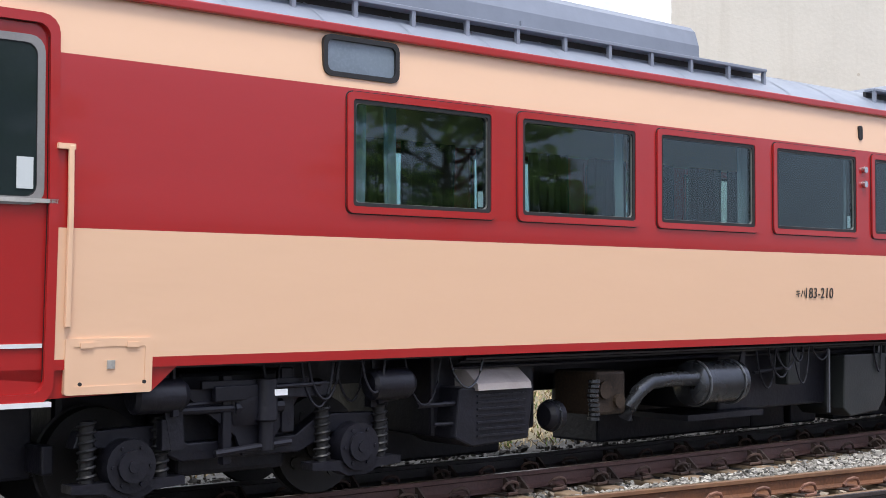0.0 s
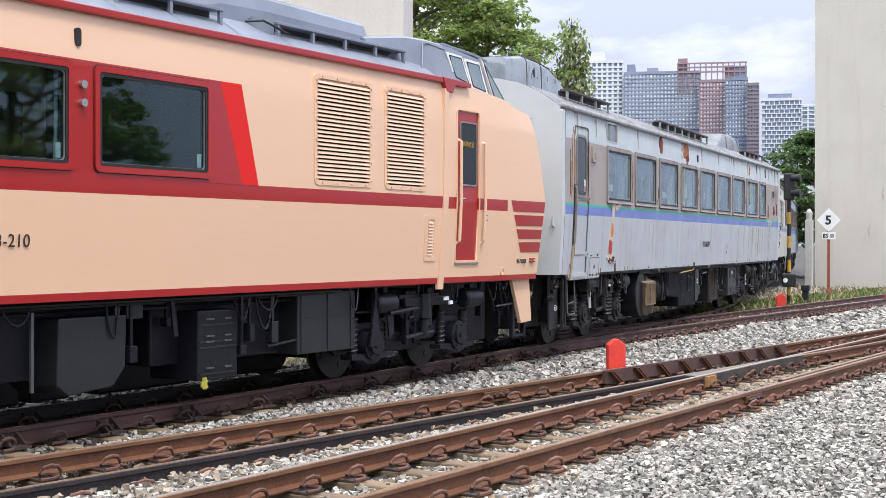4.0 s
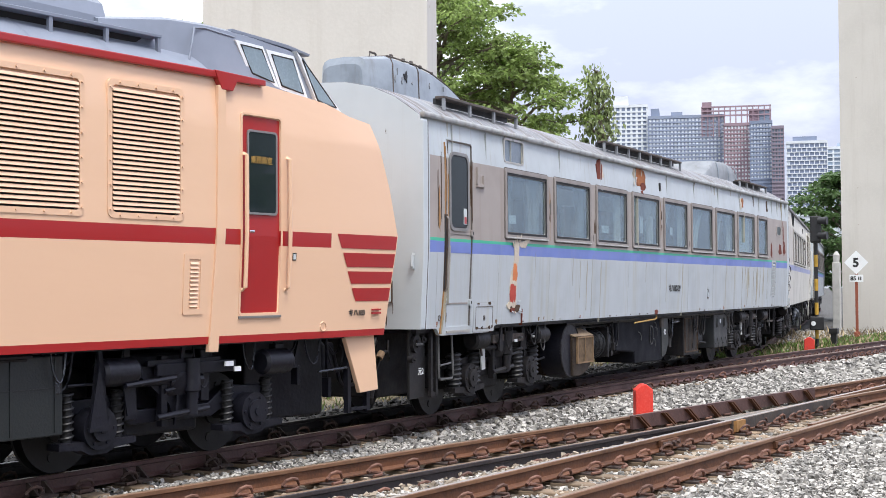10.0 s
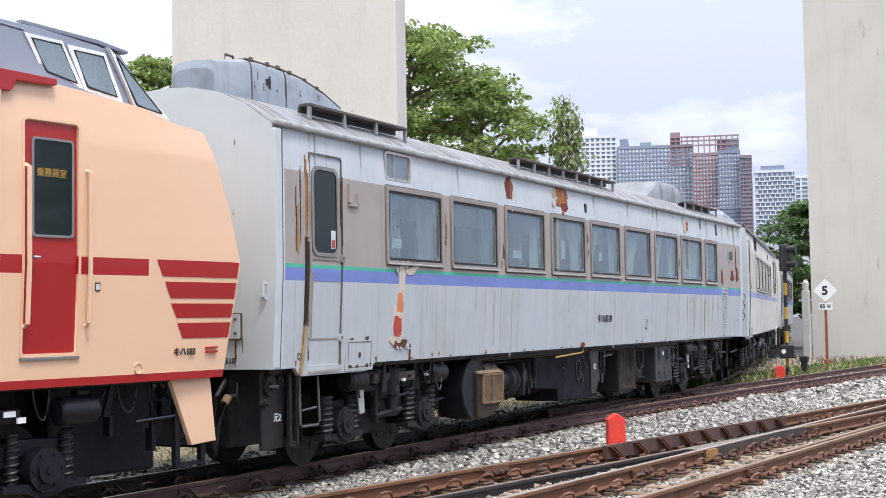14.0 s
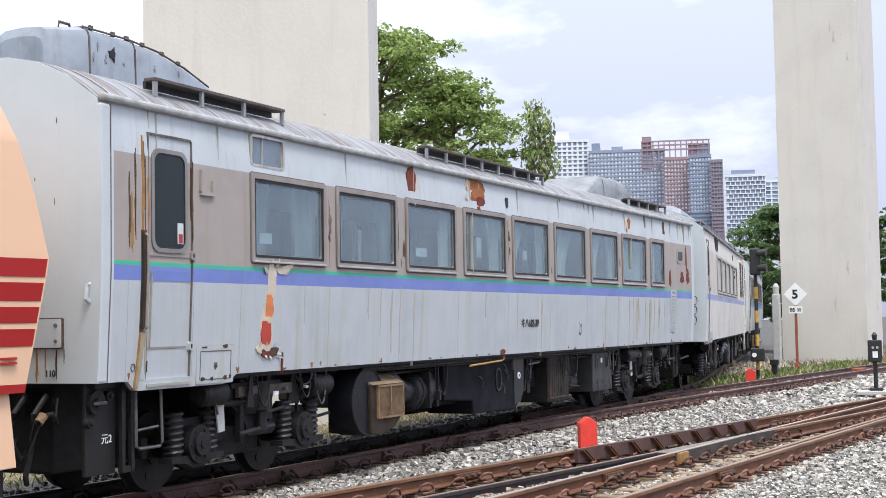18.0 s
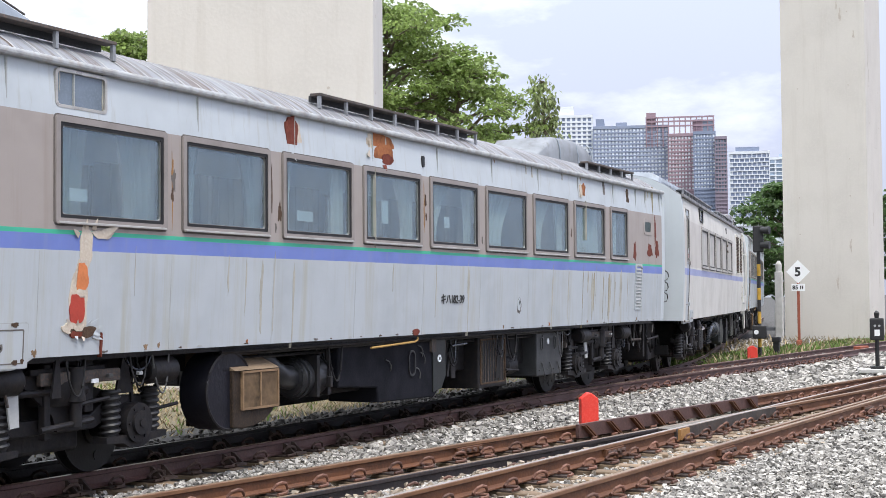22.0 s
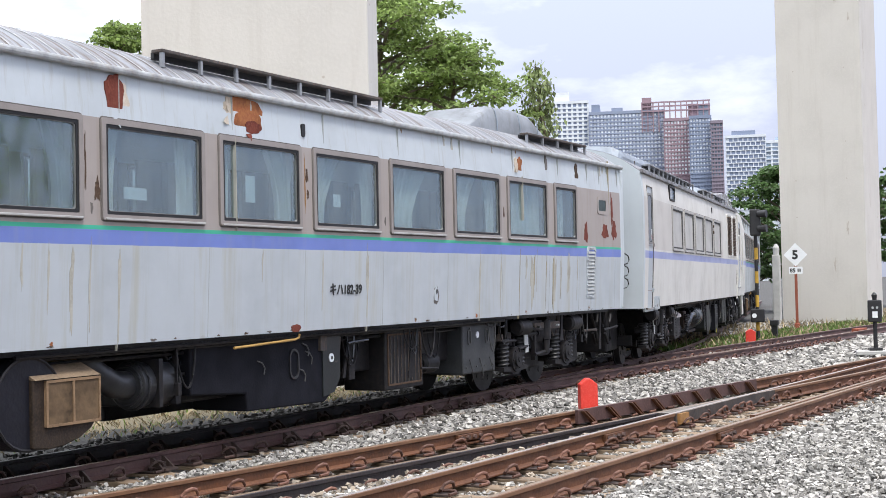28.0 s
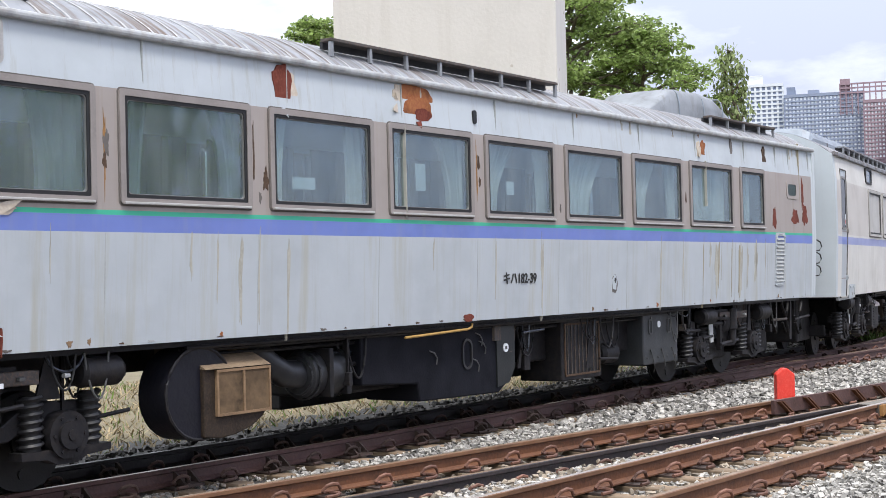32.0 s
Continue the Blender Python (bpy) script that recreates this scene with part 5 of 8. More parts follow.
    # black strip laid on as the shadow along the groove's left edge
    part("groove_back", bm_box(-9.805, -9.775, -HALF - 0.008, -HALF + 0.02, 1.73, 2.67), M["rubber"], car)
    part("hand_rail", bm_tube([(-9.75, -HALF - 0.01, 2.66), (-9.75, -HALF - 0.035, 2.62), (-9.75, -HALF - 0.035, 1.75), (-9.75, -HALF - 0.01, 1.71)], 0.014, 8), M["taupe_frame"], car, "", True)
    part("drain_channel", bm_prism([(-9.805, 1.695), (-9.735, 1.695), (-9.765, 1.40), (-9.82, 1.16), (-9.87, 1.16), (-9.835, 1.40)], "y", -HALF - 0.010, -HALF + 0.02), M["pipe_pale"], car, "yellowed drain channel")
    part("channel_edge", bm_prism([(-9.815, 1.70), (-9.797, 1.70), (-9.827, 1.40), (-9.862, 1.16), (-9.878, 1.16), (-9.845, 1.40)], "y", -HALF - 0.014, -HALF + 0.02), M["ochre"], car)
    part("round_mark", bm_tube([(-9.895 + 0.03 * math.cos(k * 0.5236), -HALF - 0.004, 1.365 + 0.034 * math.sin(k * 0.5236)) for k in range(13)], 0.006, 5), M["window_dirt"], car)
    hk = bm_box(-8.86, -8.82, -HALF - 0.03, -HALF, 3.12, 3.36)
    bm_box(-8.86, -8.62, -HALF - 0.03, -HALF, 3.10, 3.14, 0, hk)
    bm_box(-8.66, -8.62, -HALF - 0.03, -HALF, 3.12, 3.26, 0, hk)
    part("board_holder", hk, M["taupe"], car)
    part("end_handle", bm_tube([(-10.405, -1.31, 2.17), (-10.445, -1.31, 2.14), (-10.45, -1.31, 2.02), (-10.405, -1.31, 1.99)], 0.022, 8), M["white_end"], car, "", True)
    bp = part("end_bracket", bm_plate(-0.25, 0.25, 1.57, 1.84, -0.02, 0.012, 0.02), M["white_end"], car, "bolted plate on the end wall")
    bp.matrix_basis = pose(-10.43, -0.76, 0, 0, 0, -90)
    part("plate_edge", bm_frame(-0.26, 0.26, 1.56, 1.85, 0.012, -0.012, 0.012, 0.02), M["rust_box"], bp)
    for x, z in ((-0.19, 1.63), (-0.19, 1.78), (0.19, 1.63), (0.19, 1.78)):
        part("bolt", bm_tube([(x, -0.032, z), (x, -0.015, z)], 0.018, 8), M["window_dirt"], bp)
    # seams between side panels
    low_seam = mesh_of("panel_seam", bm_box(-0.004, 0.004, -HALF - 0.002, -HALF + 0.01, 1.245, 2.19), M["seam"])
    top_seam = mesh_of("panel_seam", bm_box(-0.005, 0.005, -HALF + 0.008, -HALF + 0.03, 3.45, GUTTER - 0.04), M["seam"])
    for x in (-10.0, -8.95, -8.1, -6.22, -4.37, -2.52, -0.66, 1.2, 3.05, 4.9, 6.76, 8.1, 8.7, 9.9):
        share("panel_seam", low_seam, car, pose(x, 0, 0))
        share("panel_seam", top_seam, car, pose(min(x + 0.45, 10.1), 0, 0))
    roof_shell(car, -10.40, 10.38, M["old_roof"])
    dented_unit(car)
    roof_unit(car, 5.2, 9.5, 4.12, 4.76, M["far_box"], 1.5, 0.66, "faded grey cooling unit", 1.1, True)
    roof_rack(car, -9.2, -6.72, 4.27, M["rack_old"])
    roof_rack(car, -2.9, 1.75, 4.27, M["rack_old"])
    roof_rack(car, 6.6, 9.3, 4.24, M["rack_old"])
    # ladder grille and end window
    louvre(car, 8.44, 8.88, 1.46, 2.38, M["white_low"], 12, M["seam"])
    fr = part("small_window", bm_frame(9.0, 9.5, 2.98, 3.30, 0.06, -HALF - 0.01, -HALF + 0.04, 0.08), M["taupe"], car, "small dark end window", True)
    part("pane", bm_plate(9.04, 9.46, 3.02, 3.26, -HALF - 0.004, -HALF + 0.0, 0.05), M["dark_green_glass"], fr)
    add_seats(car, -6.9, 15, 0.93, M["seat"])
    add_bogie(car, -7.50, M["under_old"], wheels)
    add_bogie(car, 6.90, M["under_old"], wheels)
    add_end_gear(car, -10.4, -1, M["under_old"])
    add_end_gear(car, 10.38, 1, M["under_old"])
    add_under_mass(car, M["under_old"], [(-3.0, 0.2, 0.52), (1.0, 4.2, 0.62)])
    # radiator with its round fan casing
    rd = part("radiator", bm_prism([(-5.0, 0.98), (-5.0, 0.34), (-4.8, 0.315), (-4.6, 0.33), (-4.4, 0.38), (-4.24, 0.46), (-4.14, 0.56), (-4.14, 0.98)], "y", -1.345, -0.7, None, 0.015), M["radiator_brown"], car, "rust-brown radiator with a panelled cover")
    part("fan_casing", bm_tube([(-5.0, -1.30, 0.745), (-5.0, -0.95, 0.745)], 0.43, 32), M["under"], rd, "", True)
    part("casing_rim", bm_tube([(-5.0 + 0.42 * math.cos(k * 0.2618), -1.295, 0.745 + 0.42 * math.sin(k * 0.2618)) for k in range(25)], 0.018, 6), M["under_old"], rd)
    part("top_cover", bm_prism([(-1.38, 0.96), (-1.30, 1.0), (-0.95, 1.16), (-0.7, 1.16), (-0.7, 0.96)], "x", -5.0, -4.14), M["hood_rust"], rd)
    part("grille_frame", bm_frame(-4.86, -4.14, 0.52, 0.95, 0.024, -1.378, -1.34, 0.01), M["rust_light"], rd)
    part("grille_panel", bm_box(-4.85, -4.15, -1.368, -1.35, 0.53, 0.94), M["grille_brown"], rd)
    part("grille_bar", bm_box(-4.515, -4.49, -1.378, -1.34, 0.54, 0.93), M["rust_light"], rd)
    ex = part("exhaust_pipe", bm_tube([(-4.32, -1.05, 1.24), (-4.28, -1.12, 1.12), (-4.14, -1.18, 0.94), (-3.92, -1.18, 0.82), (-3.6, -1.15, 0.78)], [0.11, 0.12, 0.13, 0.14, 0.15], 16), M["dark_pipe"], car, "", True)
    part("muffler", bm_tube([(-3.72, -1.15, 0.78), (-3.68, -1.15, 0.78), (-3.1, -1.15, 0.78), (-3.05, -1.15, 0.78)], [0.17, 0.24, 0.24, 0.17], 20), M["dark_pipe"], car, "drum silencer", True)
    part("muffler_strap", bm_box(-3.5, -3.44, -1.42, -0.9, 0.55, 1.05), M["under_old"], car)
    tk = part("fuel_tank", bm_prism([(-2.75, 1.18), (-2.75, 0.62), (-1.75, 0.56), (-1.72, 0.36), (-0.10, 0.33), (0.22, 0.52), (0.22, 1.18)], "y", -1.38, -0.6, None, 0.02), M["tank_black"], car, "black fuel tank with an oval gauge")
    part("gauge_ring", bm_frame(-0.88, -0.68, 0.66, 1.02, 0.022, -1.40, -1.37, 0.095, 5), M["dark_pipe"], tk)
    part("plate", bm_prism([(-0.16, 1.19), (0.24, 1.19), (0.24, 0.62), (0.10, 0.44), (-0.16, 0.40)], "y", -1.40, -1.36), M["under_grey"], tk)
    part("badge", bm_tube([(0.03, -1.412, 0.87), (0.03, -1.40, 0.87)], 0.055, 14), M["lamp_white"], tk)
    part("badge_mark", bm_box(0.01, 0.05, -1.416, -1.41, 0.85, 0.89), M["step_grey"], tk)
    for k, (x, z) in enumerate(((-0.52, 1.02), (-0.45, 0.92), (-0.60, 0.72), (-1.45, 0.86))):
        part("cable", bm_tube([(x - 0.08, -1.385, z + 0.06), (x, -1.40, z + 0.03), (x + 0.05, -1.40, z - 0.03), (x + 0.03, -1.40, z - 0.10)], 0.008, 6), M["step_grey"], tk, "", True)
    part("fuel_pipe", bm_tube([(-2.0, -1.36, 1.10), (-0.8, -1.36, 1.14), (-0.72, -1.36, 1.16), (-0.70, -1.36, 1.2)], 0.015, 8), M["rust_yellow"], car, "yellowed pipe", True)
    bx = part("battery_box", bm_box(1.28, 2.34, -1.36, -0.7, 0.34, 1.18, 0.02), M["under_old"], car, "grimy equipment box with a mesh front")
    part("mesh_frame", bm_frame(1.34, 2.28, 0.40, 1.10, 0.026, -1.375, -1.35, 0.02), M["rust_box"], bx)
    for k in range(9):
        part("mesh_wire", bm_box(1.42 + k * 0.098, 1.428 + k * 0.098, -1.372, -1.36, 0.42, 1.08), M["rack_old"], bx)
    bx = part("equipment_box", bm_box(2.95, 4.07, -1.37, -0.7, 0.40, 1.18, 0.02), M["box_grey"], car, "scuffed slate-grey equipment box")
    for x, z in ((3.05, 0.50), (3.4, 0.50), (3.7, 0.50), (3.98, 0.50), (3.98, 0.8), (3.98, 1.08), (3.2, 1.08)):
        part("stud", bm_tube([(x, -1.385, z), (x, -1.365, z)], 0.016, 8), M["step_grey"], bx)
    for x in (3.15, 3.5, 3.85):
        part("cable", bm_tube([(x, -1.38, 0.62), (x + 0.05, -1.40, 0.46), (x + 0.12, -1.38, 0.34), (x + 0.16, -1.34, 0.28)], 0.009, 6), M["step_grey"], bx, "", True)
    part("badge", bm_tube([(3.45, -1.38, 0.98), (3.45, -1.365, 0.98)], 0.05, 12), M["lamp_white"], bx)
    for x in (3.12, 3.72):
        part("latch", bm_frame(x, x + 0.10, 0.84, 1.06, 0.016, -1.385, -1.36, 0.03), M["step_grey"], bx)
    part("air_tank", bm_tube([(2.45, -1.1, 0.62), (2.5, -1.1, 0.62), (2.85, -1.1, 0.62), (2.9, -1.1, 0.62)], [0.1, 0.15, 0.15, 0.1], 14), M["under_old"], car, "", True)
    # flanges and clamps of the silencer
    for x, r in ((-3.70, 0.20), (-3.62, 0.25), (-3.14, 0.25)):
        part("flange", bm_tube([(x + 0.34, -0.99 + r * math.cos(k * 0.2618), 0.78 + r * math.sin(k * 0.2618)) for k in range(25)], 0.016, 6), M["dark_pipe"], car, "", True)
    # stirrup step below the door and hoses at the end
    part("stirrup_step", bm_tube([(-9.72, -1.30, 1.14), (-9.74, -1.32, 0.60), (-9.70, -1.32, 0.57), (-9.37, -1.32, 0.57), (-9.33, -1.32, 0.61), (-9.33, -1.30, 1.14)], 0.016, 8), M["step_grey"], car, "grey bent-bar step", True)
    part("step_tread", bm_box(-9.72, -9.35, -1.33, -1.20, 0.565, 0.58), M["under_old"], car)
    part("step_bar", bm_tube([(-9.72, -1.32, 0.75), (-9.40, -1.32, 0.77)], 0.014, 6), M["step_grey"], car, "", True)
    for x in (-9.90, -9.76):
        part("stirrup_brace", bm_prism([(x - 0.03, 1.22), (x + 0.03, 1.22), (x + 0.02, 0.36), (x - 0.02, 0.36)], "y", -1.30, -1.26), M["under_old"], car)
    part("brace_tie", bm_box(-9.92, -9.74, -1.29, -1.25, 0.36, 0.42), M["under_old"], car)
    part("end_board", bm_box(-10.36, -9.93, -1.22, -1.18, 0.36, 1.22, 0.01), M["wheel"], car, "black board below the end")
    add_text("board_mark", "元2", 0.105, pose(-10.14, -1.224, 0.66, 90, 0, 0), car, M["lamp_white"], "small white marks", 1.0, 0.0)
    for x, z, r in ((-10.24, 1.05, 0.115), (-10.33, 0.86, 0.05), (-10.06, 1.10, 0.05)):
        bm = bm_tube([(x, -1.27, z), (x, -1.20, z)], r, 16)
        bm_tube([(x, -1.30, z), (x, -1.27, z)], r * 0.45, 6, bm)
        part("end_cock", bm, M["under_old"], car, "", True)
    part("cock_lever", bm_box(-10.33, -10.15, -1.31, -1.29, 1.03, 1.06, 0.005), M["step_grey"], car)
    hose = part("air_hose", bm_tube([(-10.45, -0.95, 1.10), (-10.50, -1.0, 0.86), (-10.56, -1.0, 0.96), (-10.66, -1.0, 0.95), (-10.73, -1.0, 0.90), (-10.82, -0.98, 0.62), (-10.86, -0.96, 0.42), (-10.80, -0.92, 0.34)], 0.026, 8), M["under_old"], car, "", True)
    part("hose_coupling", bm_tube([(-10.67, -1.0, 0.955), (-10.74, -1.0, 0.89)], 0.045, 10), M["rust_light"], hose, "rusty hose coupling", True)
    for k, (x, z) in enumerate(((-6.7, 1.1), (-6.35, 1.0), (-7.6, 1.05), (4.6, 0.9), (5.0, 1.0), (8.5, 0.95))):
        part("cable_loop", bm_tube(sagging(x, x + 0.26, 1.19, z - 0.2, -1.3), 0.010, 6), M["step_grey"] if k % 2 else M["rubber"], car, "", True)
    for k, x in enumerate((-7.0, -6.55, 6.6, 7.4)):
        part("bright_fitting", bm_box(x, x + 0.06, -1.30, -1.25, 1.0, 1.035, 0.008), M["mud_white"] if k % 2 else M["step_grey"], car)
    for o in car.children:
        if o.name.split(".")[0] in ("radiator", "exhaust_pipe", "muffler", "muffler_strap", "fuel_tank", "battery_box", "equipment_box", "air_tank"):
            kind = o.name.split(".")[0]
            o.matrix_basis = pose({"radiator": -0.03, "exhaust_pipe": 0.30, "muffler": 0.34, "muffler_strap": 0.34, "battery_box": 0.32, "equipment_box": 0.95, "air_tank": 0.55}.get(kind, 0.15), 0 if kind == "radiator" else 0.16, 0)
    add_clutter(car, 61, [(-6.6, -5.6), (-3.0, -2.7), (-0.1, 0.9), (1.9, 3.0), (4.4, 6.0), (8.4, 10.0), (-8.5, -6.2), (6.0, 8.2)], M["under_old"], 70)
    part("white_tag", bm_box(-7.24, -7.15, -1.30, -1.28, 0.96, 1.00), M["lamp_white"], car)
    for x in (-8.3, 8.2):
        part("bulkhead", bm_box(x - 0.02, x + 0.02, -1.36, 1.36, 1.26, 3.82), M["interior"], car)
    for k in range(3):
        z = 2.28 - 0.23 * k
        part("jumper_cable", bm_tube([(10.40, -1.34, z), (10.52, -1.42, z - 0.01), (10.64, -1.44, z - 0.05), (10.70, -1.44, z - 0.13), (10.62, -1.43, z - 0.20), (10.50, -1.41, z - 0.21), (10.40, -1.34, z - 0.20)], 0.011, 7), M["rubber"], car, "", True)
    part("corner_column", bm_box(10.28, 10.40, -HALF - 0.006, -HALF + 0.08, 1.235, GUTTER - 0.05, 0.02), M["white_end"], car)
    lay_all(car)
    return car


# ---- a cab car with a raised driver's cab over its nose
def cab_scheme(kind):
    if kind == "cream":
        slots = [M["cream"], M["red"], M["bright_red"], M["red"], M["cream"]]

        def paint(x, z):
            if z < SILL + 0.075:
                return 1
            if 2.20 < z < 2.36 and x < 9.15:
                return 1
            if x < 2.64 and 2.20 < z < 3.43:
                return 1
            return 0
        return slots, paint, [2.64, 9.15], [SILL + 0.075, 2.20, 2.36, 3.43]
    slots = [M["white_third"], M["taupe_pale"], M["white_third"], M["blue_pale"], M["white_third"], M["white_end"]]

    def paint2(x, z):
        if x < -10.22:
            return 5
        if z > 3.42:
            return 0
        if z > 2.385:
            return 1 if x < 3.2 else 0
        if z > 2.345:
            return 2
        if z > 2.20:
            return 3
        return 4
    return slots, paint2, [-10.22, 3.2], [3.42, 2.385, 2.345, 2.20]


CW = [(-6.62 + 1.912 * k, -6.62 + 1.912 * k + 1.64) for k in range(5)]


def build_cab_car(kind, wheels):
    fresh = kind == "cream"
    car = thing("railcar", "freshly painted cream and red railcar with a raised driver's cab" if fresh else
                "faded grey-white diesel cab car with a blue line and rusted louvres", "railcar", "coupled railcars")
    rnd = random.Random(9)
    P = M["cream"] if fresh else M["white_third"]
    R = M["red"] if fresh else M["frame_pale"]
    roofm = M["roof_grey"] if fresh else M["old_roof"]
    dark = M["under"] if fresh else M["under_old"]
    holes = [(a + 0.04, b - 0.04, 2.44, 3.36) for a, b in CW] + [(-9.82, -9.16, 1.0, 3.66), (-6.82, -6.10, 3.54, 3.82), (4.50, 5.61, 2.46, 3.62), (5.96, 6.85, 2.46, 3.62), (7.72, 8.30, 1.50, 3.54)]
    add_body(car, cab_scheme(kind), holes, -10.40, 10.45, True)
    gl = M["pane"] if fresh else M["pane_old"]
    for k, (a, b) in enumerate(CW):
        cur = ([[(0.0, 0.16), (0.30, 0.36)], [(0.0, 0.06), (0.9, 1.0)], [(0.0, 0.05), (0.93, 1.0)], [(0.0, 0.04), (0.94, 1.0)], None] if fresh else [[(0.0, 1.0)]] * 5)[k]
        add_window(car, a, b, 2.40, 3.40, R, gl if fresh else M["blind"], -1, cur if fresh else None, rnd, (1.46, 0.11, 0.06, 0.14) if fresh and k in (0, 3, 4) else None)
        # far curtains added to hold back bright ground seen through the car
        add_window(car, a, b, 2.40, 3.40, R, gl, 1, [(0.0, 0.44), (0.54, 1.0)] if fresh else [(0.0, 1.0)], rnd)
    if fresh:
        car_door(car, -9.82, -9.16, 1.0, 3.62, R, R)
        part("trim_bar", bm_box(-9.84, -9.10, -HALF - 0.012, -HALF + 0.03, 2.365, 2.395), M["rim_light"], car)
        part("hand_rail", bm_box(-9.04, -9.0, -HALF - 0.045, -HALF - 0.012, 1.50, 2.78, 0.008), M["cream"], car)
        part("rail_bracket", bm_box(-9.12, -8.99, -HALF - 0.04, -HALF, 2.75, 2.79), M["cream"], car)
    else:
        flush_door(car, -9.82, -9.16, 1.17, False)
    fr = part("vent_window", bm_frame(-6.85, -6.07, 3.51, 3.85, 0.04, -HALF - 0.006, -HALF + 0.07, 0.075), M["rubber"], car, "small frosted window", True)
    part("pane", bm_plate(-6.82, -6.10, 3.54, 3.81, -HALF + 0.02, -HALF + 0.026, 0.06), M["frosted"], fr)
    low = M["red"] if fresh else M["white_low"]
    for s in (-1, 1):
        y0, y1 = sorted((s * (HALF - 0.03), s * (HALF - 0.075)))
        part("step_skirt", bm_prism([(-10.0, SILL + 0.01), (-9.9, 0.98 if fresh else 1.12), (-8.32, 1.02 if fresh else 1.13), (-8.10, SILL + 0.01)], "y", y0, y1), low, car)
        part("gutter", bm_box(-10.4, 7.40, min(s * 1.40, s * 1.465), max(s * 1.40, s * 1.465), GUTTER - 0.03, GUTTER + 0.045, 0.012), M["red"] if fresh else M["old_roof"], car)
        if fresh:
            part("gutter_end", bm_prism([(7.30, 3.95), (8.05, 3.93), (8.05, 3.87), (7.62, 3.86), (7.56, 3.76), (7.40, 3.76), (7.34, 3.86)], "y", min(s * 1.38, s * 1.475), max(s * 1.38, s * 1.475), None, 0.008), M["red"], car)
    bx = part("access_panel", bm_frame(-9.02, -8.34, 1.02 if fresh else 1.15, 1.42, 0.06, -HALF - 0.014, -HALF + 0.05, 0.02), P if fresh else M["white_low"], car, "hinged access panel")
    part("panel_plate", bm_plate(-8.97, -8.39, 1.06 if fresh else 1.19, 1.38, -HALF - 0.008, -HALF + 0.05, 0.02), P if fresh else M["white_low"], bx)
    part("panel_gap", bm_frame(-8.975, -8.385, 1.055 if fresh else 1.185, 1.385, 0.009, -HALF - 0.0095, -HALF + 0.03, 0.02), M["window_dirt"], bx)
    part("latch", bm_box(-8.70, -8.64, -HALF - 0.02, -HALF, 1.20, 1.26), M["rim_light"], bx, "small square latch")
    for x in (-8.93, -8.43):
        part("screw", bm_tube([(x, -HALF - 0.013, 1.10 if fresh else 1.22), (x, -HALF, 1.10 if fresh else 1.22)], 0.014, 8), M["rubber"], bx)
    for x in (-8.86, -8.50):
        part("hinge", bm_box(x - 0.05, x + 0.05, -HALF - 0.022, -HALF, 1.35, 1.39), P if fresh else M["white_low"], bx)
    dk = M["cream"] if fresh else M["rust_box"]
    louvre(car, 4.46, 5.65, 2.41, 3.70, P, 24, dk)
    louvre(car, 5.92, 6.89, 2.41, 3.70, P, 24, dk)
    louvre(car, 6.90, 7.18, 1.50, 2.10, P, 11, dk, True)
    # seam strip before the cab
    part("cover_strip", bm_prism([(7.35, 3.80), (7.46, 3.80), (7.45, 2.3), (7.40, 1.12), (7.27, 1.12), (7.33, 2.3)], "y", -HALF - 0.02, -HALF + 0.03), P, car)
    # crew door
    dr = part("crew_door", bm_box(7.72, 8.30, -HALF + 0.02, -HALF + 0.06, 1.50, 3.54), M["red"] if fresh else M["white_low"], car, "narrow crew door with a tall window")
    part("door_frame", bm_frame(7.69, 8.33, 1.47, 3.57, 0.025, -HALF - 0.006, -HALF + 0.05, 0.05), P if fresh else M["white_low"], dr, "", True)
    part("window_frame", bm_frame(7.80, 8.26, 2.52, 3.40, 0.022, -HALF + 0.004, -HALF + 0.03, 0.04), M["frame_steel"], dr, "", True)
    part("pane", bm_plate(7.82, 8.24, 2.54, 3.38, -HALF + 0.012, -HALF + 0.018, 0.03), M["dark_glass"], dr)
    if fresh:
        add_text("door_lettering", "乗務員室", 0.085, pose(7.85, -HALF + 0.008, 3.06, 90, 0, 0), dr, M["gold"], "gold lettering on the glass", 0.95)
    part("door_handle", bm_tube([(7.79, -HALF - 0.0, 2.34), (7.79, -HALF - 0.035, 2.34), (7.85, -HALF - 0.035, 2.34)], 0.014, 6), M["chrome"], dr)
    part("sill_plate", bm_box(7.69, 8.33, -HALF - 0.02, -HALF + 0.04, 1.445, 1.47), M["frame_steel"], dr)
    for x in (7.73, 8.40):
        part("hand_rail", bm_tube([(x, -HALF, 1.74), (x, -HALF - 0.05, 1.76), (x, -HALF - 0.05, 3.12), (x, -HALF, 3.14)], 0.022, 8), P, car, "", True)
    # the nose's stripes
    if fresh:
        slabs = [(2.20, 2.36, 9.28), (1.99, 2.15, 9.39), (1.80, 1.94, 9.48), (1.60, 1.75, 9.57)]
        for z0, z1, xa in slabs:
            fz = lambda z: float(np.interp(z, [1.2, 2.35, 3.1, 3.66], [10.23, 10.45, 10.24, 9.97]))
            bm, cols = bmesh.new(), []
            for k in range(7):
                u = k / 6
                col = []
                for z, xs_ in ((z0, xa + 0.05), (z1, xa - 0.03)):
                    xr = 9.0 + (10.45 - 9.0) * ((xs_ - 9.0) / (fz(z) - 9.0))
                    x = xr + (10.43 - xr) * u
                    y = side_y(z) - 0.05 * ((x - 9.0) / 1.45) ** 2 + 0.004
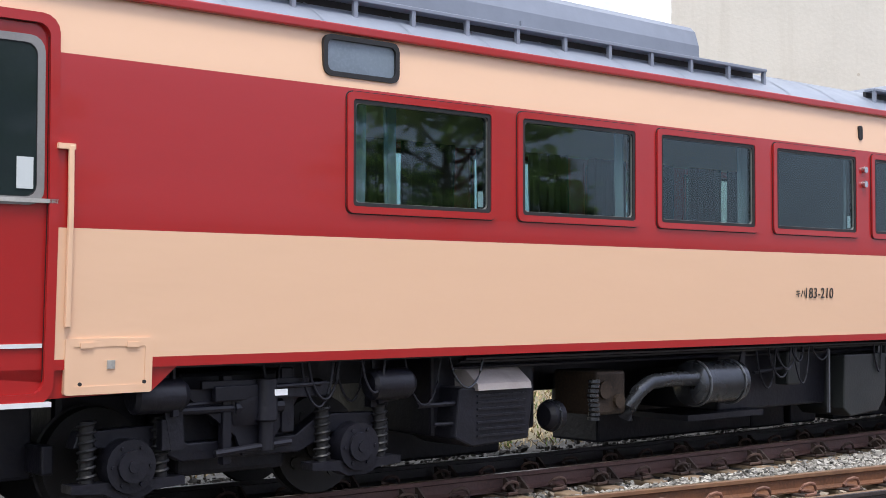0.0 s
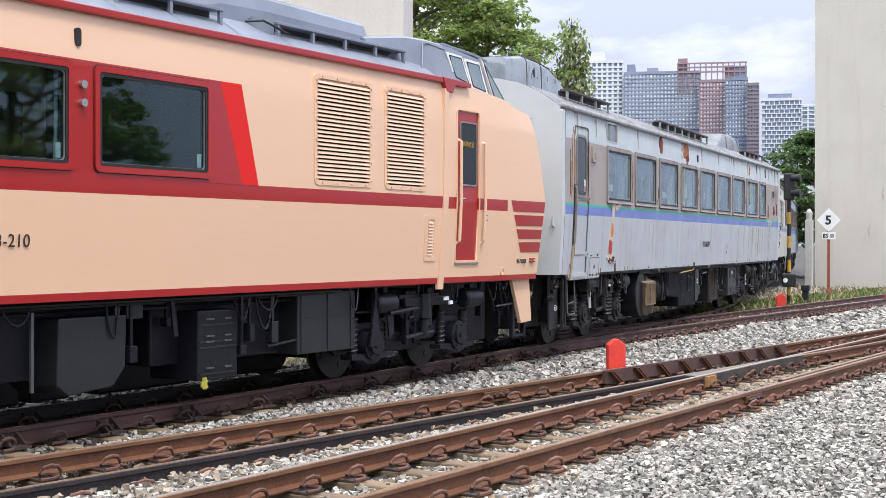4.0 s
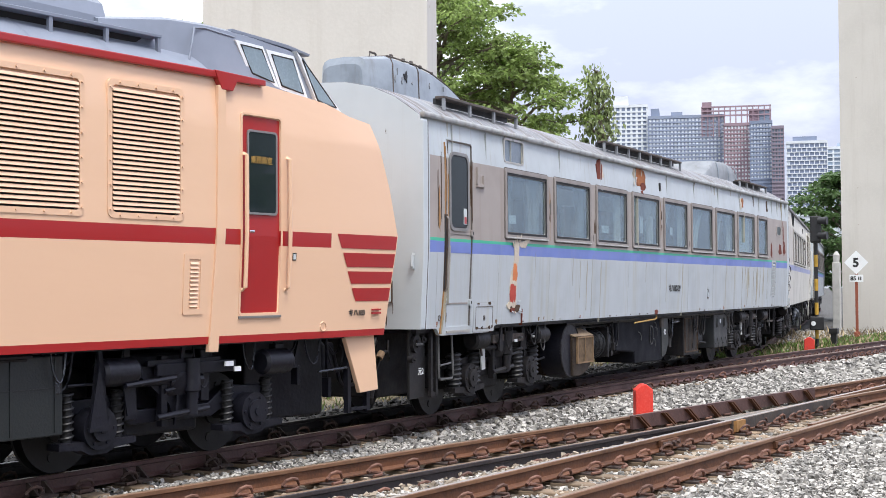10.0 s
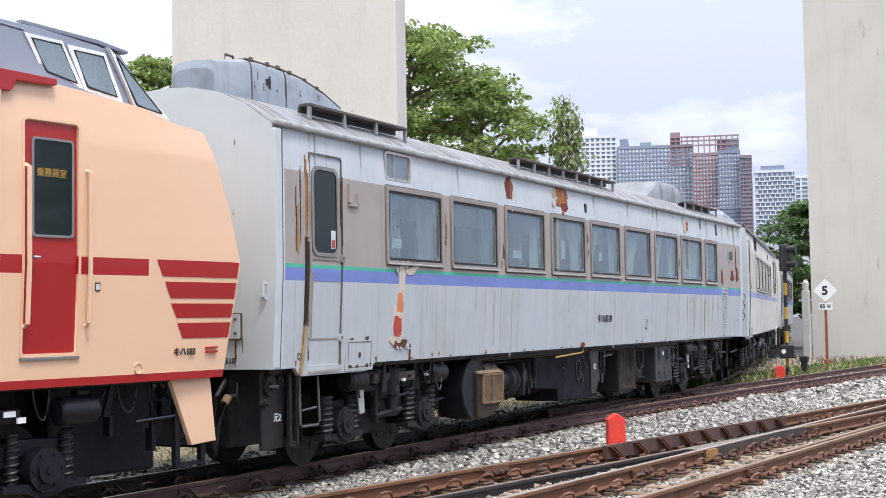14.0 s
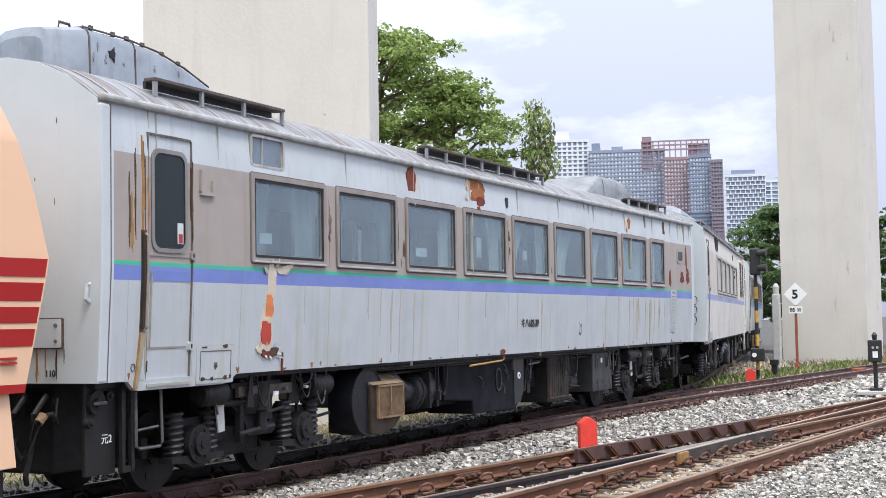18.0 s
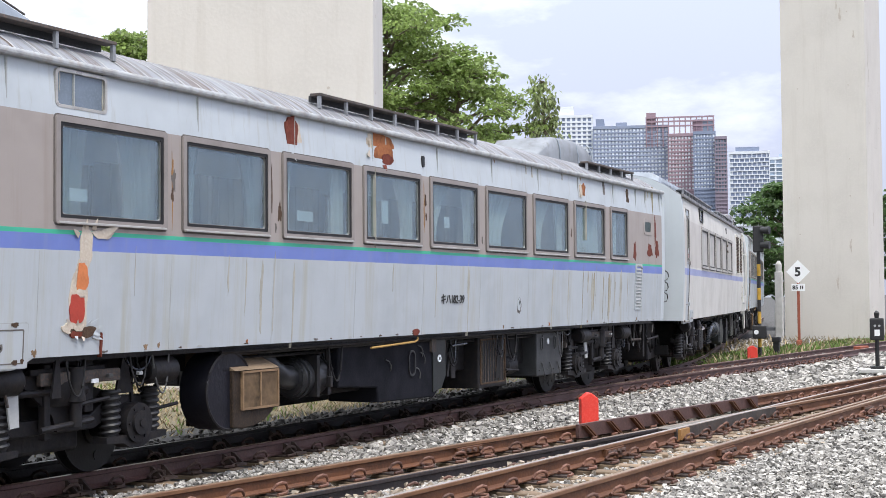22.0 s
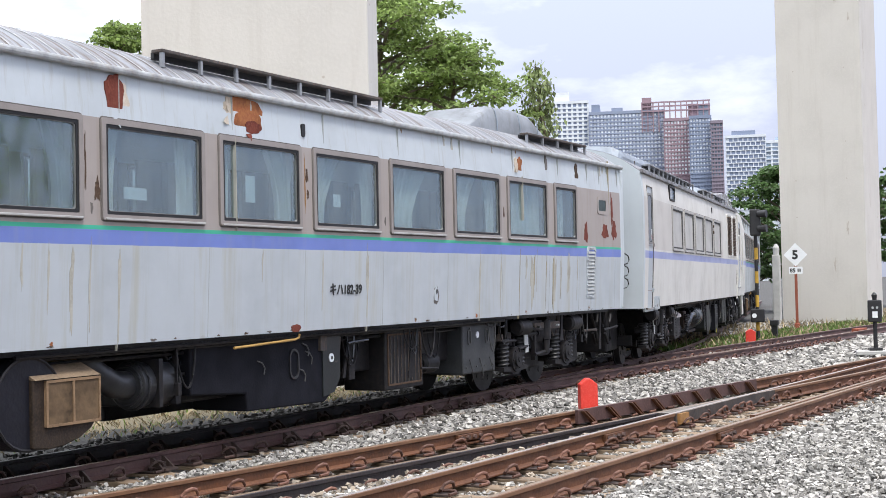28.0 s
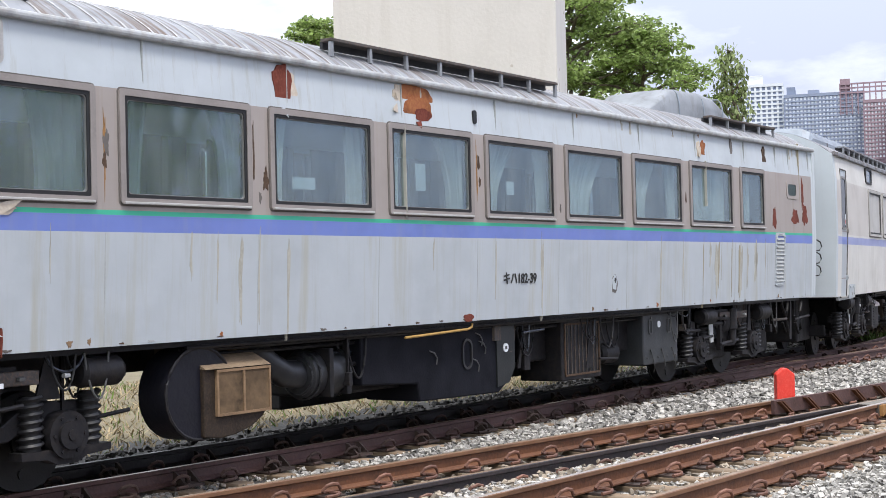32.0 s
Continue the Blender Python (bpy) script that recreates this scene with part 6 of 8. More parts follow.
                    col.append(bm.verts.new((9.0 + (x - 9.0) * (fz(z) - 9.0) / 1.45, -y, z)))
                cols.append(col)
            for a, b in zip(cols, cols[1:]):
                bm.faces.new((a[0], b[0], b[1], a[1]))
            part("nose_stripe", bm, M["red"], car, "dark red stripe")
        # slanted end of the window band
        y = -HALF - 0.004
        part("band_end", bm_prism([(2.63, 3.43), (2.82, 3.43), (3.18, 2.36), (2.63, 2.36)], "y", y, y + 0.02), M["red"], car)
        part("band_flash", bm_prism([(2.82, 3.43), (3.16, 3.43), (3.45, 2.36), (3.18, 2.36)], "y", y, y + 0.02), M["bright_red"], car, "bright red slanted flash")
    # skirt blade under the nose
    for s in (-1, 1):
        part("nose_skirt", bm_prism([(9.55, 1.22), (10.10, 1.22), (10.18, 0.56), (9.84, 0.54)], "y", min(s * 1.24, s * 1.30), max(s * 1.24, s * 1.30), None, 0.008), P, car)
    # raised cab
    bm, rings = bmesh.new(), []
    for x, zb, zt, w in ((6.3, 4.02, 4.40, 0.92), (7.1, 3.98, 4.51, 1.04), (7.6, 3.94, 4.525, 1.09), (8.2, 3.90, 4.505, 1.10), (8.9, 3.83, 4.45, 1.09), (9.18, 3.80, 4.40, 1.07), (9.75, 3.72, 3.80, 1.02)):
        h = zt - zb
        pts = [(-w - 0.10, zb - 0.1), (-w - 0.06, zb), (-w, zb + h * 0.6), (-w * 0.965, zb + h * 0.93), (-w * 0.88, zb + h), (w * 0.88, zb + h), (w * 0.965, zb + h * 0.93), (w, zb + h * 0.6), (w + 0.06, zb), (w + 0.10, zb - 0.1)]
        rings.append([bm.verts.new((x, y, z)) for y, z in pts])
    for a, b in zip(rings, rings[1:]):
        for k in range(9):
            bm.faces.new((a[k], b[k], b[k + 1], a[k + 1]))
    bm.faces.new(rings[0][::-1])
    bm.faces.new(rings[-1])
    cabp = part("driver_cab", bm, roofm, car, "raised driver's cab with alloy-framed windows", True)
    for s in (-1, 1):
        quads = [[(8.21, 4.06), (8.55, 4.00), (8.39, 4.34), (8.07, 4.35)], [(8.68, 3.98), (9.03, 3.93), (8.89, 4.30), (8.55, 4.31)], [(9.28, 3.88), (9.60, 3.83), (9.06, 4.33)]]
        for q in quads:
            cx, cz = sum(p[0] for p in q) / len(q), sum(p[1] for p in q) / len(q)
            out = [(cx + (p[0] - cx) * 1.34, cz + (p[1] - cz) * 1.26) for p in q]

            def lean(z):
                return -s * 0.0 + s * (1.135 - (z - 3.85) * 0.10)
            bmf, bmg = bmesh.new(), bmesh.new()
            for b_, pts, d0, d1 in ((bmf, out, 0.015, -0.05), (bmg, q, 0.022, 0.016)):
                lo = [b_.verts.new((p[0], lean(p[1]) + s * d0, p[1])) for p in pts]
                hi = [b_.verts.new((p[0], lean(p[1]) + s * d1, p[1])) for p in pts]
                b_.faces.new(lo)
                b_.faces.new(hi[::-1])
                for k in range(len(pts)):
                    b_.faces.new((lo[k], hi[k], hi[(k + 1) % len(pts)], lo[(k + 1) % len(pts)]))
                bmesh.ops.recalc_face_normals(b_, faces=b_.faces[:])
            part("window_frame", bmf, M["alu"], cabp, "bright alloy window frame")
            part("pane", bmg, M["cab_glass"], cabp)
            part("seal", bm_tube([(p[0], lean(p[1]) + s * 0.017, p[1]) for p in q + q[:1]], 0.012, 6), M["rubber"], cabp)
        part("panel_edge", bm_tube([(7.22, s * 1.19, 4.06), (7.30, s * 1.15, 4.24), (7.40, s * 1.08, 4.43), (7.55, s * 1.06, 4.455), (8.0, s * 1.07, 4.42)], 0.011, 6), roofm, cabp)
    part("visor", bm_prism([(8.0, 4.52), (8.9, 4.475), (9.28, 4.42), (9.26, 4.39), (8.9, 4.43), (8.0, 4.48)], "y", -1.04, 1.04, None, 0.008), roofm, cabp)
    roof_shell(car, -10.40, 7.35, roofm)
    ux = M["roof_grey"] if fresh else M["old_box"]
    roof_unit(car, -9.6, -1.28, 4.12, 4.74 if fresh else 4.58, ux, 0.10, 0.88, "grey cooling unit on the roof", 0.3)
    roof_unit(car, 2.3, 6.52, 4.10, 4.64 if fresh else 4.55, ux, 0.07, 0.86, "grey cooling unit on the roof", 1.25)
    roof_rack(car, -7.6, -0.57, 4.235, roofm)
    roof_rack(car, 1.6, 3.22, 4.24, roofm)
    roof_rack(car, 4.17, 6.88, 4.235, roofm)
    part("roof_vent", bm_tube([(4.08, -0.98, 4.08), (4.08, -0.98, 4.30)], 0.15, 16), roofm, car, "", True)
    part("roof_cable", bm_tube([(3.75, -1.02, 4.22), (3.9, -1.16, 4.24), (4.1, -1.22, 4.17), (4.28, -1.22, 4.13)], 0.014, 6), M["rubber"], car, "", True)
    # small fittings
    part("lamp_slit", bm_plate(0.80, 0.87, 3.55, 3.72, -HALF - 0.002, -HALF + 0.04, 0.03), M["rubber"], car)
    for z in (3.20, 3.03):
        part("side_lamp", bm_tube([(0.87, -HALF - 0.045, z), (0.87, -HALF, z)], 0.038, 12), M["chrome"] if fresh else M["rust_box"], car, "", True)
    part("bulkhead", bm_box(3.02, 3.06, -1.36, 1.36, 1.26, 3.82), M["interior"], car)
    add_seats(car, -5.9, 9, 0.95, M["seat"])
    add_bogie(car, -7.35, dark, wheels)
    add_bogie(car, 7.1, dark, wheels)
    add_end_gear(car, -10.4, -1, dark)
    add_end_gear(car, 10.2, 1, dark)
    add_under_mass(car, dark, [(-5.3, -4.0, 0.45), (-1.2, 1.6, 0.45), (2.3, 5.4, 0.45)])
    rd = part("radiator", bm_prism([(-5.25, 0.45), (-5.05, 0.36), (-4.35, 0.40), (-4.28, 0.90), (-5.2, 0.90)], "y", -1.38, -0.7, None, 0.02), dark, car, "black radiator with a pale sloping lid")
    part("top_cover", bm_prism([(-1.43, 0.87), (-1.42, 0.93), (-1.22, 1.07), (-0.7, 1.07), (-0.7, 0.87)], "x", -5.02, -4.36), M["lid"], rd)
    for k in range(7):
        part("fin", bm_box(-5.0, -4.40, -1.395, -1.38, 0.45 + k * 0.06, 0.47 + k * 0.06), dark, rd)
    part("fan_casing", bm_tube([(-3.98, -1.05, 0.57), (-3.94, -1.05, 0.57), (-3.80, -1.05, 0.57), (-3.77, -1.05, 0.57)], [0.10, 0.14, 0.14, 0.10], 20), M["under"], car, "", True)
    part("casing_rim", bm_tube([(-3.88, -1.05 + 0.145 * math.cos(k * 0.2618), 0.57 + 0.145 * math.sin(k * 0.2618)) for k in range(25)], 0.014, 6), M["pipe_dark"], car, "", True)
    for k in range(9):
        z = 0.52 + 0.045 * k
        part("hose_rib", bm_tube([(-3.53 + 0.01 * math.sin(k), -1.28, z), (-3.53 + 0.01 * math.sin(k), -1.28, z + 0.03)], 0.058, 10), M["pipe_dark"], car, "", True)
    bm = bm_box(-3.40, -2.98, -1.2, -0.6, 0.55, 0.98, 0.03)
    bm_tube([(-3.3, -1.24, 0.80), (-3.3, -1.14, 0.80)], 0.09, 12, bm)
    bm_tube([(-3.1, -1.24, 0.68), (-3.1, -1.14, 0.68)], 0.07, 12, bm)
    part("engine_block", bm, M["radiator_brown"], car, "rusty brown engine block")
    part("exhaust_pipe", bm_tube([(-2.93, -1.15, 0.50), (-2.92, -1.2, 0.62), (-2.85, -1.25, 0.76), (-2.68, -1.25, 0.85), (-2.4, -1.25, 0.87), (-1.9, -1.25, 0.86)], 0.078, 14), M["pipe_dark"], car, "dark exhaust pipe", True)
    part("silencer", bm_tube([(-1.98, -1.15, 0.80), (-1.94, -1.15, 0.80), (-1.19, -1.15, 0.80), (-1.15, -1.15, 0.80)], [0.16, 0.23, 0.23, 0.17], 24), M["pipe_dark"], car, "dark shiny drum silencer", True)
    for x in (-1.86, -1.28):
        part("drum_strap", bm_tube([(x, -1.15 + 0.238 * math.cos(k * 0.2618), 0.80 + 0.238 * math.sin(k * 0.2618)) for k in range(25)], 0.013, 6), M["pipe"], car, "", True)
    part("tray", bm_box(-1.9, -0.6, -1.1, -0.3, 0.40, 0.46), dark, car)
    part("drop_pole", bm_box(0.47, 0.50, -1.38, -1.35, 0.37, 1.1), M["pipe"], car)
    part("equipment_box", bm_prism([(0.80, 1.03), (0.78, 0.40), (0.92, 0.30), (1.50, 0.34), (1.66, 0.52), (1.68, 1.03)], "y", -1.38, -0.7, None, 0.015), M["under_grey"], car, "grey-black equipment box")
    bx = part("battery_box", bm_box(2.72, 3.36, -1.38, -0.7, 0.28, 1.02, 0.015), M["under"], car, "black battery box with latches")
    for z in (0.40, 0.68, 0.74, 0.92):
        part("latch", bm_box(2.84, 2.97, -1.395, -1.38, z, z + 0.016), M["pipe"], bx)
        part("latch", bm_box(3.14, 3.25, -1.395, -1.38, z, z + 0.016), M["pipe"], bx)
        part("box_rib", bm_box(2.74, 3.34, -1.39, -1.38, z - 0.06, z - 0.045), M["under_grey"], bx)
    bx = part("equipment_box", bm_box(4.44, 5.60, -1.38, -0.7, 0.44, 1.16, 0.012), M["under_grey"], car, "large grey-black equipment box")
    part("seam", bm_box(4.46, 5.58, -1.386, -1.37, 0.86, 0.872), M["rubber"], bx)
    for x in (4.50, 5.02, 5.50):
        part("cover_edge", bm_box(x, x + 0.02, -1.39, -1.37, 0.47, 1.13), M["under_grey"], bx)
    lp = part("label_plate", bm_box(8.50, 8.56, -HALF - 0.005, -HALF + 0.01, 2.05, 2.13), M["ink"], car)
    part("plate_face", bm_box(8.508, 8.552, -HALF - 0.008, -HALF, 2.062, 2.118), M["paper"], lp)
    part("tag_plate", bm_box(7.62, 7.74, -1.30, -1.28, 0.96, 1.01), M["lamp_white"], car)
    part("tag_plate", bm_box(7.76, 7.85, -1.30, -1.28, 0.90, 0.95), M["lamp_white"], car)
    part("tag_plate", bm_box(-7.25, -7.08, -1.30, -1.28, 0.93, 0.98), M["lamp_white"], car)
    add_clutter(car, 62, [(-1.3, 0.4), (1.35, 2.4), (3.2, 4.3), (5.4, 6.0), (8.4, 9.5), (-6.2, -5.3), (6.2, 8.2), (-8.4, -6.3)], dark, 60)
    # equipment on the far side that closes the view beneath the floor
    for a, b, z in ((-5.2, -3.4, -0.09), (-1.9, 0.9, -0.10), (0.9, 1.6, -0.11), (1.75, 2.3, -0.10), (2.7, 4.2, -0.10), (4.5, 6.0, -0.08)):
        part("far_case", bm_box(a, b, 0.2, 0.94, z + 0.16, 1.2, 0.03), dark, car)
    part("yellow_tag", bm_prism(blob(2.80, 0.25, 0.09, 0.12, 5), "y", -1.26, -1.24), M["tag_yellow"], car)
    part("hanging_bracket", bm_box(1.72, 1.95, -1.34, -1.28, 0.98, 1.16, 0.01), M["under_grey"], car)
    part("bracket_arm", bm_prism([(1.58, 1.2), (1.64, 1.2), (1.60, 0.72), (1.50, 0.66)], "y", -1.34, -1.30), M["pipe_dark"], car)
    part("junction_box", bm_box(-0.32, -0.08, -1.38, -1.2, 0.72, 1.10, 0.02), M["under_grey"], car)
    for o in car.children:
        if o.name.split(".")[0] in ("radiator", "equipment_box", "battery_box", "junction_box", "drop_pole", "hanging_bracket", "bracket_arm"):
            o.matrix_basis = pose(0, 0.15, 0)
    lay_all(car)
    return car




# ---------------------------------------------------------------- ground
GZ = -0.25


def height(x, y):
    """Ground level: a low bank beyond the tracks, level ballast between them."""
    h = np.full(np.shape(x), GZ)
    h = h + 0.25 * np.clip((y - 12.5) / 4, 0, 1) * np.clip((60 - x) / 20, 0, 1)
    return h + 0.03 * np.sin(x * 1.7 + y) * np.cos(y * 1.3 - 0.4 * x)


def sheet(name, xs, ys, zf, material, kind, label):
    X, Y = np.meshgrid(xs, ys)
    Z = zf(X, Y)
    n, m = len(ys), len(xs)
    v = np.stack([X, Y, Z], -1).reshape(-1, 3)
    i = np.arange(n * m).reshape(n, m)
    f = np.stack([i[:-1, :-1], i[:-1, 1:], i[1:, 1:], i[1:, :-1]], -1).reshape(-1, 4)
    me = bpy.data.meshes.new(name)
    me.from_pydata(v.tolist(), [], f.tolist())
    me.polygons.foreach_set("use_smooth", [True] * len(me.polygons))
    me.materials.append(material)
    return tagged(new(name, me), label, "ground", "", kind)


def ease(a, b, n):
    return list(np.linspace(a, b, n))


gx = ease(-2500, -100, 8) + ease(-60, 90, 151) + ease(130, 3000, 12)
gy = ease(-2500, -80, 8) + ease(-40, 60, 101) + ease(100, 2500, 10)
sheet("ground", gx, gy, height, M["ground"], "structure", "grey gravelly ground of a railway yard")


# ---------------------------------------------------------------- tracks
def near_d(x):
    return 5.66 - 0.097 * (x - 10)


def near_b(x):
    return 7.66 - 0.178 * (x - 10)


def near_c(x):
    return near_b(x) - 1.15


def siding(x):
    return 9.5 - 0.105 * ((x - 17) ** 2 / 20 if x < 27 else 5 + (x - 27))


def route(off):
    out = []
    for s in np.arange(-45, 110.1, 1.0):
        p, a = line(s)
        out.append((p[0] - off * math.sin(a), p[1] + off * math.cos(a)))
    return out


def curve(f, x0, x1, off=0.0, step=1.0):
    out = []
    for x in np.arange(x0, x1 + 0.01, step):
        g = (f(x + 0.2) - f(x - 0.2)) / 0.4
        k = math.hypot(1, g)
        out.append((x - off * g / k, f(x) + off / k))
    return out


RAIL = [(-0.064, -0.170), (-0.064, -0.157), (-0.012, -0.132), (-0.009, -0.050), (-0.035, -0.038), (-0.036, -0.006), (-0.028, 0.0),
        (0.028, 0.0), (0.036, -0.006), (0.035, -0.038), (0.009, -0.050), (0.012, -0.132), (0.064, -0.157), (0.064, -0.170)]


def add_rail(parent, pts, material, name="rail", label="", prof=RAIL, top=(6,), head=None, lower=0.0):
    bm, rings = bmesh.new(), []
    P2 = [Vector((p[0], p[1], 0)) for p in pts]
    for i, p in enumerate(P2):
        d = (P2[min(i + 1, len(P2) - 1)] - P2[max(i - 1, 0)]).normalized()
        nrm = Vector((-d.y, d.x, 0))
        rings.append([bm.verts.new(p + nrm * a + Vector((0, 0, z - lower))) for a, z in prof])
    n = len(prof)
    for a, b in zip(rings, rings[1:]):
        for k in range(n - 1):
            f = bm.faces.new((a[k], b[k], b[k + 1], a[k + 1]))
            f.material_index = 1 if k in top else 2 if n == 14 and k in (4, 5, 7, 8) else 0
    bm.faces.new(rings[0])
    bm.faces.new(rings[-1][::-1])
    bmesh.ops.recalc_face_normals(bm, faces=bm.faces[:])
    return part(name, bm, [material, head or (material if material is M["rail_shaded"] else M["rail_top"]), M["rail_head"] if material is M["rail"] else material], parent, label)


def clip_mesh(material):
    bm = bm_tube([(-0.075, 0.03, 0.005), (-0.07, 0.035, 0.04), (-0.045, 0.04, 0.066), (-0.005, 0.035, 0.075), (0.035, 0.02, 0.064), (0.055, 0.005, 0.04), (0.035, -0.012, 0.025), (-0.02, -0.02, 0.022), (-0.035, 0.06, 0.018), (0.02, 0.085, 0.016), (0.10, 0.075, 0.014)], 0.0105, 7)
    bmesh.ops.scale(bm, vec=(1.45, 1.55, 1.6), verts=bm.verts)
    return mesh_of("rail_clip", bm, material)


def bracket_mesh():
    side = [(0.0, 0.0), (0.13, 0.0), (0.125, 0.03), (0.03, 0.115), (0.0, 0.12)]
    bm = bm_prism(side, "x", -0.09, -0.068)
    bm_prism(side, "x", 0.068, 0.09, bm)
    bm_box(-0.09, 0.09, 0.0, 0.17, -0.004, 0.02, 0, bm)
    bm_tube([(0, 0.075, 0.0), (0, 0.075, 0.075)], 0.026, 6, bm)
    bmesh.ops.scale(bm, vec=(1.15, 1.25, 1.1), verts=bm.verts)
    return mesh_of("chair_bracket", bm, M["plate"])


CLIP, CLIP_DARK, BRACKET = clip_mesh(M["clip"]), clip_mesh(M["clip_dark"]), bracket_mesh()
PLATE = mesh_of("base_plate", bm_box(-0.105, 0.105, -0.22, 0.22, -0.192, -0.171, 0.003), M["plate"])
SLEEPER = mesh_of("sleeper", bm_box(-0.11, 0.11, -0.95, 0.95, -0.32, -0.193, 0.012), M["sleeper"])


def lay(track, centre, x0, x1, step, brackets=False, seed=1, half=0.535):
    """Sleepers, base plates and clips along a centre line given as a function of x."""
    r = random.Random(seed)
    x, k = x0, 0
    while x < x1:
        g = (centre(x + 0.2) - centre(x - 0.2)) / 0.4
        a = math.atan(g) + r.uniform(-0.012, 0.012)
        base = pose(x, centre(x), r.uniform(-0.006, 0.004), 0, 0, math.degrees(a))
        share("sleeper", SLEEPER, track, base)
        for side in (-half, half):
            share("base_plate", PLATE, track, base @ pose(0, side, 0))
            if x < 42:
                for d in (-1, 1):
                    m = base @ pose(r.uniform(-0.02, 0.02), side + d * 0.125, -0.186, 0, 0, (180 if d < 0 else 0) + r.uniform(-10, 10))
                    if brackets and k % 2 and d < 0:
                        share("chair_bracket", BRACKET, track, base @ pose(0.12, side - 0.055, -0.168, 0, 0, 180))
                    share("rail_clip", CLIP_DARK if brackets else CLIP, track, m)
        x += step * math.cos(math.atan(g))
        k += 1


def by_line(x):
    return float(np.interp(x, _px, _py))


main = thing("railway_track", "curved main track with dark rusty rails under the train", "railway track", "yard tracks", "structure")
# the rail at +0.535 gets the train's shade through its darker material
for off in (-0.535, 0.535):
    add_rail(main, route(off), M["rail_dark"] if off < 0 else M["rail_shaded"], label="dark rusty rail" if off < 0 else "far rail, the train's shade in its colour")
lay(main, by_line, 6.3, 48, 0.62, brackets=True, seed=3)

sid = thing("railway_track", "track branching towards the pillar, dark rusty rails", "railway track", "yard tracks", "structure")
for off in (-0.535, 0.535):
    add_rail(sid, curve(siding, 19.0 if off < 0 else 24.0, 160, off), M["rail_dark"], label="dark rusty rail")
add_rail(sid, curve(siding, 25.0, 36.0, -0.45), M["rail_dark"], "check_rail")
lay(sid, siding, 24.0, 60, 0.62, seed=4)

turn = thing("railway_turnout", "two rusty tracks merging at a crossing with a check rail", "railway track", "yard tracks", "structure")
add_rail(turn, curve(near_b, -4, 90), M["rail"], label="rust-brown rail")
add_rail(turn, curve(near_c, -4, 18.0), M["rail_black"], label="dark rail", lower=0.003)
add_rail(turn, curve(near_c, 18.0, 90), M["rail"], label="rust-brown rail", lower=0.003)
add_rail(turn, curve(near_d, -4, 90), M["rail"], label="rust-brown rail, worn top with sky sheen in its colour", head=M["rail_shine"])
add_rail(turn, curve(near_d, -4, 90, -1.165), M["rail"], label="rust-brown rail")
add_rail(turn, curve(near_d, 17.5, 26.0, -1.04), M["rail"], "check_rail", "check rail beside the outer rail")
# the crossing where the two inner rails meet: a dark casting with a worn top
bmf, rings = bmesh.new(), []
for x in np.arange(17.4, 21.41, 0.4):
    lo, hi = min(near_c(x), near_d(x)) - 0.046, max(near_c(x), near_d(x)) + 0.046
    rings.append([bmf.verts.new((x, y, z)) for y, z in ((lo, -0.15), (lo, -0.004), (hi, -0.004), (hi, -0.15))])
for a, b in zip(rings, rings[1:]):
    for k in range(3):
        bmf.faces.new((a[k], b[k], b[k + 1], a[k + 1])).material_index = 1 if k == 1 else 0
bmf.faces.new(rings[0])
bmf.faces.new(rings[-1][::-1])
bmesh.ops.recalc_face_normals(bmf, faces=bmf.faces[:])
part("crossing_block", bmf, [M["frog_side"], M["frog"]], turn, "dark cast crossing with a worn top")
part("joint_patch", bm_box(-0.16, 0.16, -0.07, 0.0, -0.15, -0.012), M["ochre"], turn).matrix_basis = pose(17.6, near_d(17.6) - 0.02, 0, 0, 0, -5.5)
for x, f, off in ((14.9, near_b, 0), (15.4, near_d, 0), (15.9, near_d, -1.165), (22.6, near_d, -1.165), (23.2, near_d, 0)):
    fp = part("fish_plate", bm_box(-0.26, 0.26, -0.025, 0.025, -0.125, -0.045, 0.006), M["rail"], turn)
    fp.matrix_basis = pose(x, f(x) + off - 0.035, 0, 0, 0, -10 if f is near_b else -5.5)
    for k in range(4):
        part("bolt", bm_tube([(-0.195 + 0.13 * k, -0.065, -0.085), (-0.195 + 0.13 * k, -0.02, -0.085)], 0.026, 6), M["clip_dark"], fp)
# check rail with its slanted spacer blocks beside the far rail
add_rail(turn, curve(lambda x: near_b(x) - 0.17, 17.2, 23.4), M["rail_dark"], "check_rail", "dark check rail with slanted blocks",
         [(-0.03, -0.15), (-0.03, 0.03), (0.02, 0.03), (0.02, -0.15)], ())
bmb = bm_prism([(0.23, -0.17), (0.26, -0.17), (-0.03, 0.015), (-0.06, 0.015)], "y", -0.04, 0.02)
bm_prism([(0.30, -0.17), (0.33, -0.17), (0.04, 0.015), (0.01, 0.015)], "y", -0.04, 0.02, bmb)
BLOCK = mesh_of("spacer_block", bmb, M["rail"])
for k in range(9):
    x = 17.3 + k * 0.68
    share("spacer_block", BLOCK, turn, pose(x, near_b(x) - 0.22, 0, 0, 0, -10))


def mid_b(x):
    return near_b(x) - 0.575


def mid_d(x):
    return near_d(x) - 0.5825


lay(turn, mid_b, 6.5, 20, 0.62, seed=7, half=0.575)
lay(turn, mid_d, 7.0, 46, 0.62, seed=8, half=0.5825)
lay(turn, mid_b, 24, 46, 0.62, seed=9, half=0.575)


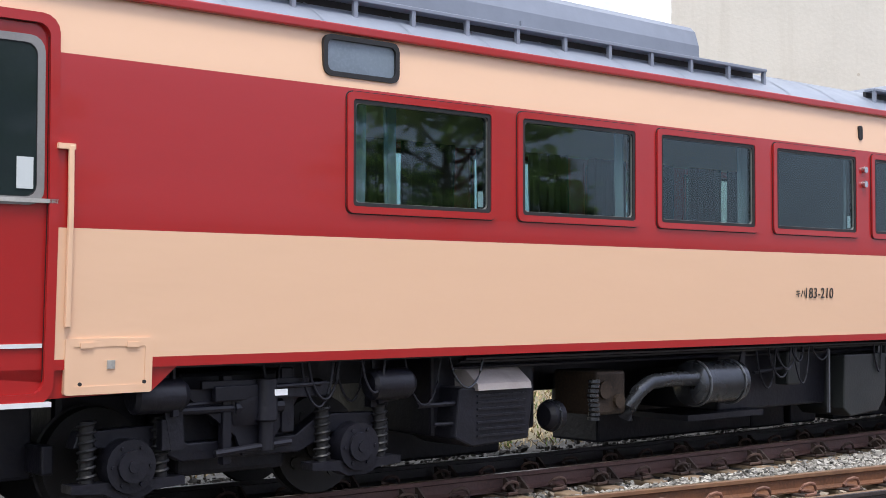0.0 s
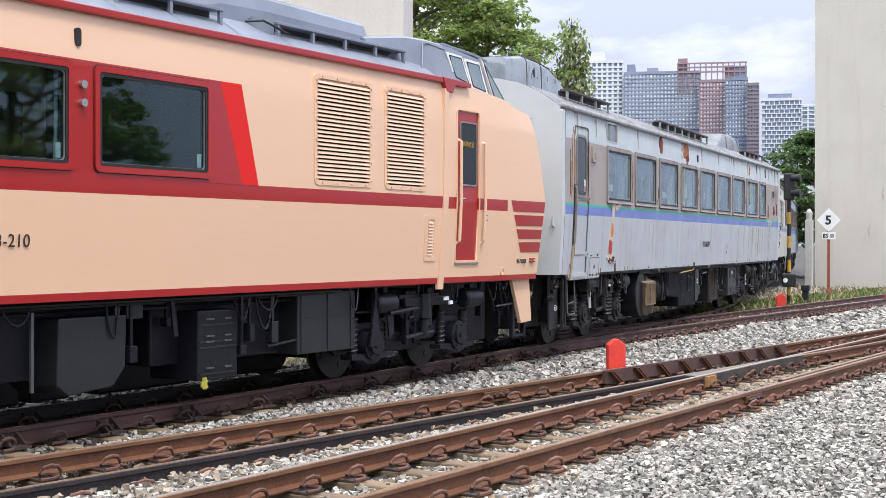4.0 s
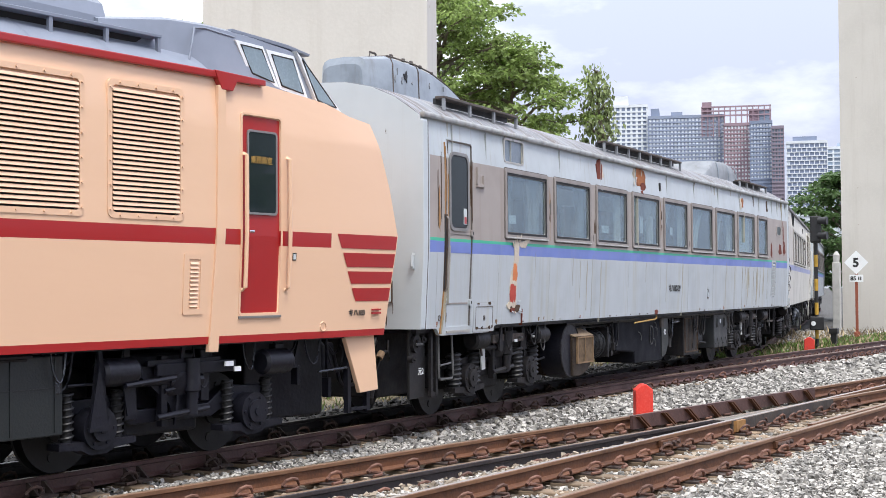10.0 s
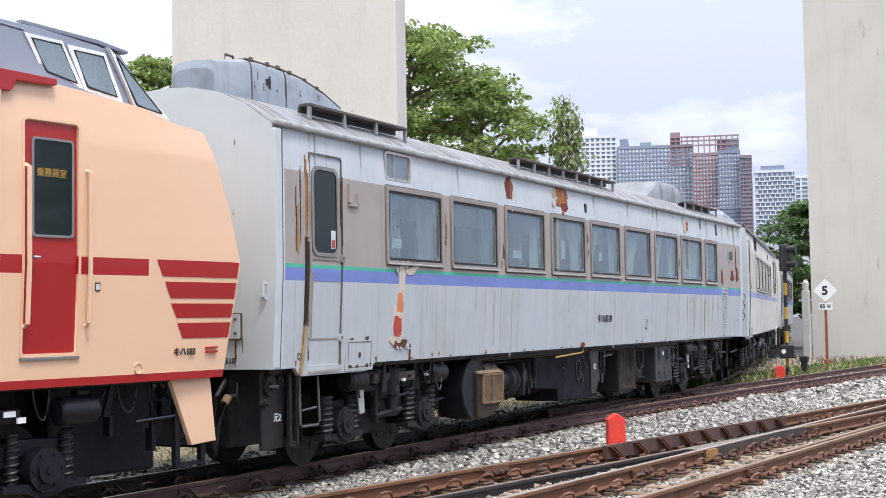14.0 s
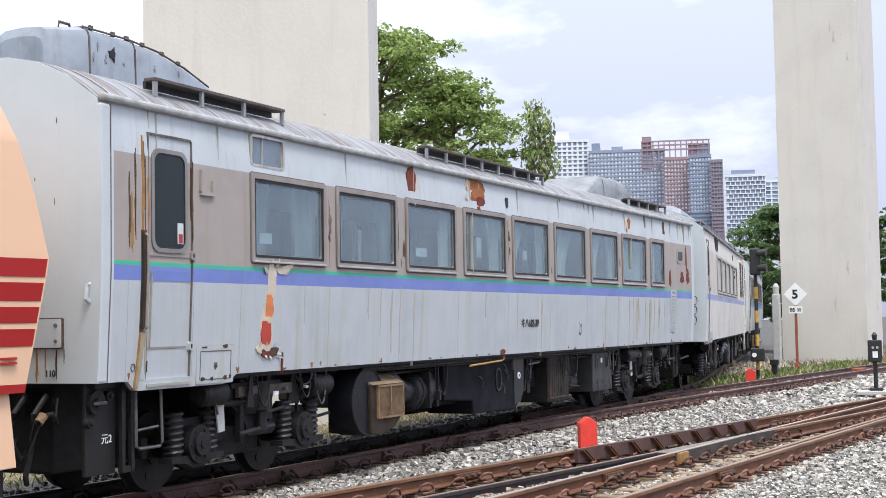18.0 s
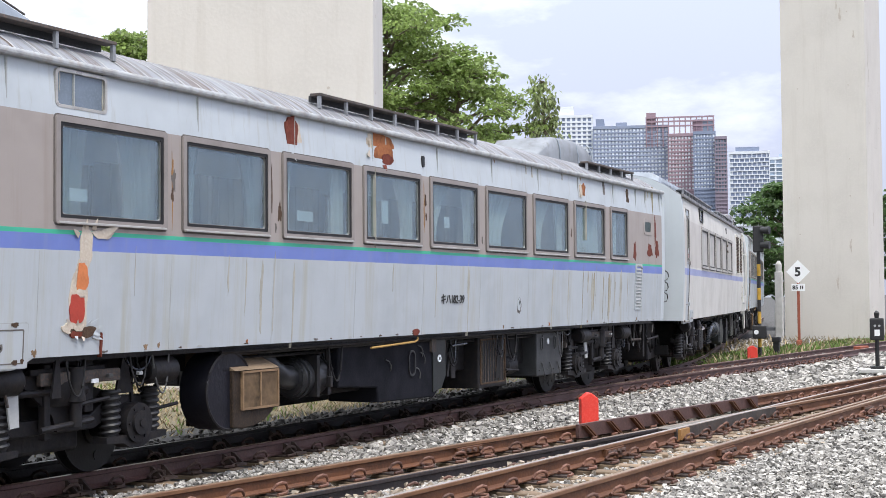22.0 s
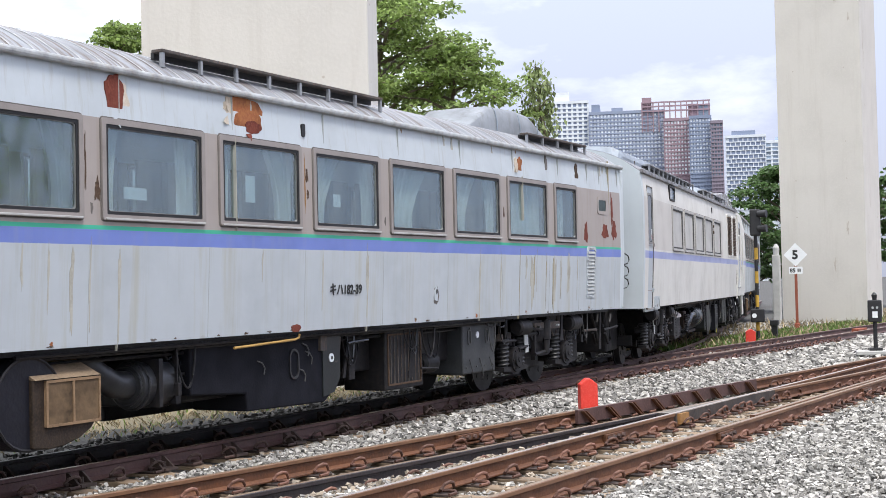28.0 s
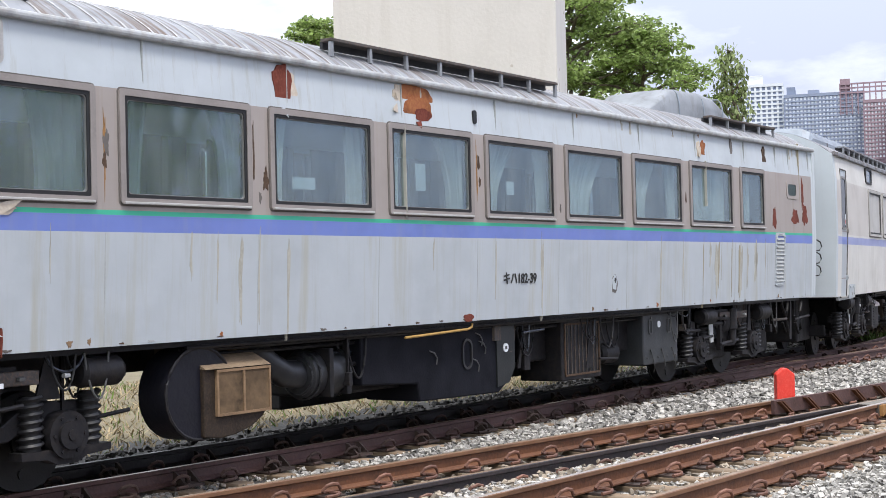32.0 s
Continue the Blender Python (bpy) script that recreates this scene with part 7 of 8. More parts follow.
# ---------------------------------------------------------------- loose stones
def scatter_stones(name, n, place, size, material, seed, label):
    """Angular stones: squashed, skewed cubes, all in one mesh."""
    r = np.random.default_rng(seed)
    c = place(r, n)
    n = len(c)
    base = np.array([(x, y, z) for x in (-1, 1) for y in (-1, 1) for z in (-1, 1)], float)
    v = base[None] * r.uniform(0.45, 1.0, (n, 1, 3)) + r.uniform(-0.35, 0.35, (n, 8, 3))
    a, b = r.uniform(0, 6.28, n), r.uniform(-0.9, 0.9, n)
    ca, sa, cb, sb = np.cos(a)[:, None], np.sin(a)[:, None], np.cos(b)[:, None], np.sin(b)[:, None]
    x, y, z = v[..., 0], v[..., 1], v[..., 2]
    x, z = x * cb + z * sb, -x * sb + z * cb
    x, y = x * ca - y * sa, x * sa + y * ca
    s = (r.uniform(0.55, 1.25, n) * size(c))[:, None]
    v = np.stack([x * s, y * s, z * s * 0.8], -1) + c[:, None, :]
    quads = np.array([(0, 1, 3, 2), (4, 6, 7, 5), (0, 4, 5, 1), (2, 3, 7, 6), (0, 2, 6, 4), (1, 5, 7, 3)])
    f = (quads[None] + 8 * np.arange(n)[:, None, None]).reshape(-1)
    me = bpy.data.meshes.new(name)
    me.vertices.add(8 * n)
    me.vertices.foreach_set("co", v.astype(np.float32).ravel())
    me.loops.add(24 * n)
    me.loops.foreach_set("vertex_index", f.astype(np.int32))
    me.polygons.add(6 * n)
    me.polygons.foreach_set("loop_start", np.arange(0, 24 * n, 4, dtype=np.int32))
    me.update(calc_edges=True)
    me.shade_flat()
    me.materials.append(material)
    return tagged(new(name, me), label, "gravel", "", "stuff")


def clear_of_rails(x, y):
    """Which points lie off the rails and under the sleepers' tops."""
    ok = np.ones(len(x), bool)
    lines_y = [np.interp(x, _px, _py) - 0.535, np.interp(x, _px, _py) + 0.535, near_bv(x), near_bv(x) - 1.15, near_dv(x), near_dv(x) - 1.165, siding_v(x) - 0.535]
    for q in lines_y:
        ok &= np.abs(y - q) > 0.10
    return ok


def near_bv(x):
    return 7.66 - 0.178 * (x - 10)


def near_dv(x):
    return 5.66 - 0.097 * (x - 10)


def siding_v(x):
    return np.where(x < 27, 9.5 - 0.105 * np.clip(x - 17, 0, None) ** 2 / 20, 9.5 - 0.105 * (5 + x - 27))


def sector(d0, d1, a0, a1, dens):
    def place(r, n):
        d = np.sqrt(r.uniform(d0 ** 2, d1 ** 2, n))
        a = np.radians(r.uniform(a0, a1, n))
        x, y = d * np.cos(a), d * np.sin(a)
        t = np.interp(x, _px, _py)
        k = clear_of_rails(x, y) & (y < t - 0.62)
        x, y = x[k], y[k]
        # low between the rails of a track, heaped outside and towards the near side
        between = (np.abs(y - (near_bv(x) - 0.575)) < 0.6) | (np.abs(y - (near_dv(x) - 0.58)) < 0.6) | (np.abs(y - np.interp(x, _px, _py)) < 0.6)
        bank = np.clip((near_dv(x) - 1.165 - y - 0.3) / 2.0, 0, 1) * 0.05
        rail_d = np.min([np.abs(y - q) for q in (near_bv(x), near_bv(x) - 1.15, near_dv(x), near_dv(x) - 1.165, siding_v(x) - 0.535, np.interp(x, _px, _py) - 0.535)], axis=0)
        z = np.where(between, -0.245, -0.215) - 0.03 * np.clip(1 - (rail_d - 0.1) / 0.25, 0, 1) + bank + r.uniform(-0.055, 0.032, len(x))
        # heaped high in the narrow wedge between the converging rails
        wedge = (y < near_bv(x) - 1.15 - 0.08) & (y > near_dv(x) + 0.08) & (x < 17)
        z = np.where(wedge, -0.125 + 0.5 * (z + 0.24), z)
        return np.stack([x, y, z], -1)
    return place


scatter_stones("gravel", 96000, sector(8.5, 17, 3, 62, 1), lambda c: np.full(len(c), 0.0255), M["stone"], 11, "grey crushed-stone ballast between the tracks")
scatter_stones("gravel", 64000, sector(16.8, 31, 2, 46, 1), lambda c: np.full(len(c), 0.038), M["stone"], 12, "grey crushed-stone ballast between the tracks")
scatter_stones("gravel", 21000, sector(30.8, 62, 1, 18, 1), lambda c: np.full(len(c), 0.075), M["stone"], 13, "grey crushed-stone ballast further along")


def under_train(r, n):
    s = r.uniform(2, 46, n)
    x = np.interp(s, _s, _px)
    y = np.interp(s, _s, _py) + r.uniform(-0.62, 2.3, n)
    k = clear_of_rails(x, y)
    return np.stack([x[k], y[k], np.full(k.sum(), -0.215) + r.uniform(-0.04, 0.02, k.sum())], -1)


scatter_stones("gravel", 10000, under_train, lambda c: np.full(len(c), 0.036), M["oily"], 15, "oil-stained ballast under the train, darkened for its shade")


def stained(r, n):
    x = r.uniform(6, 40, n)
    which = r.integers(0, 6, n)
    t = np.interp(x, _px, _py) - 0.535
    gap = near_bv(x) - 1.15 - near_dv(x)
    y = np.choose(which, [near_bv(x) - 0.575 + r.normal(0, 0.25, n), near_dv(x) - 0.58 + r.normal(0, 0.25, n), near_dv(x) - 1.165 - np.abs(r.normal(0, 0.22, n)), near_bv(x) + np.abs(r.normal(0, 0.14, n)), t - np.abs(r.normal(0, 0.16, n)), near_dv(x) + gap * r.uniform(0, 1, n)])
    z = np.where((which == 5), -0.105, -0.228) + r.uniform(-0.03, 0.025, n)
    k = clear_of_rails(x, y) & ((which < 5) | (gap > 0.2) & (x < 17))
    return np.stack([x[k], y[k], z[k]], -1)


scatter_stones("gravel", 27000, stained, lambda c: np.full(len(c), 0.031), M["stone_brown"], 14, "rust-stained ballast stones along the rails")


# ---------------------------------------------------------------- grass and straw beyond the tracks
def blades(name, n, place, h, material, seed, label, lean=0.5, width=0.012):
    r = np.random.default_rng(seed)
    c = place(r, n)
    n = len(c)
    a = r.uniform(0, 6.28, n)
    hh = r.uniform(0.4, 1.2, n) * h
    d = np.stack([np.cos(a), np.sin(a), np.zeros(n)], -1)
    bend = r.uniform(-lean, lean, (n, 3)) * hh[:, None]
    bend[:, 2] = hh
    w = width * r.uniform(0.6, 1.5, n)[:, None]
    v = np.stack([c - d * w, c + d * w, c + bend * 0.55 + d * w * 0.8, c + bend * 0.55 - d * w * 0.8, c + bend], 1)
    me = bpy.data.meshes.new(name)
    b = 5 * np.arange(n)
    faces = [(i, i + 1, i + 2, i + 3) for i in b.tolist()] + [(i + 3, i + 2, i + 4) for i in b.tolist()]
    me.from_pydata(v.reshape(-1, 3).tolist(), [], faces)
    me.materials.append(material)
    return tagged(new(name, me), label, "grass", "", "stuff")


def box_place(x0, x1, y0, y1):
    def place(r, n):
        x, y = r.uniform(x0, x1, n), r.uniform(y0, y1, n)
        k = y > np.interp(x, _px, _py) + 2.45
        return np.stack([x[k], y[k], height(x[k], y[k])], -1)
    return place


def verge(r, n):
    x = r.uniform(36, 80, n)
    y = siding_v(x) + 0.9 + r.uniform(0, 1, n) ** 1.5 * 6
    return np.stack([x, y, height(x, y)], -1)


def verge_near(r, n):
    x = r.uniform(36, 78, n)
    y = siding_v(x) + 0.8 + r.uniform(0, 1.0, n) * 2.6
    return np.stack([x, y, height(x, y)], -1)


blades("grass", 22000, verge_near, 0.20, M["grass"], 21, "green grass on the verge beside the pillar", 0.6, 0.03)
blades("grass", 3500, verge, 0.32, M["straw"], 22, "dry straw-coloured grass by the pillar", 0.9, 0.025)
blades("grass", 26000, box_place(0, 34, 10.8, 18), 0.10, M["straw"], 23, "dry flattened grass behind the train", 1.4, 0.011)
blades("grass", 3500, box_place(0, 34, 11.2, 18), 0.14, M["grass"], 24, "sparse green weeds behind the train", 0.8, 0.011)
# bed runs past the far rail to carry the train's painted shade
bed = sheet("ballast_bed", ease(-20, 60, 81), ease(-0.72, 2.45, 7), lambda X, Y: np.full(np.shape(X), -0.235), M["oily"], "structure", "oil-stained track bed under the train, darkened for its shade")
_me = bed.data
for _v in _me.vertices:
    _v.co.y += float(np.interp(_v.co.x, _px, _py))
soil = sheet("ground_soil", ease(-20, 80, 101), ease(10.9, 40, 30), lambda X, Y: height(X, Y) + 0.012 - 0.25 * np.clip(np.interp(X, _px, _py) + 2.5 - Y, 0, 1), M["soil"], "structure", "dry soil with dead grass behind the train")


# ---------------------------------------------------------------- pillars
def pillar(x, y, wx, wy, turn_deg, h, lift):
    p = thing("viaduct_pillar", "tall plain beige concrete viaduct pillar with faint formwork lines", "pillar", "viaduct pillars", "", pose(x, y, -0.3, 0, 0, turn_deg))
    z, k = 0.0, 0
    while z < h:
        z1 = min(z + lift, h)
        part("pillar_lift", bm_box(-wx / 2, wx / 2, -wy / 2, wy / 2, z, z1 - 0.004, 0.006), M["concrete"], p)
        part("lift_joint", bm_box(-wx / 2 + 0.004, wx / 2 - 0.004, -wy / 2 + 0.004, wy / 2 - 0.004, z1 - 0.02, z1 + 0.01), M["concrete"], p)
        z, k = z1, k + 1
    hole = mesh_of("tie_hole", bm_tube([(-0.004, 0, 0), (0.02, 0, 0)], 0.03, 8), M["tie_hole"])
    r = random.Random(int(x))
    for zz in np.arange(1.5, h, 1.55):
        for k in (-0.3, 0.3):
            if r.random() < 0.25:
                share("tie_hole", hole, p, pose(-wx / 2, wy * k, zz))
            if r.random() < 0.75:
                share("tie_hole", hole, p, pose(wx * k, -wy / 2, zz, 0, 0, 90))
    for k in range(9):
        w, hh = r.uniform(0.03, 0.10), r.uniform(0.15, 0.8)
        bm = bm_prism(blob(0, 0, w, hh, 500 + k, 26, 0.5), "y", -0.003, 0.01)
        zz = r.uniform(2.5, min(h, 16))
        part("stain", bm, M["tie_hole"], p).matrix_basis = pose(r.uniform(-0.42, 0.42) * wx, -wy / 2, zz) if k % 2 else pose(-wx / 2, r.uniform(-0.42, 0.42) * wy, zz, 0, 0, -90)
    return p


pillar(23.9, 15.25, 3.6, 4.42, 25.0, 26, 26)
pillar(60.2, 9.85, 3.66, 3.5, -2.0, 34, 8.3)


# ---------------------------------------------------------------- trees
def leaf_mesh(name, pts, size, seed, material, flat=0.45, lean=0.0):
    r = np.random.default_rng(seed)
    n = len(pts)
    t = r.normal(0, 1, (n, 3))
    t[:, 2] = t[:, 2] * flat - lean
    t /= np.linalg.norm(t, axis=1)[:, None]
    up = r.normal(0, 0.55, (n, 3)) + np.array([0, 0, 1.0])
    s = np.cross(t, up)
    s /= np.linalg.norm(s, axis=1)[:, None]
    L = (size * r.uniform(0.6, 1.3, n))[:, None]
    W = L * 0.36
    drop = np.array([0, 0, -0.25]) * L
    v = np.stack([pts, pts + t * L * 0.5 + s * W, pts + t * L + drop, pts + t * L * 0.5 - s * W], 1)
    me = bpy.data.meshes.new(name)
    b = 4 * np.arange(n)
    me.from_pydata(v.reshape(-1, 3).tolist(), [], [(i, i + 1, i + 2, i + 3) for i in b.tolist()])
    me.materials.append(material)
    return me


def tree(x, y, h, spread, seed, label, leaves, size, low=0.35, material=None, layered=True, narrow=False):
    r = random.Random(seed)
    nr = np.random.default_rng(seed)
    t = thing("tree", label, "tree", "", "", pose(x, y, float(height(np.array([x]), np.array([y]))[0]) - 0.05))
    top = h * 0.86
    trunk = [(0, 0, 0), (r.uniform(-0.2, 0.2), r.uniform(-0.2, 0.2), h * 0.3), (r.uniform(-0.4, 0.4), r.uniform(-0.4, 0.4), h * 0.6), (r.uniform(-0.4, 0.4), r.uniform(-0.4, 0.4), top)]
    bm = bm_tube(trunk, [h * 0.026, h * 0.020, h * 0.012, h * 0.004], 10)
    clumps = []
    n_l = 34 if not narrow else 26
    for k in range(n_l):
        f = low + (0.97 - low) * (k + r.random()) / n_l
        p0 = Vector(trunk[1]).lerp(Vector(trunk[3]), max(0, (f * h - h * 0.3) / (top - h * 0.3)))
        a = k * 2.4 + r.uniform(-0.4, 0.4)
        prof = (math.sin(math.pi * min(1, (f - low) / (1 - low) * 0.85 + 0.22)) ** 0.7)
        if narrow:
            prof = 1.2 - 1.05 * (f - low) / (1 - low)
        reach = spread * prof * r.uniform(0.65, 1.1)
        p1 = p0 + Vector((math.cos(a) * reach * 0.5, math.sin(a) * reach * 0.5, reach * 0.25))
        p2 = p0 + Vector((math.cos(a) * reach, math.sin(a) * reach, reach * (0.30 if not narrow else 0.8)))
        bm_tube([p0, p1, p2], [h * 0.007, h * 0.0045, h * 0.0015], 6, bm)
        for q in (0.45, 0.72, 0.9, 1.0):
            c = p0.lerp(p1, q * 2) if q < 0.5 else p1.lerp(p2, (q - 0.5) * 2)
            for _ in range(2 if q > 0.5 else 1):
                e = c + Vector((r.uniform(-1, 1), r.uniform(-1, 1), r.uniform(-0.1, 0.22) if layered else r.uniform(-0.3, 0.6))) * spread * 0.24
                clumps.append(e)
                bm_tube([c, c.lerp(e, 0.5) + Vector((0, 0, 0.03 * h * 0.2)), e], [h * 0.0022, h * 0.0015, h * 0.0007], 5, bm)
    part("trunk", bm, M["bark"], t, "", True)
    cl = np.array([tuple(c) for c in clumps])
    idx = nr.integers(0, len(cl), leaves)
    rad = spread * (0.15 if not narrow else 0.13)
    if layered:
        # leaves sit on the upper shells of uneven clumps
        d = nr.normal(0, 1, (leaves, 3))
        d[:, 2] = np.abs(d[:, 2]) - 0.35
        d /= np.linalg.norm(d, axis=1)[:, None]
        k = nr.uniform(0.6, 1.35, len(cl))[idx]
        off = d * (nr.uniform(0.45, 1.0, leaves) ** 0.4 * k * rad)[:, None] * np.array([1, 1, 0.62])
    else:
        off = nr.normal(0, 1, (leaves, 3)) * np.array([rad, rad, rad * 1.5])
    me = leaf_mesh("crown", cl[idx] + off, size, seed, material or M["leaf"], 0.45 if layered else 0.8, 2.2 if narrow else 0.0)
    ob = new("crown", me)
    ob.parent = t
    return t


def polar(yaw, d):
    return d * math.cos(radians(yaw)), d * math.sin(radians(yaw))


for yaw, d, h, spread, seed, label, leaves, size, low, mm, layered, narrow in (
        (27.9, 52, 13.2, 4.4, 31, "broad green tree with layered foliage beside the pillar", 25000, 0.19, 0.35, "leaf", True, False),
        (24.5, 50, 11.0, 3.1, 32, "leafy green tree behind the train", 12500, 0.19, 0.3, "leaf", True, False),
        (22.9, 49, 6.3, 1.9, 38, "bushy green tree behind the train", 9000, 0.18, 0.2, "leaf", True, False),
        (20.85, 50, 10.1, 0.95, 33, "slender pale green tree with drooping leaves", 2300, 0.17, 0.3, "leaf_pale", False, True),
        (38.9, 48, 11.4, 2.4, 34, "small green tree behind the pillar", 12000, 0.18, 0.35, "leaf", True, False),
        (11.0, 80, 8.6, 3.0, 35, "dark green tree standing behind the pillar", 6500, 0.32, 0.2, "leaf_dark", True, False),
        (6.4, 92, 9.0, 3.2, 36, "dark green tree standing behind the pillar", 7000, 0.34, 0.2, "leaf_dark", True, False),
        (12.5, 84, 5.6, 3.2, 39, "dark green shrub behind the last carriage", 5000, 0.3, 0.05, "leaf_dark", True, False),
        (13.7, 96, 6.0, 3.4, 40, "dark green shrub behind the last carriage", 5000, 0.3, 0.05, "leaf_dark", True, False),
        (18.2, 62, 7.4, 1.2, 37, "slim light green treetop behind the carriages", 2600, 0.24, 0.3, "leaf_pale", True, False),
        (-62, 30, 11, 5.0, 41, "broad green tree mirrored in the carriage windows", 7000, 0.42, 0.2, "leaf", True, False),
        (-95, 34, 12, 5.5, 42, "broad green tree mirrored in the carriage windows", 7000, 0.42, 0.2, "leaf", True, False),
        (-35, 40, 12, 5.5, 43, "broad green tree mirrored in the carriage windows", 7000, 0.42, 0.2, "leaf", True, False),
        (-128, 32, 11, 5.0, 44, "broad green tree mirrored in the carriage windows", 7000, 0.42, 0.2, "leaf", True, False)):
    tx, ty = polar(yaw, d)
    tree(tx, ty, h, spread, seed, label, leaves, size, low, M[mm], layered, narrow)


# ---------------------------------------------------------------- far buildings
def tower(yaw0, yaw1, dist, h, label, facade, cols, rows, win, side_mat=None, depth=22, gap=0.28, bays=0, roof_bits=(), lattice=False):
    """A high block whose front spans two headings, with its windows set in rows."""
    (xa, ya), (xb, yb) = polar(yaw0, dist), polar(yaw1, dist)
    w = math.hypot(xb - xa, yb - ya)
    ang = math.degrees(math.atan2(yb - ya, xb - xa))
    t = thing("apartment_building", label, "building", "far towers", "", pose(xa, ya, -0.3, 0, 0, ang))
    wall = part("wall", bm_box(0, w, 0, depth, 0, h), side_mat or facade, t)
    floor_h, col_w = h / rows, w / cols
    band = mesh_of("floor_band", bm_box(-0.1, w + 0.1, -0.9, 0, -floor_h * gap * 0.5, floor_h * gap * 0.5), facade)
    for j in range(rows):
        share("floor_band", band, wall, pose(0, 0, j * floor_h))
    pier = mesh_of("pier", bm_box(-col_w * gap * 0.5, col_w * gap * 0.5, -0.7, 0, 0, floor_h if lattice else h), facade)
    for i in range(cols + 1):
        for j in range(rows - bays, rows) if lattice else (0,):
            share("pier", pier, wall, pose((i + (0.5 if lattice and j % 2 and i < cols else 0)) * col_w, 0, j * floor_h))
    pane = mesh_of("window", bm_box(col_w * 0.1, col_w * 0.9, -0.25, -0.05, floor_h * 0.1, floor_h * 0.9), win)
    for j in range(rows - bays, rows):
        for i in range(cols):
            share("window", pane, wall, pose((i + (0.5 if lattice and j % 2 and i < cols - 1 else 0)) * col_w, 0, j * floor_h))
    part("parapet", bm_box(-0.4, w + 0.4, -1.0, depth, h, h + 2.2), facade, t)
    for a, b, hh, mm in roof_bits:
        part("roof_block", bm_box(a * w, b * w, 2, depth - 4, h + 1.6, h + hh), mm, t)
    return t


D = 1000


def rise(elev, d):
    return d * math.tan(radians(elev)) + 2.0


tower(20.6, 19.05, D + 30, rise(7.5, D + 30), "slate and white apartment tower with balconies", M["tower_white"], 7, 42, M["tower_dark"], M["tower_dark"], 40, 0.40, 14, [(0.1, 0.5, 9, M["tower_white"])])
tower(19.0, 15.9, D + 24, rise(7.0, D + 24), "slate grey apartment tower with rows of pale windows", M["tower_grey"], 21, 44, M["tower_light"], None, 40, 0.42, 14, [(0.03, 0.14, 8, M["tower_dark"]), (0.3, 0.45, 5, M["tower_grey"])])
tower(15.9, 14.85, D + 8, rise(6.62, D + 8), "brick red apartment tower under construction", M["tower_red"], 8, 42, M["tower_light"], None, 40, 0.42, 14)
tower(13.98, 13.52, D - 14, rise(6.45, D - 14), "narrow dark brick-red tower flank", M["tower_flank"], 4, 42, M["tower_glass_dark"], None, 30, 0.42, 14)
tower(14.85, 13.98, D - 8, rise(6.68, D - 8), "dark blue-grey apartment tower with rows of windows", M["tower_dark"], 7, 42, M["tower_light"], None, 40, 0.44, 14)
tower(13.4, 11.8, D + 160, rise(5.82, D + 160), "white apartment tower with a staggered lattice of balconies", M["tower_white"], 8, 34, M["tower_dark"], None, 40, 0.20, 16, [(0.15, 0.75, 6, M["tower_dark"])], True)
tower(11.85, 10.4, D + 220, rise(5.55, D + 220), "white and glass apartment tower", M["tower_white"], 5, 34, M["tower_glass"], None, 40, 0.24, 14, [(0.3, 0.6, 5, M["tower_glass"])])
frame_top = thing("roof_frame", "open red steel frame on the tower under construction", "steel frame")
fx, fy = polar(16.8, D + 22)
frame_top.matrix_basis = pose(fx, fy, rise(6.72, D + 8), 0, 0, -74.5)
for k in range(13):
    part("column", bm_box(k * 4.1 - 0.45, k * 4.1 + 0.45, 0, 0.9, -8, 14), M["tower_red"], frame_top)
for z in (7, 10.5, 13.5):
    part("beam", bm_box(-0.5, 50, -0.1, 1.0, z, z + 1.1), M["tower_red"], frame_top)
part("lift_core", bm_box(0, 7, 1.2, 9, -8, 18), M["tower_red"], frame_top)
part("lift_core", bm_box(34.0, 41, 1.2, 9, -8, 12), M["tower_red"], frame_top)
part("glass_block", bm_box(41.2, 50, 1.0, 9, -8, 11), M["tower_glass"], frame_top)


# ---------------------------------------------------------------- signs, signals, markers
def speed_sign(x, y):
    s = thing("speed_sign", "white diamond speed sign reading 5 on a rust-red post", "sign", "", "", pose(x, y, -0.2, 0, 0, 12 - 90))
    part("post", bm_box(-0.05, 0.05, -0.03, 0.03, 0, 2.5, 0.006), M["rust_post"], s)
    part("post_foot", bm_box(-0.10, 0.10, -0.09, 0.09, 0, 0.28, 0.02), M["rust_post"], s)
    d = part("diamond_board", bm_prism([(0, 2.35), (0.42, 2.78), (0, 3.21), (-0.42, 2.78)], "y", -0.05, -0.03), M["white_paint"], s)
    add_text("number", "5", 0.44, pose(-0.125, -0.054, 2.63, 90, 0, 0), d, M["ink"], "", 1.0, 0.016)
    p = part("lower_plate", bm_box(-0.24, 0.24, -0.05, -0.03, 2.08, 2.34), M["white_paint"], s)
    add_text("number", "85", 0.20, pose(-0.21, -0.054, 2.14, 90, 0, 0), p, M["ink"], "", 1.0, 0.007)
    part("small_mark", bm_box(0.06, 0.10, -0.054, -0.05, 2.14, 2.27), M["ink"], p)
    part("small_mark", bm_box(0.13, 0.17, -0.054, -0.05, 2.14, 2.27), M["ink"], p)
    return s


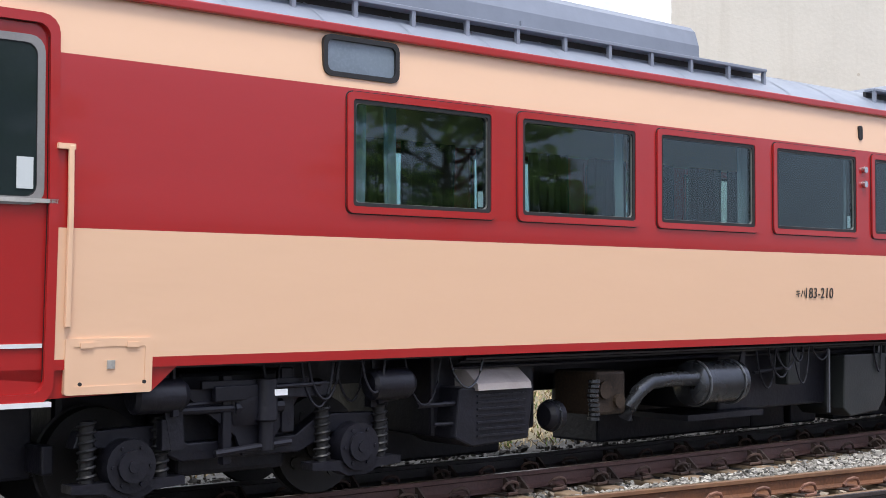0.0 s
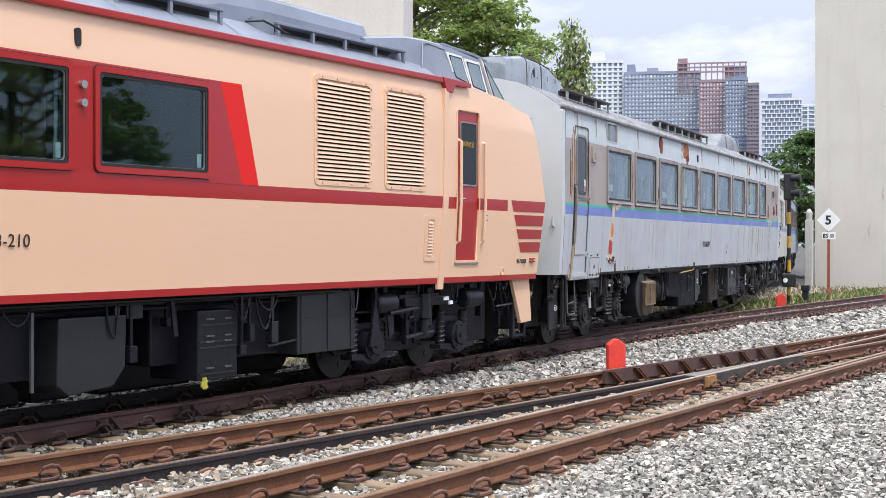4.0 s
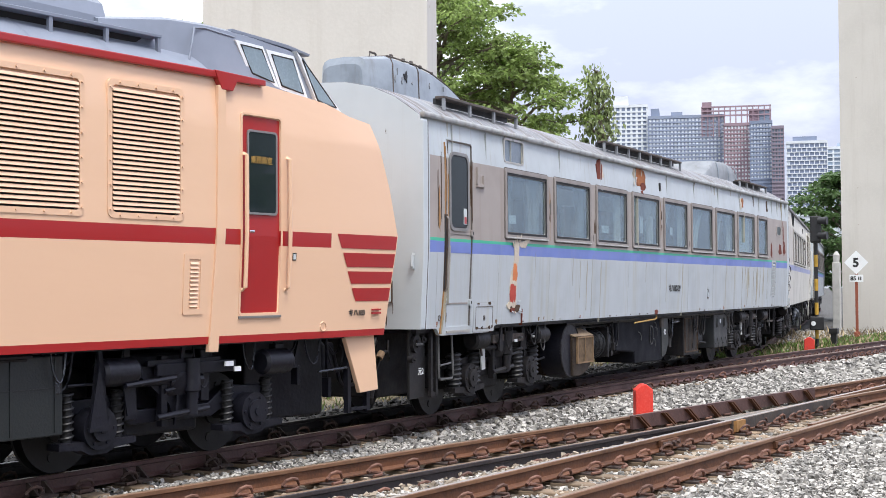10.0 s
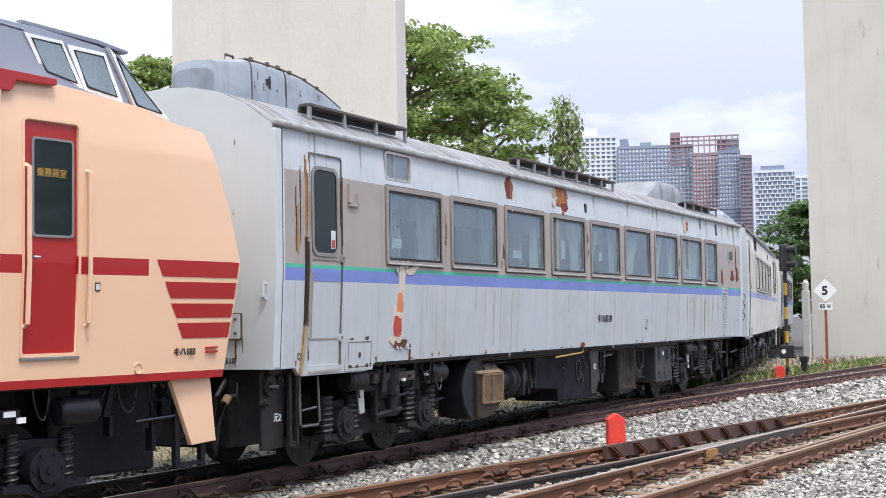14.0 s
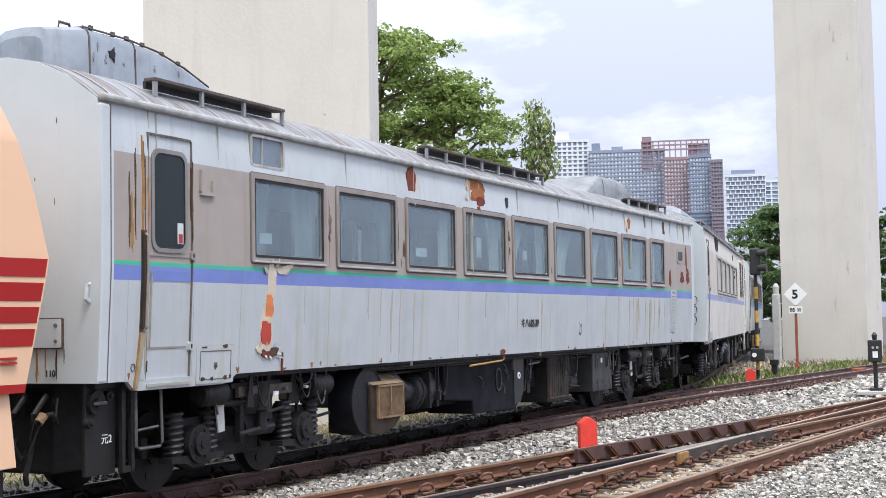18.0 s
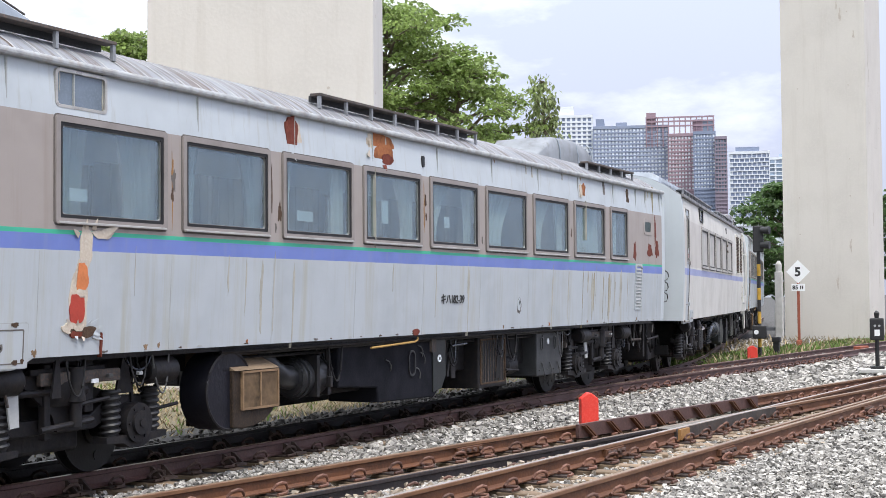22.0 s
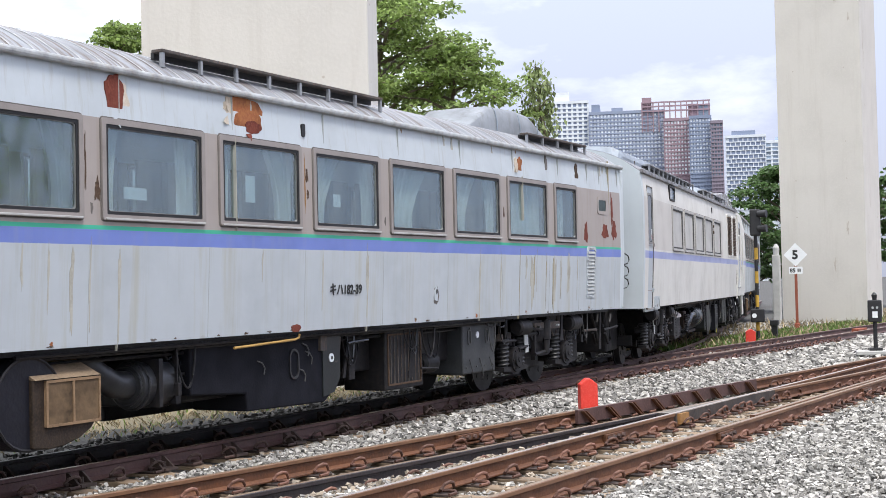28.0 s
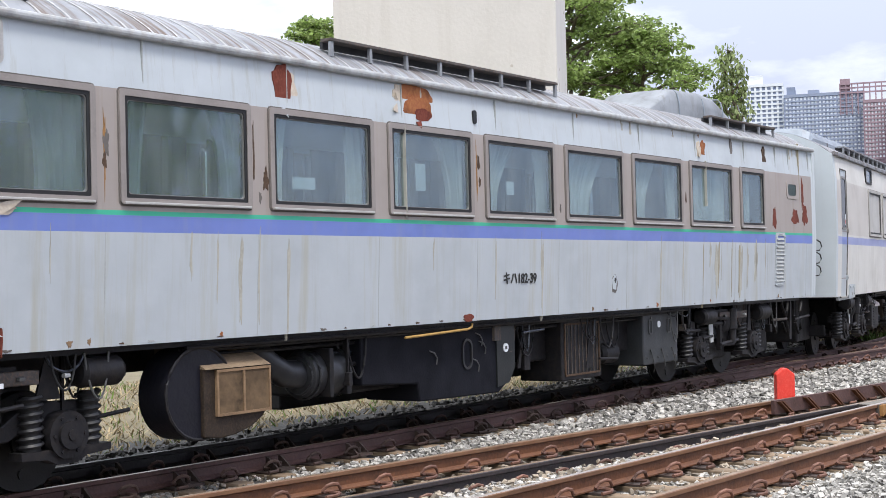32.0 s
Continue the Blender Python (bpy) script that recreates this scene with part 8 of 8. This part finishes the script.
def signal(x, y):
    s = thing("railway_signal", "black signal head on a yellow and black striped post", "signal", "", "", pose(x, y, -0.2, 0, 0, -78))
    for k in range(9):
        part("post_band", bm_tube([(0, 0, k * 0.36), (0, 0, k * 0.36 + 0.36)], 0.055, 12), M["black"] if k % 2 == 0 else M["yellow"], s)
    h = part("signal_head", bm_box(-0.16, 0.16, -0.16, 0.16, 3.24, 4.05, 0.04), M["black"], s)
    for z in (3.45, 3.90):
        part("hood", bm_tube([(0.08, -0.14, z), (0.34, -0.22, z)], [0.10, 0.12], 14), M["black"], h, "", True)
    b = part("lower_box", bm_box(-0.21, 0.21, -0.2, 0.1, 0.62, 1.02, 0.03), M["black"], s)
    part("lamp", bm_tube([(-0.10, -0.23, 0.82), (-0.10, -0.19, 0.82)], 0.07, 12), M["lamp_white"], b)
    return s


def dwarf_signal(x, y):
    s = thing("dwarf_signal", "black dwarf shunting signal on a short post and concrete slab", "signal", "", "", pose(x, y, -0.13, 0, 0, -80))
    part("slab", bm_box(-0.45, 0.35, -0.3, 0.3, 0, 0.10, 0.02), M["slab"], s)
    part("post", bm_tube([(0, 0, 0.10), (0, 0, 0.78)], 0.05, 10), M["black"], s)
    part("foot", bm_box(-0.15, 0.15, -0.15, 0.15, 0.10, 0.16), M["black"], s)
    h = part("signal_head", bm_box(-0.16, 0.16, -0.12, 0.12, 0.78, 1.30, 0.03), M["black"], s)
    for k in range(2):
        part("lens", bm_tube([(-0.05 + 0.1 * k, -0.14, 1.12), (-0.05 + 0.1 * k, -0.115, 1.12)], 0.03, 10), M["mud_white"], h)
    part("label_mark", bm_box(-0.06, 0.06, -0.126, -0.12, 0.88, 1.03), M["white_paint"], h)
    part("finial", bm_tube([(0, 0, 1.30), (0, 0, 1.42), (0, 0, 1.48)], [0.05, 0.07, 0.02], 10), M["black"], h)
    return s


def marker(x, y, h, w, ang, grp="red fouling markers"):
    s = thing("fouling_marker", "red painted concrete marker post with a pointed top beside the rails", "marker post", grp, "", pose(x, y, -0.2, 0, 0, ang))
    part("post", bm_prism([(-w, 0), (w, 0), (w, h * 0.86), (w * 0.2, h), (-w * 0.2, h), (-w, h * 0.86)], "y", -w * 0.75, w * 0.75, None, 0.012), M["marker"], s)
    return s


speed_sign(50.3, 9.54)
signal(41.4, 9.03)
dwarf_signal(33.6, 4.55)
marker(18.28, 6.42, 0.58, 0.125, -58)
marker(38.7, 8.66, 0.50, 0.14, -75)
cp = thing("concrete_post", "weathered white concrete post with a round top", "post", "", "", pose(56.5, 11.5, -0.2))
part("post", bm_box(-0.15, 0.15, -0.15, 0.15, 0, 2.9, 0.03), M["slab"], cp)
part("cap", bm_tube([(0, 0, 2.9), (0, 0, 3.2), (0, 0, 3.35)], [0.12, 0.14, 0.05], 12), M["slab"], cp)
cp2 = thing("concrete_post", "low dark stub post in the grass", "post", "", "", pose(43.2, 8.9, -0.2))
part("post", bm_box(-0.09, 0.09, -0.09, 0.09, 0, 0.45, 0.01), M["black"], cp2)
part("cap", bm_box(-0.13, 0.13, -0.13, 0.13, 0.45, 0.62, 0.02), M["black"], cp2)
sp = thing("red_plate", "red painted sleeper end beside the rails", "marker", "", "", pose(47.5, 6.95, -0.15, 0, 0, -8))
part("plate", bm_box(-0.5, 0.5, -0.12, 0.12, 0, 0.14, 0.02), M["rust_post"], sp)

# low brick wall behind the train
wallb = thing("brick_wall", "low orange brick wall behind the train", "wall", "", "", pose(9.5, 20.5, -0.05, 0, 0, 6))
part("core", bm_box(0, 10, 0.02, 0.2, 0, 1.30), M["slab"], wallb)
BR = mesh_of("brick", bm_box(-0.11, 0.11, -0.05, 0.05, -0.034, 0.034, 0.004), M["brick"])
for j in range(16):
    for i in range(18):
        share("brick", BR, wallb, pose(5.0 + i * 0.235 + (0.117 if j % 2 else 0), 0.03, 0.06 + j * 0.078))

# ---------------------------------------------------------------- the train's cars
W = []
car_mid = build_trailer(W)
car_last = copy_thing(car_mid, pose(0, 0, 0))
car_cream = build_cab_car("cream", W)
car_grey_cab = build_cab_car("grey", W)
tagged(car_last, "faded grey railcar with a blue line, far along the curve")

# rust, peeled paint and lettering on the middle car
patch(car_mid, "rust_patch", M["primer"], -3.93, 3.60, 0.30, 0.46, 51, 0.0025, 0.18)
patch(car_mid, "rust_patch", M["rust_dark"], -3.98, 3.63, 0.25, 0.50, 52, 0.008, 0.16, label="dark red rust hole")
patch(car_mid, "rust_patch", M["rust"], -1.80, 3.76, 0.62, 0.24, 3, rough=0.10, label="orange rust patch")
patch(car_mid, "rust_patch", M["rust"], -1.76, 3.62, 0.52, 0.26, 33, 0.0055, 0.10)
patch(car_mid, "rust_patch", M["rust_dark"], -1.68, 3.56, 0.30, 0.14, 4, 0.008, 0.16)
patch(car_mid, "rust_patch", M["primer"], -2.12, 3.76, 0.16, 0.18, 5, 0.007)
patch(car_mid, "rust_patch", M["rust"], 5.62, 3.60, 0.20, 0.32, 6)
patch(car_mid, "rust_patch", M["primer"], 5.48, 3.60, 0.14, 0.28, 7, 0.007)
patch(car_mid, "rust_patch", M["window_dirt"], 6.72, 3.68, 0.09, 0.40, 8)
patch(car_mid, "rust_patch", M["rust_box"], 8.06, 3.62, 0.15, 0.40, 9)
for x, z, w, h, sd in ((8.42, 2.62, 0.16, 0.34, 10), (9.38, 2.66, 0.30, 0.26, 11), (9.85, 2.70, 0.24, 0.34, 12), (9.75, 3.1, 0.10, 0.5, 13)):
    patch(car_mid, "rust_patch", M["rust_dark"], x, z, w, h, sd)
peel = [("primer", -7.565, 1.76, 0.24, 0.66, 24), ("primer", -7.50, 2.22, 0.17, 0.42, 14), ("primer", -7.27, 2.36, 0.28, 0.08, 15), ("orange", -7.535, 1.95, 0.15, 0.28, 16), ("primer", -7.56, 1.81, 0.14, 0.07, 17),
        ("peel_red", -7.595, 1.65, 0.20, 0.30, 18), ("primer", -7.68, 1.49, 0.20, 0.10, 19), ("rust_box", -7.50, 1.45, 0.34, 0.11, 20), ("rust_dark", -7.60, 1.43, 0.16, 0.06, 21), ("primer", -7.57, 1.485, 0.13, 0.05, 23), ("rust_dark", -7.25, 1.33, 0.022, 0.22, 22)]
for k, (mm, x, z, w, h, sd) in enumerate(peel):
    patch(car_mid, "peeled_paint", M[mm], x, z, w, h, sd, 0.004 + 0.0016 * k, 0.16, "peeled paint showing orange primer and rust")
for x, z, ang, ln, w, mm in ((-7.60, 2.34, 150, 0.12, 0.06, "primer"), (-7.50, 2.40, 100, 0.10, 0.05, "primer"), (-7.40, 2.40, 75, 0.11, 0.06, "primer"), (-7.28, 2.36, 20, 0.22, 0.09, "primer"),
                              (-7.38, 1.45, 335, 0.10, 0.05, "white"), (-7.44, 1.49, 70, 0.08, 0.05, "white"), (-7.58, 1.49, 100, 0.08, 0.05, "primer"), (-7.68, 1.52, 140, 0.09, 0.06, "primer"),
                              (-7.36, 1.47, 15, 0.13, 0.05, "white"), (-7.40, 1.50, 40, 0.11, 0.05, "white"), (-7.36, 1.41, 340, 0.12, 0.04, "white"), (-7.50, 1.42, 250, 0.06, 0.06, "primer"), (-7.60, 1.43, 265, 0.05, 0.06, "white"),
                              (-4.00, 3.44, 300, 0.12, 0.05, "white"), (-2.14, 3.60, 190, 0.12, 0.10, "primer"), (-2.10, 3.74, 160, 0.10, 0.10, "primer"), (-1.78, 3.48, 280, 0.08, 0.10, "rust_dark"), (5.50, 3.56, 200, 0.10, 0.10, "primer")):
    flake(car_mid, x, z, ang, ln, w, M[mm])
r_ = random.Random(77)
for k in range(12):
    x = r_.uniform(-10, 9.8)
    patch(car_mid, "paint_chip", M["rust_light"] if k % 3 else M["rust"], x, r_.choice([3.84, 1.28, 1.29, 1.28]), r_.uniform(0.03, 0.07), r_.uniform(0.03, 0.06), 100 + k, 0.003, 0.45)
for k, x in enumerate((-9.9, -9.7, -8.98, -6.22, -4.42, -0.66)):
    patch(car_mid, "rust_streak", M["ochre"] if k % 2 else M["rust_box"], x, r_.uniform(2.75, 3.1), 0.022, r_.uniform(0.4, 0.8), 200 + k, 0.003, 0.5, "vertical rust streak")
patch(car_mid, "rust_patch", M["rust_dark"], -0.83, 1.275, 0.20, 0.09, 31, rough=0.12)
# long yellow-brown runs of dirt
for k in range(24):
    x = r_.uniform(-10, 9.9)
    low = k % 5 > 1
    h = r_.uniform(0.25, 0.86) if low else r_.uniform(0.15, 0.40)
    zt = 2.18 if low else 3.86
    patch(car_mid, "dirt_run", M["run"], x, zt - h / 2, r_.uniform(0.02, 0.07) if x > 2 else r_.uniform(0.010, 0.03), h, 300 + k, 0.0025, 0.5)
for k, (x, h, w) in enumerate(((5.66, 0.62, 0.009), (-2.06, 0.9, 0.008))):
    patch(car_mid, "rust_run", M["run"], x, 3.36 - h / 2, w, h, 340 + k, 0.026, 0.4, "yellow-brown rust run")
for k, (x, zt, h) in enumerate(((5.55, 2.19, 0.80), (6.62, 2.19, 0.72), (9.62, 3.85, 0.85), (-9.72, 2.19, 0.82))):
    patch(car_mid, "rust_run", M["pipe_pale"], x, zt - h / 2, 0.022, h, 360 + k, 0.0035, 0.5, "yellow-brown rust run")
for k, (mm, x, z, w, h) in enumerate((("rust_box", -9.99, 2.86, 0.025, 0.70), ("ochre", -9.95, 2.72, 0.035, 0.50), ("rust_box", -9.90, 2.86, 0.02, 0.36), ("ochre", -9.78, 3.10, 0.045, 0.80), ("rust_box", -9.75, 3.05, 0.02, 0.72))):
    patch(car_mid, "rust_streak", M[mm], x, z, w, h, 400 + k, 0.003, 0.5, "vertical rust streak")
for k, (y, z, w, h) in enumerate(((-0.93, 1.42, 0.02, 0.26), (-0.80, 1.45, 0.012, 0.20), (-1.02, 1.50, 0.008, 0.14), (-0.70, 1.40, 0.03, 0.30))):
    part("end_rust", bm_prism(blob(y, z, w, h, 840 + k, 14, 0.4), "x", -10.402 - 0.03 * (1 - (y / 1.45) ** 2) - 0.002, -10.395), M["ochre"] if k % 2 else M["rust_box"], car_mid)
part("lamp_slit", bm_plate(-0.70, -0.63, 3.54, 3.70, -HALF - 0.002, -HALF + 0.05, 0.03), M["rubber"], car_mid)
patch(car_mid, "torn_edge", M["window_dirt"], 2.70, 1.60, 0.15, 0.25, 41, 0.003, 0.12)
patch(car_mid, "torn_plate", M["white"], 2.685, 1.62, 0.11, 0.20, 42, 0.010, 0.15, "torn white patch of paint")
patch(car_mid, "torn_hole", M["rubber"], 2.70, 1.655, 0.05, 0.07, 43, 0.012, 0.15)
# chips on the posts between the windows, wide runs below them, a ragged lower edge
for k, (x, z, w, h) in enumerate(((-6.20, 2.95, 0.06, 0.20), (-6.22, 2.80, 0.04, 0.14), (-4.26, 2.72, 0.07, 0.20), (-4.34, 2.55, 0.03, 0.10), (-0.62, 3.08, 0.05, 0.16), (-0.60, 2.86, 0.04, 0.10), (1.24, 2.60, 0.03, 0.10), (4.95, 2.85, 0.04, 0.14))):
    patch(car_mid, "paint_chip", M["rust_box"] if k % 3 else M["window_dirt"], x, z, w, h, 500 + k, 0.0035, 0.35)
for k, (mm, x, zt, w, h) in enumerate((("pipe_pale", 6.92, 2.18, 0.05, 0.80), ("run", 6.98, 2.18, 0.12, 0.86), ("pipe_pale", 6.12, 2.18, 0.04, 0.62), ("run", 6.06, 2.18, 0.16, 0.75), ("run", 7.6, 2.18, 0.12, 0.6), ("run", 4.1, 2.18, 0.05, 0.9), ("run", 0.8, 2.18, 0.04, 0.85), ("run", -3.94, 2.18, 0.035, 0.9), ("run", -4.6, 2.18, 0.05, 0.8))):
    patch(car_mid, "rust_run", M[mm], x, zt - h / 2, w, h, 520 + k, 0.0025 if mm == "run" else 0.0045, 0.4)
for k in range(26):
    patch(car_mid, "edge_chip", M[("rust_box", "window_dirt", "seam")[k % 3]], r_.uniform(-8.0, 10.0), 1.256, r_.uniform(0.03, 0.09), r_.uniform(0.012, 0.026), 560 + k, 0.0035, 0.4)
add_text("lettering", "キハ182-39", 0.165, pose(-0.12, -side_y(1.72) - 0.006, 1.66, 93, 0, 0), car_mid, M["ink"], "worn black lettering", 0.95, 0.003)
add_text("end_mark", "110", 0.085, pose(-10.428, -0.80, 1.30, 90, 0, -90), car_mid, M["ink"], "small black figures on the end wall", 1.0, 0.002)
for k in range(9):
    y, z = r_.uniform(-1.3, -0.2), r_.uniform(1.4, 3.8)
    part("end_chip", bm_prism(blob(y, z, r_.uniform(0.006, 0.012), r_.uniform(0.02, 0.08), 820 + k, 12, 0.5), "x", -10.402 - 0.03 * (1 - (y / 1.45) ** 2) - 0.002, -10.395), M["window_dirt"], car_mid)
add_text("lettering", "キハ", 0.10, pose(-0.45, -side_y(1.76) - 0.006, 1.715, 93, 0, 0), car_cream, M["ink"], "black lettering", 0.92)
add_text("lettering", "183-210", 0.165, pose(-0.285, -side_y(1.76) - 0.006, 1.70, 93, 0, 0), car_cream, M["ink"], "black lettering", 1.03)
add_text("lettering", "キハ183", 0.085, pose(9.50, -side_y(1.47) + 0.004, 1.44, 92.5, 0, 0), car_cream, M["ink"], "", 1.0, 0.003)
for k, (x, z) in enumerate(((9.95, 1.45), (9.95, 1.49))):
    part("small_mark", bm_box(x, x + 0.16, -side_y(1.47) + 0.008, -side_y(1.47) + 0.04, z, z + 0.02), M["red"], car_cream)
part("jack_mark", bm_tube([(9.05 + 0.05 * math.cos(k * 0.5236), -side_y(1.33) - 0.004, 1.33 + 0.05 * math.sin(k * 0.5236)) for k in range(13)], 0.008, 5), M["cream"], car_cream)


# ---------------------------------------------------------------- what moves
def motions():
    times = np.arange(0, 32.01, 0.25)
    ts, ss = zip(*TRAIN_ROWS)
    at = np.interp(times, ts, ss)
    # light smoothing of the speed
    for _ in range(6):
        at[1:-1] = (at[:-2] + 2 * at[1:-1] + at[2:]) / 4
    for car, k in ((car_cream, -1), (car_mid, 0), (car_grey_cab, 1), (car_last, 2)):
        walk(car, [(float(t), car_pose(s + k * CAR_PITCH)) for t, s in list(zip(times, at))[::2]])
        for o in car.children_recursive:
            if o.name.startswith("wheelset"):
                x = o.matrix_basis.translation.x
                walk(o, [(float(t), pose(x, 0, 0.43, 0, math.degrees(s / 0.43), 0)) for t, s in zip(times, at)])


motions()
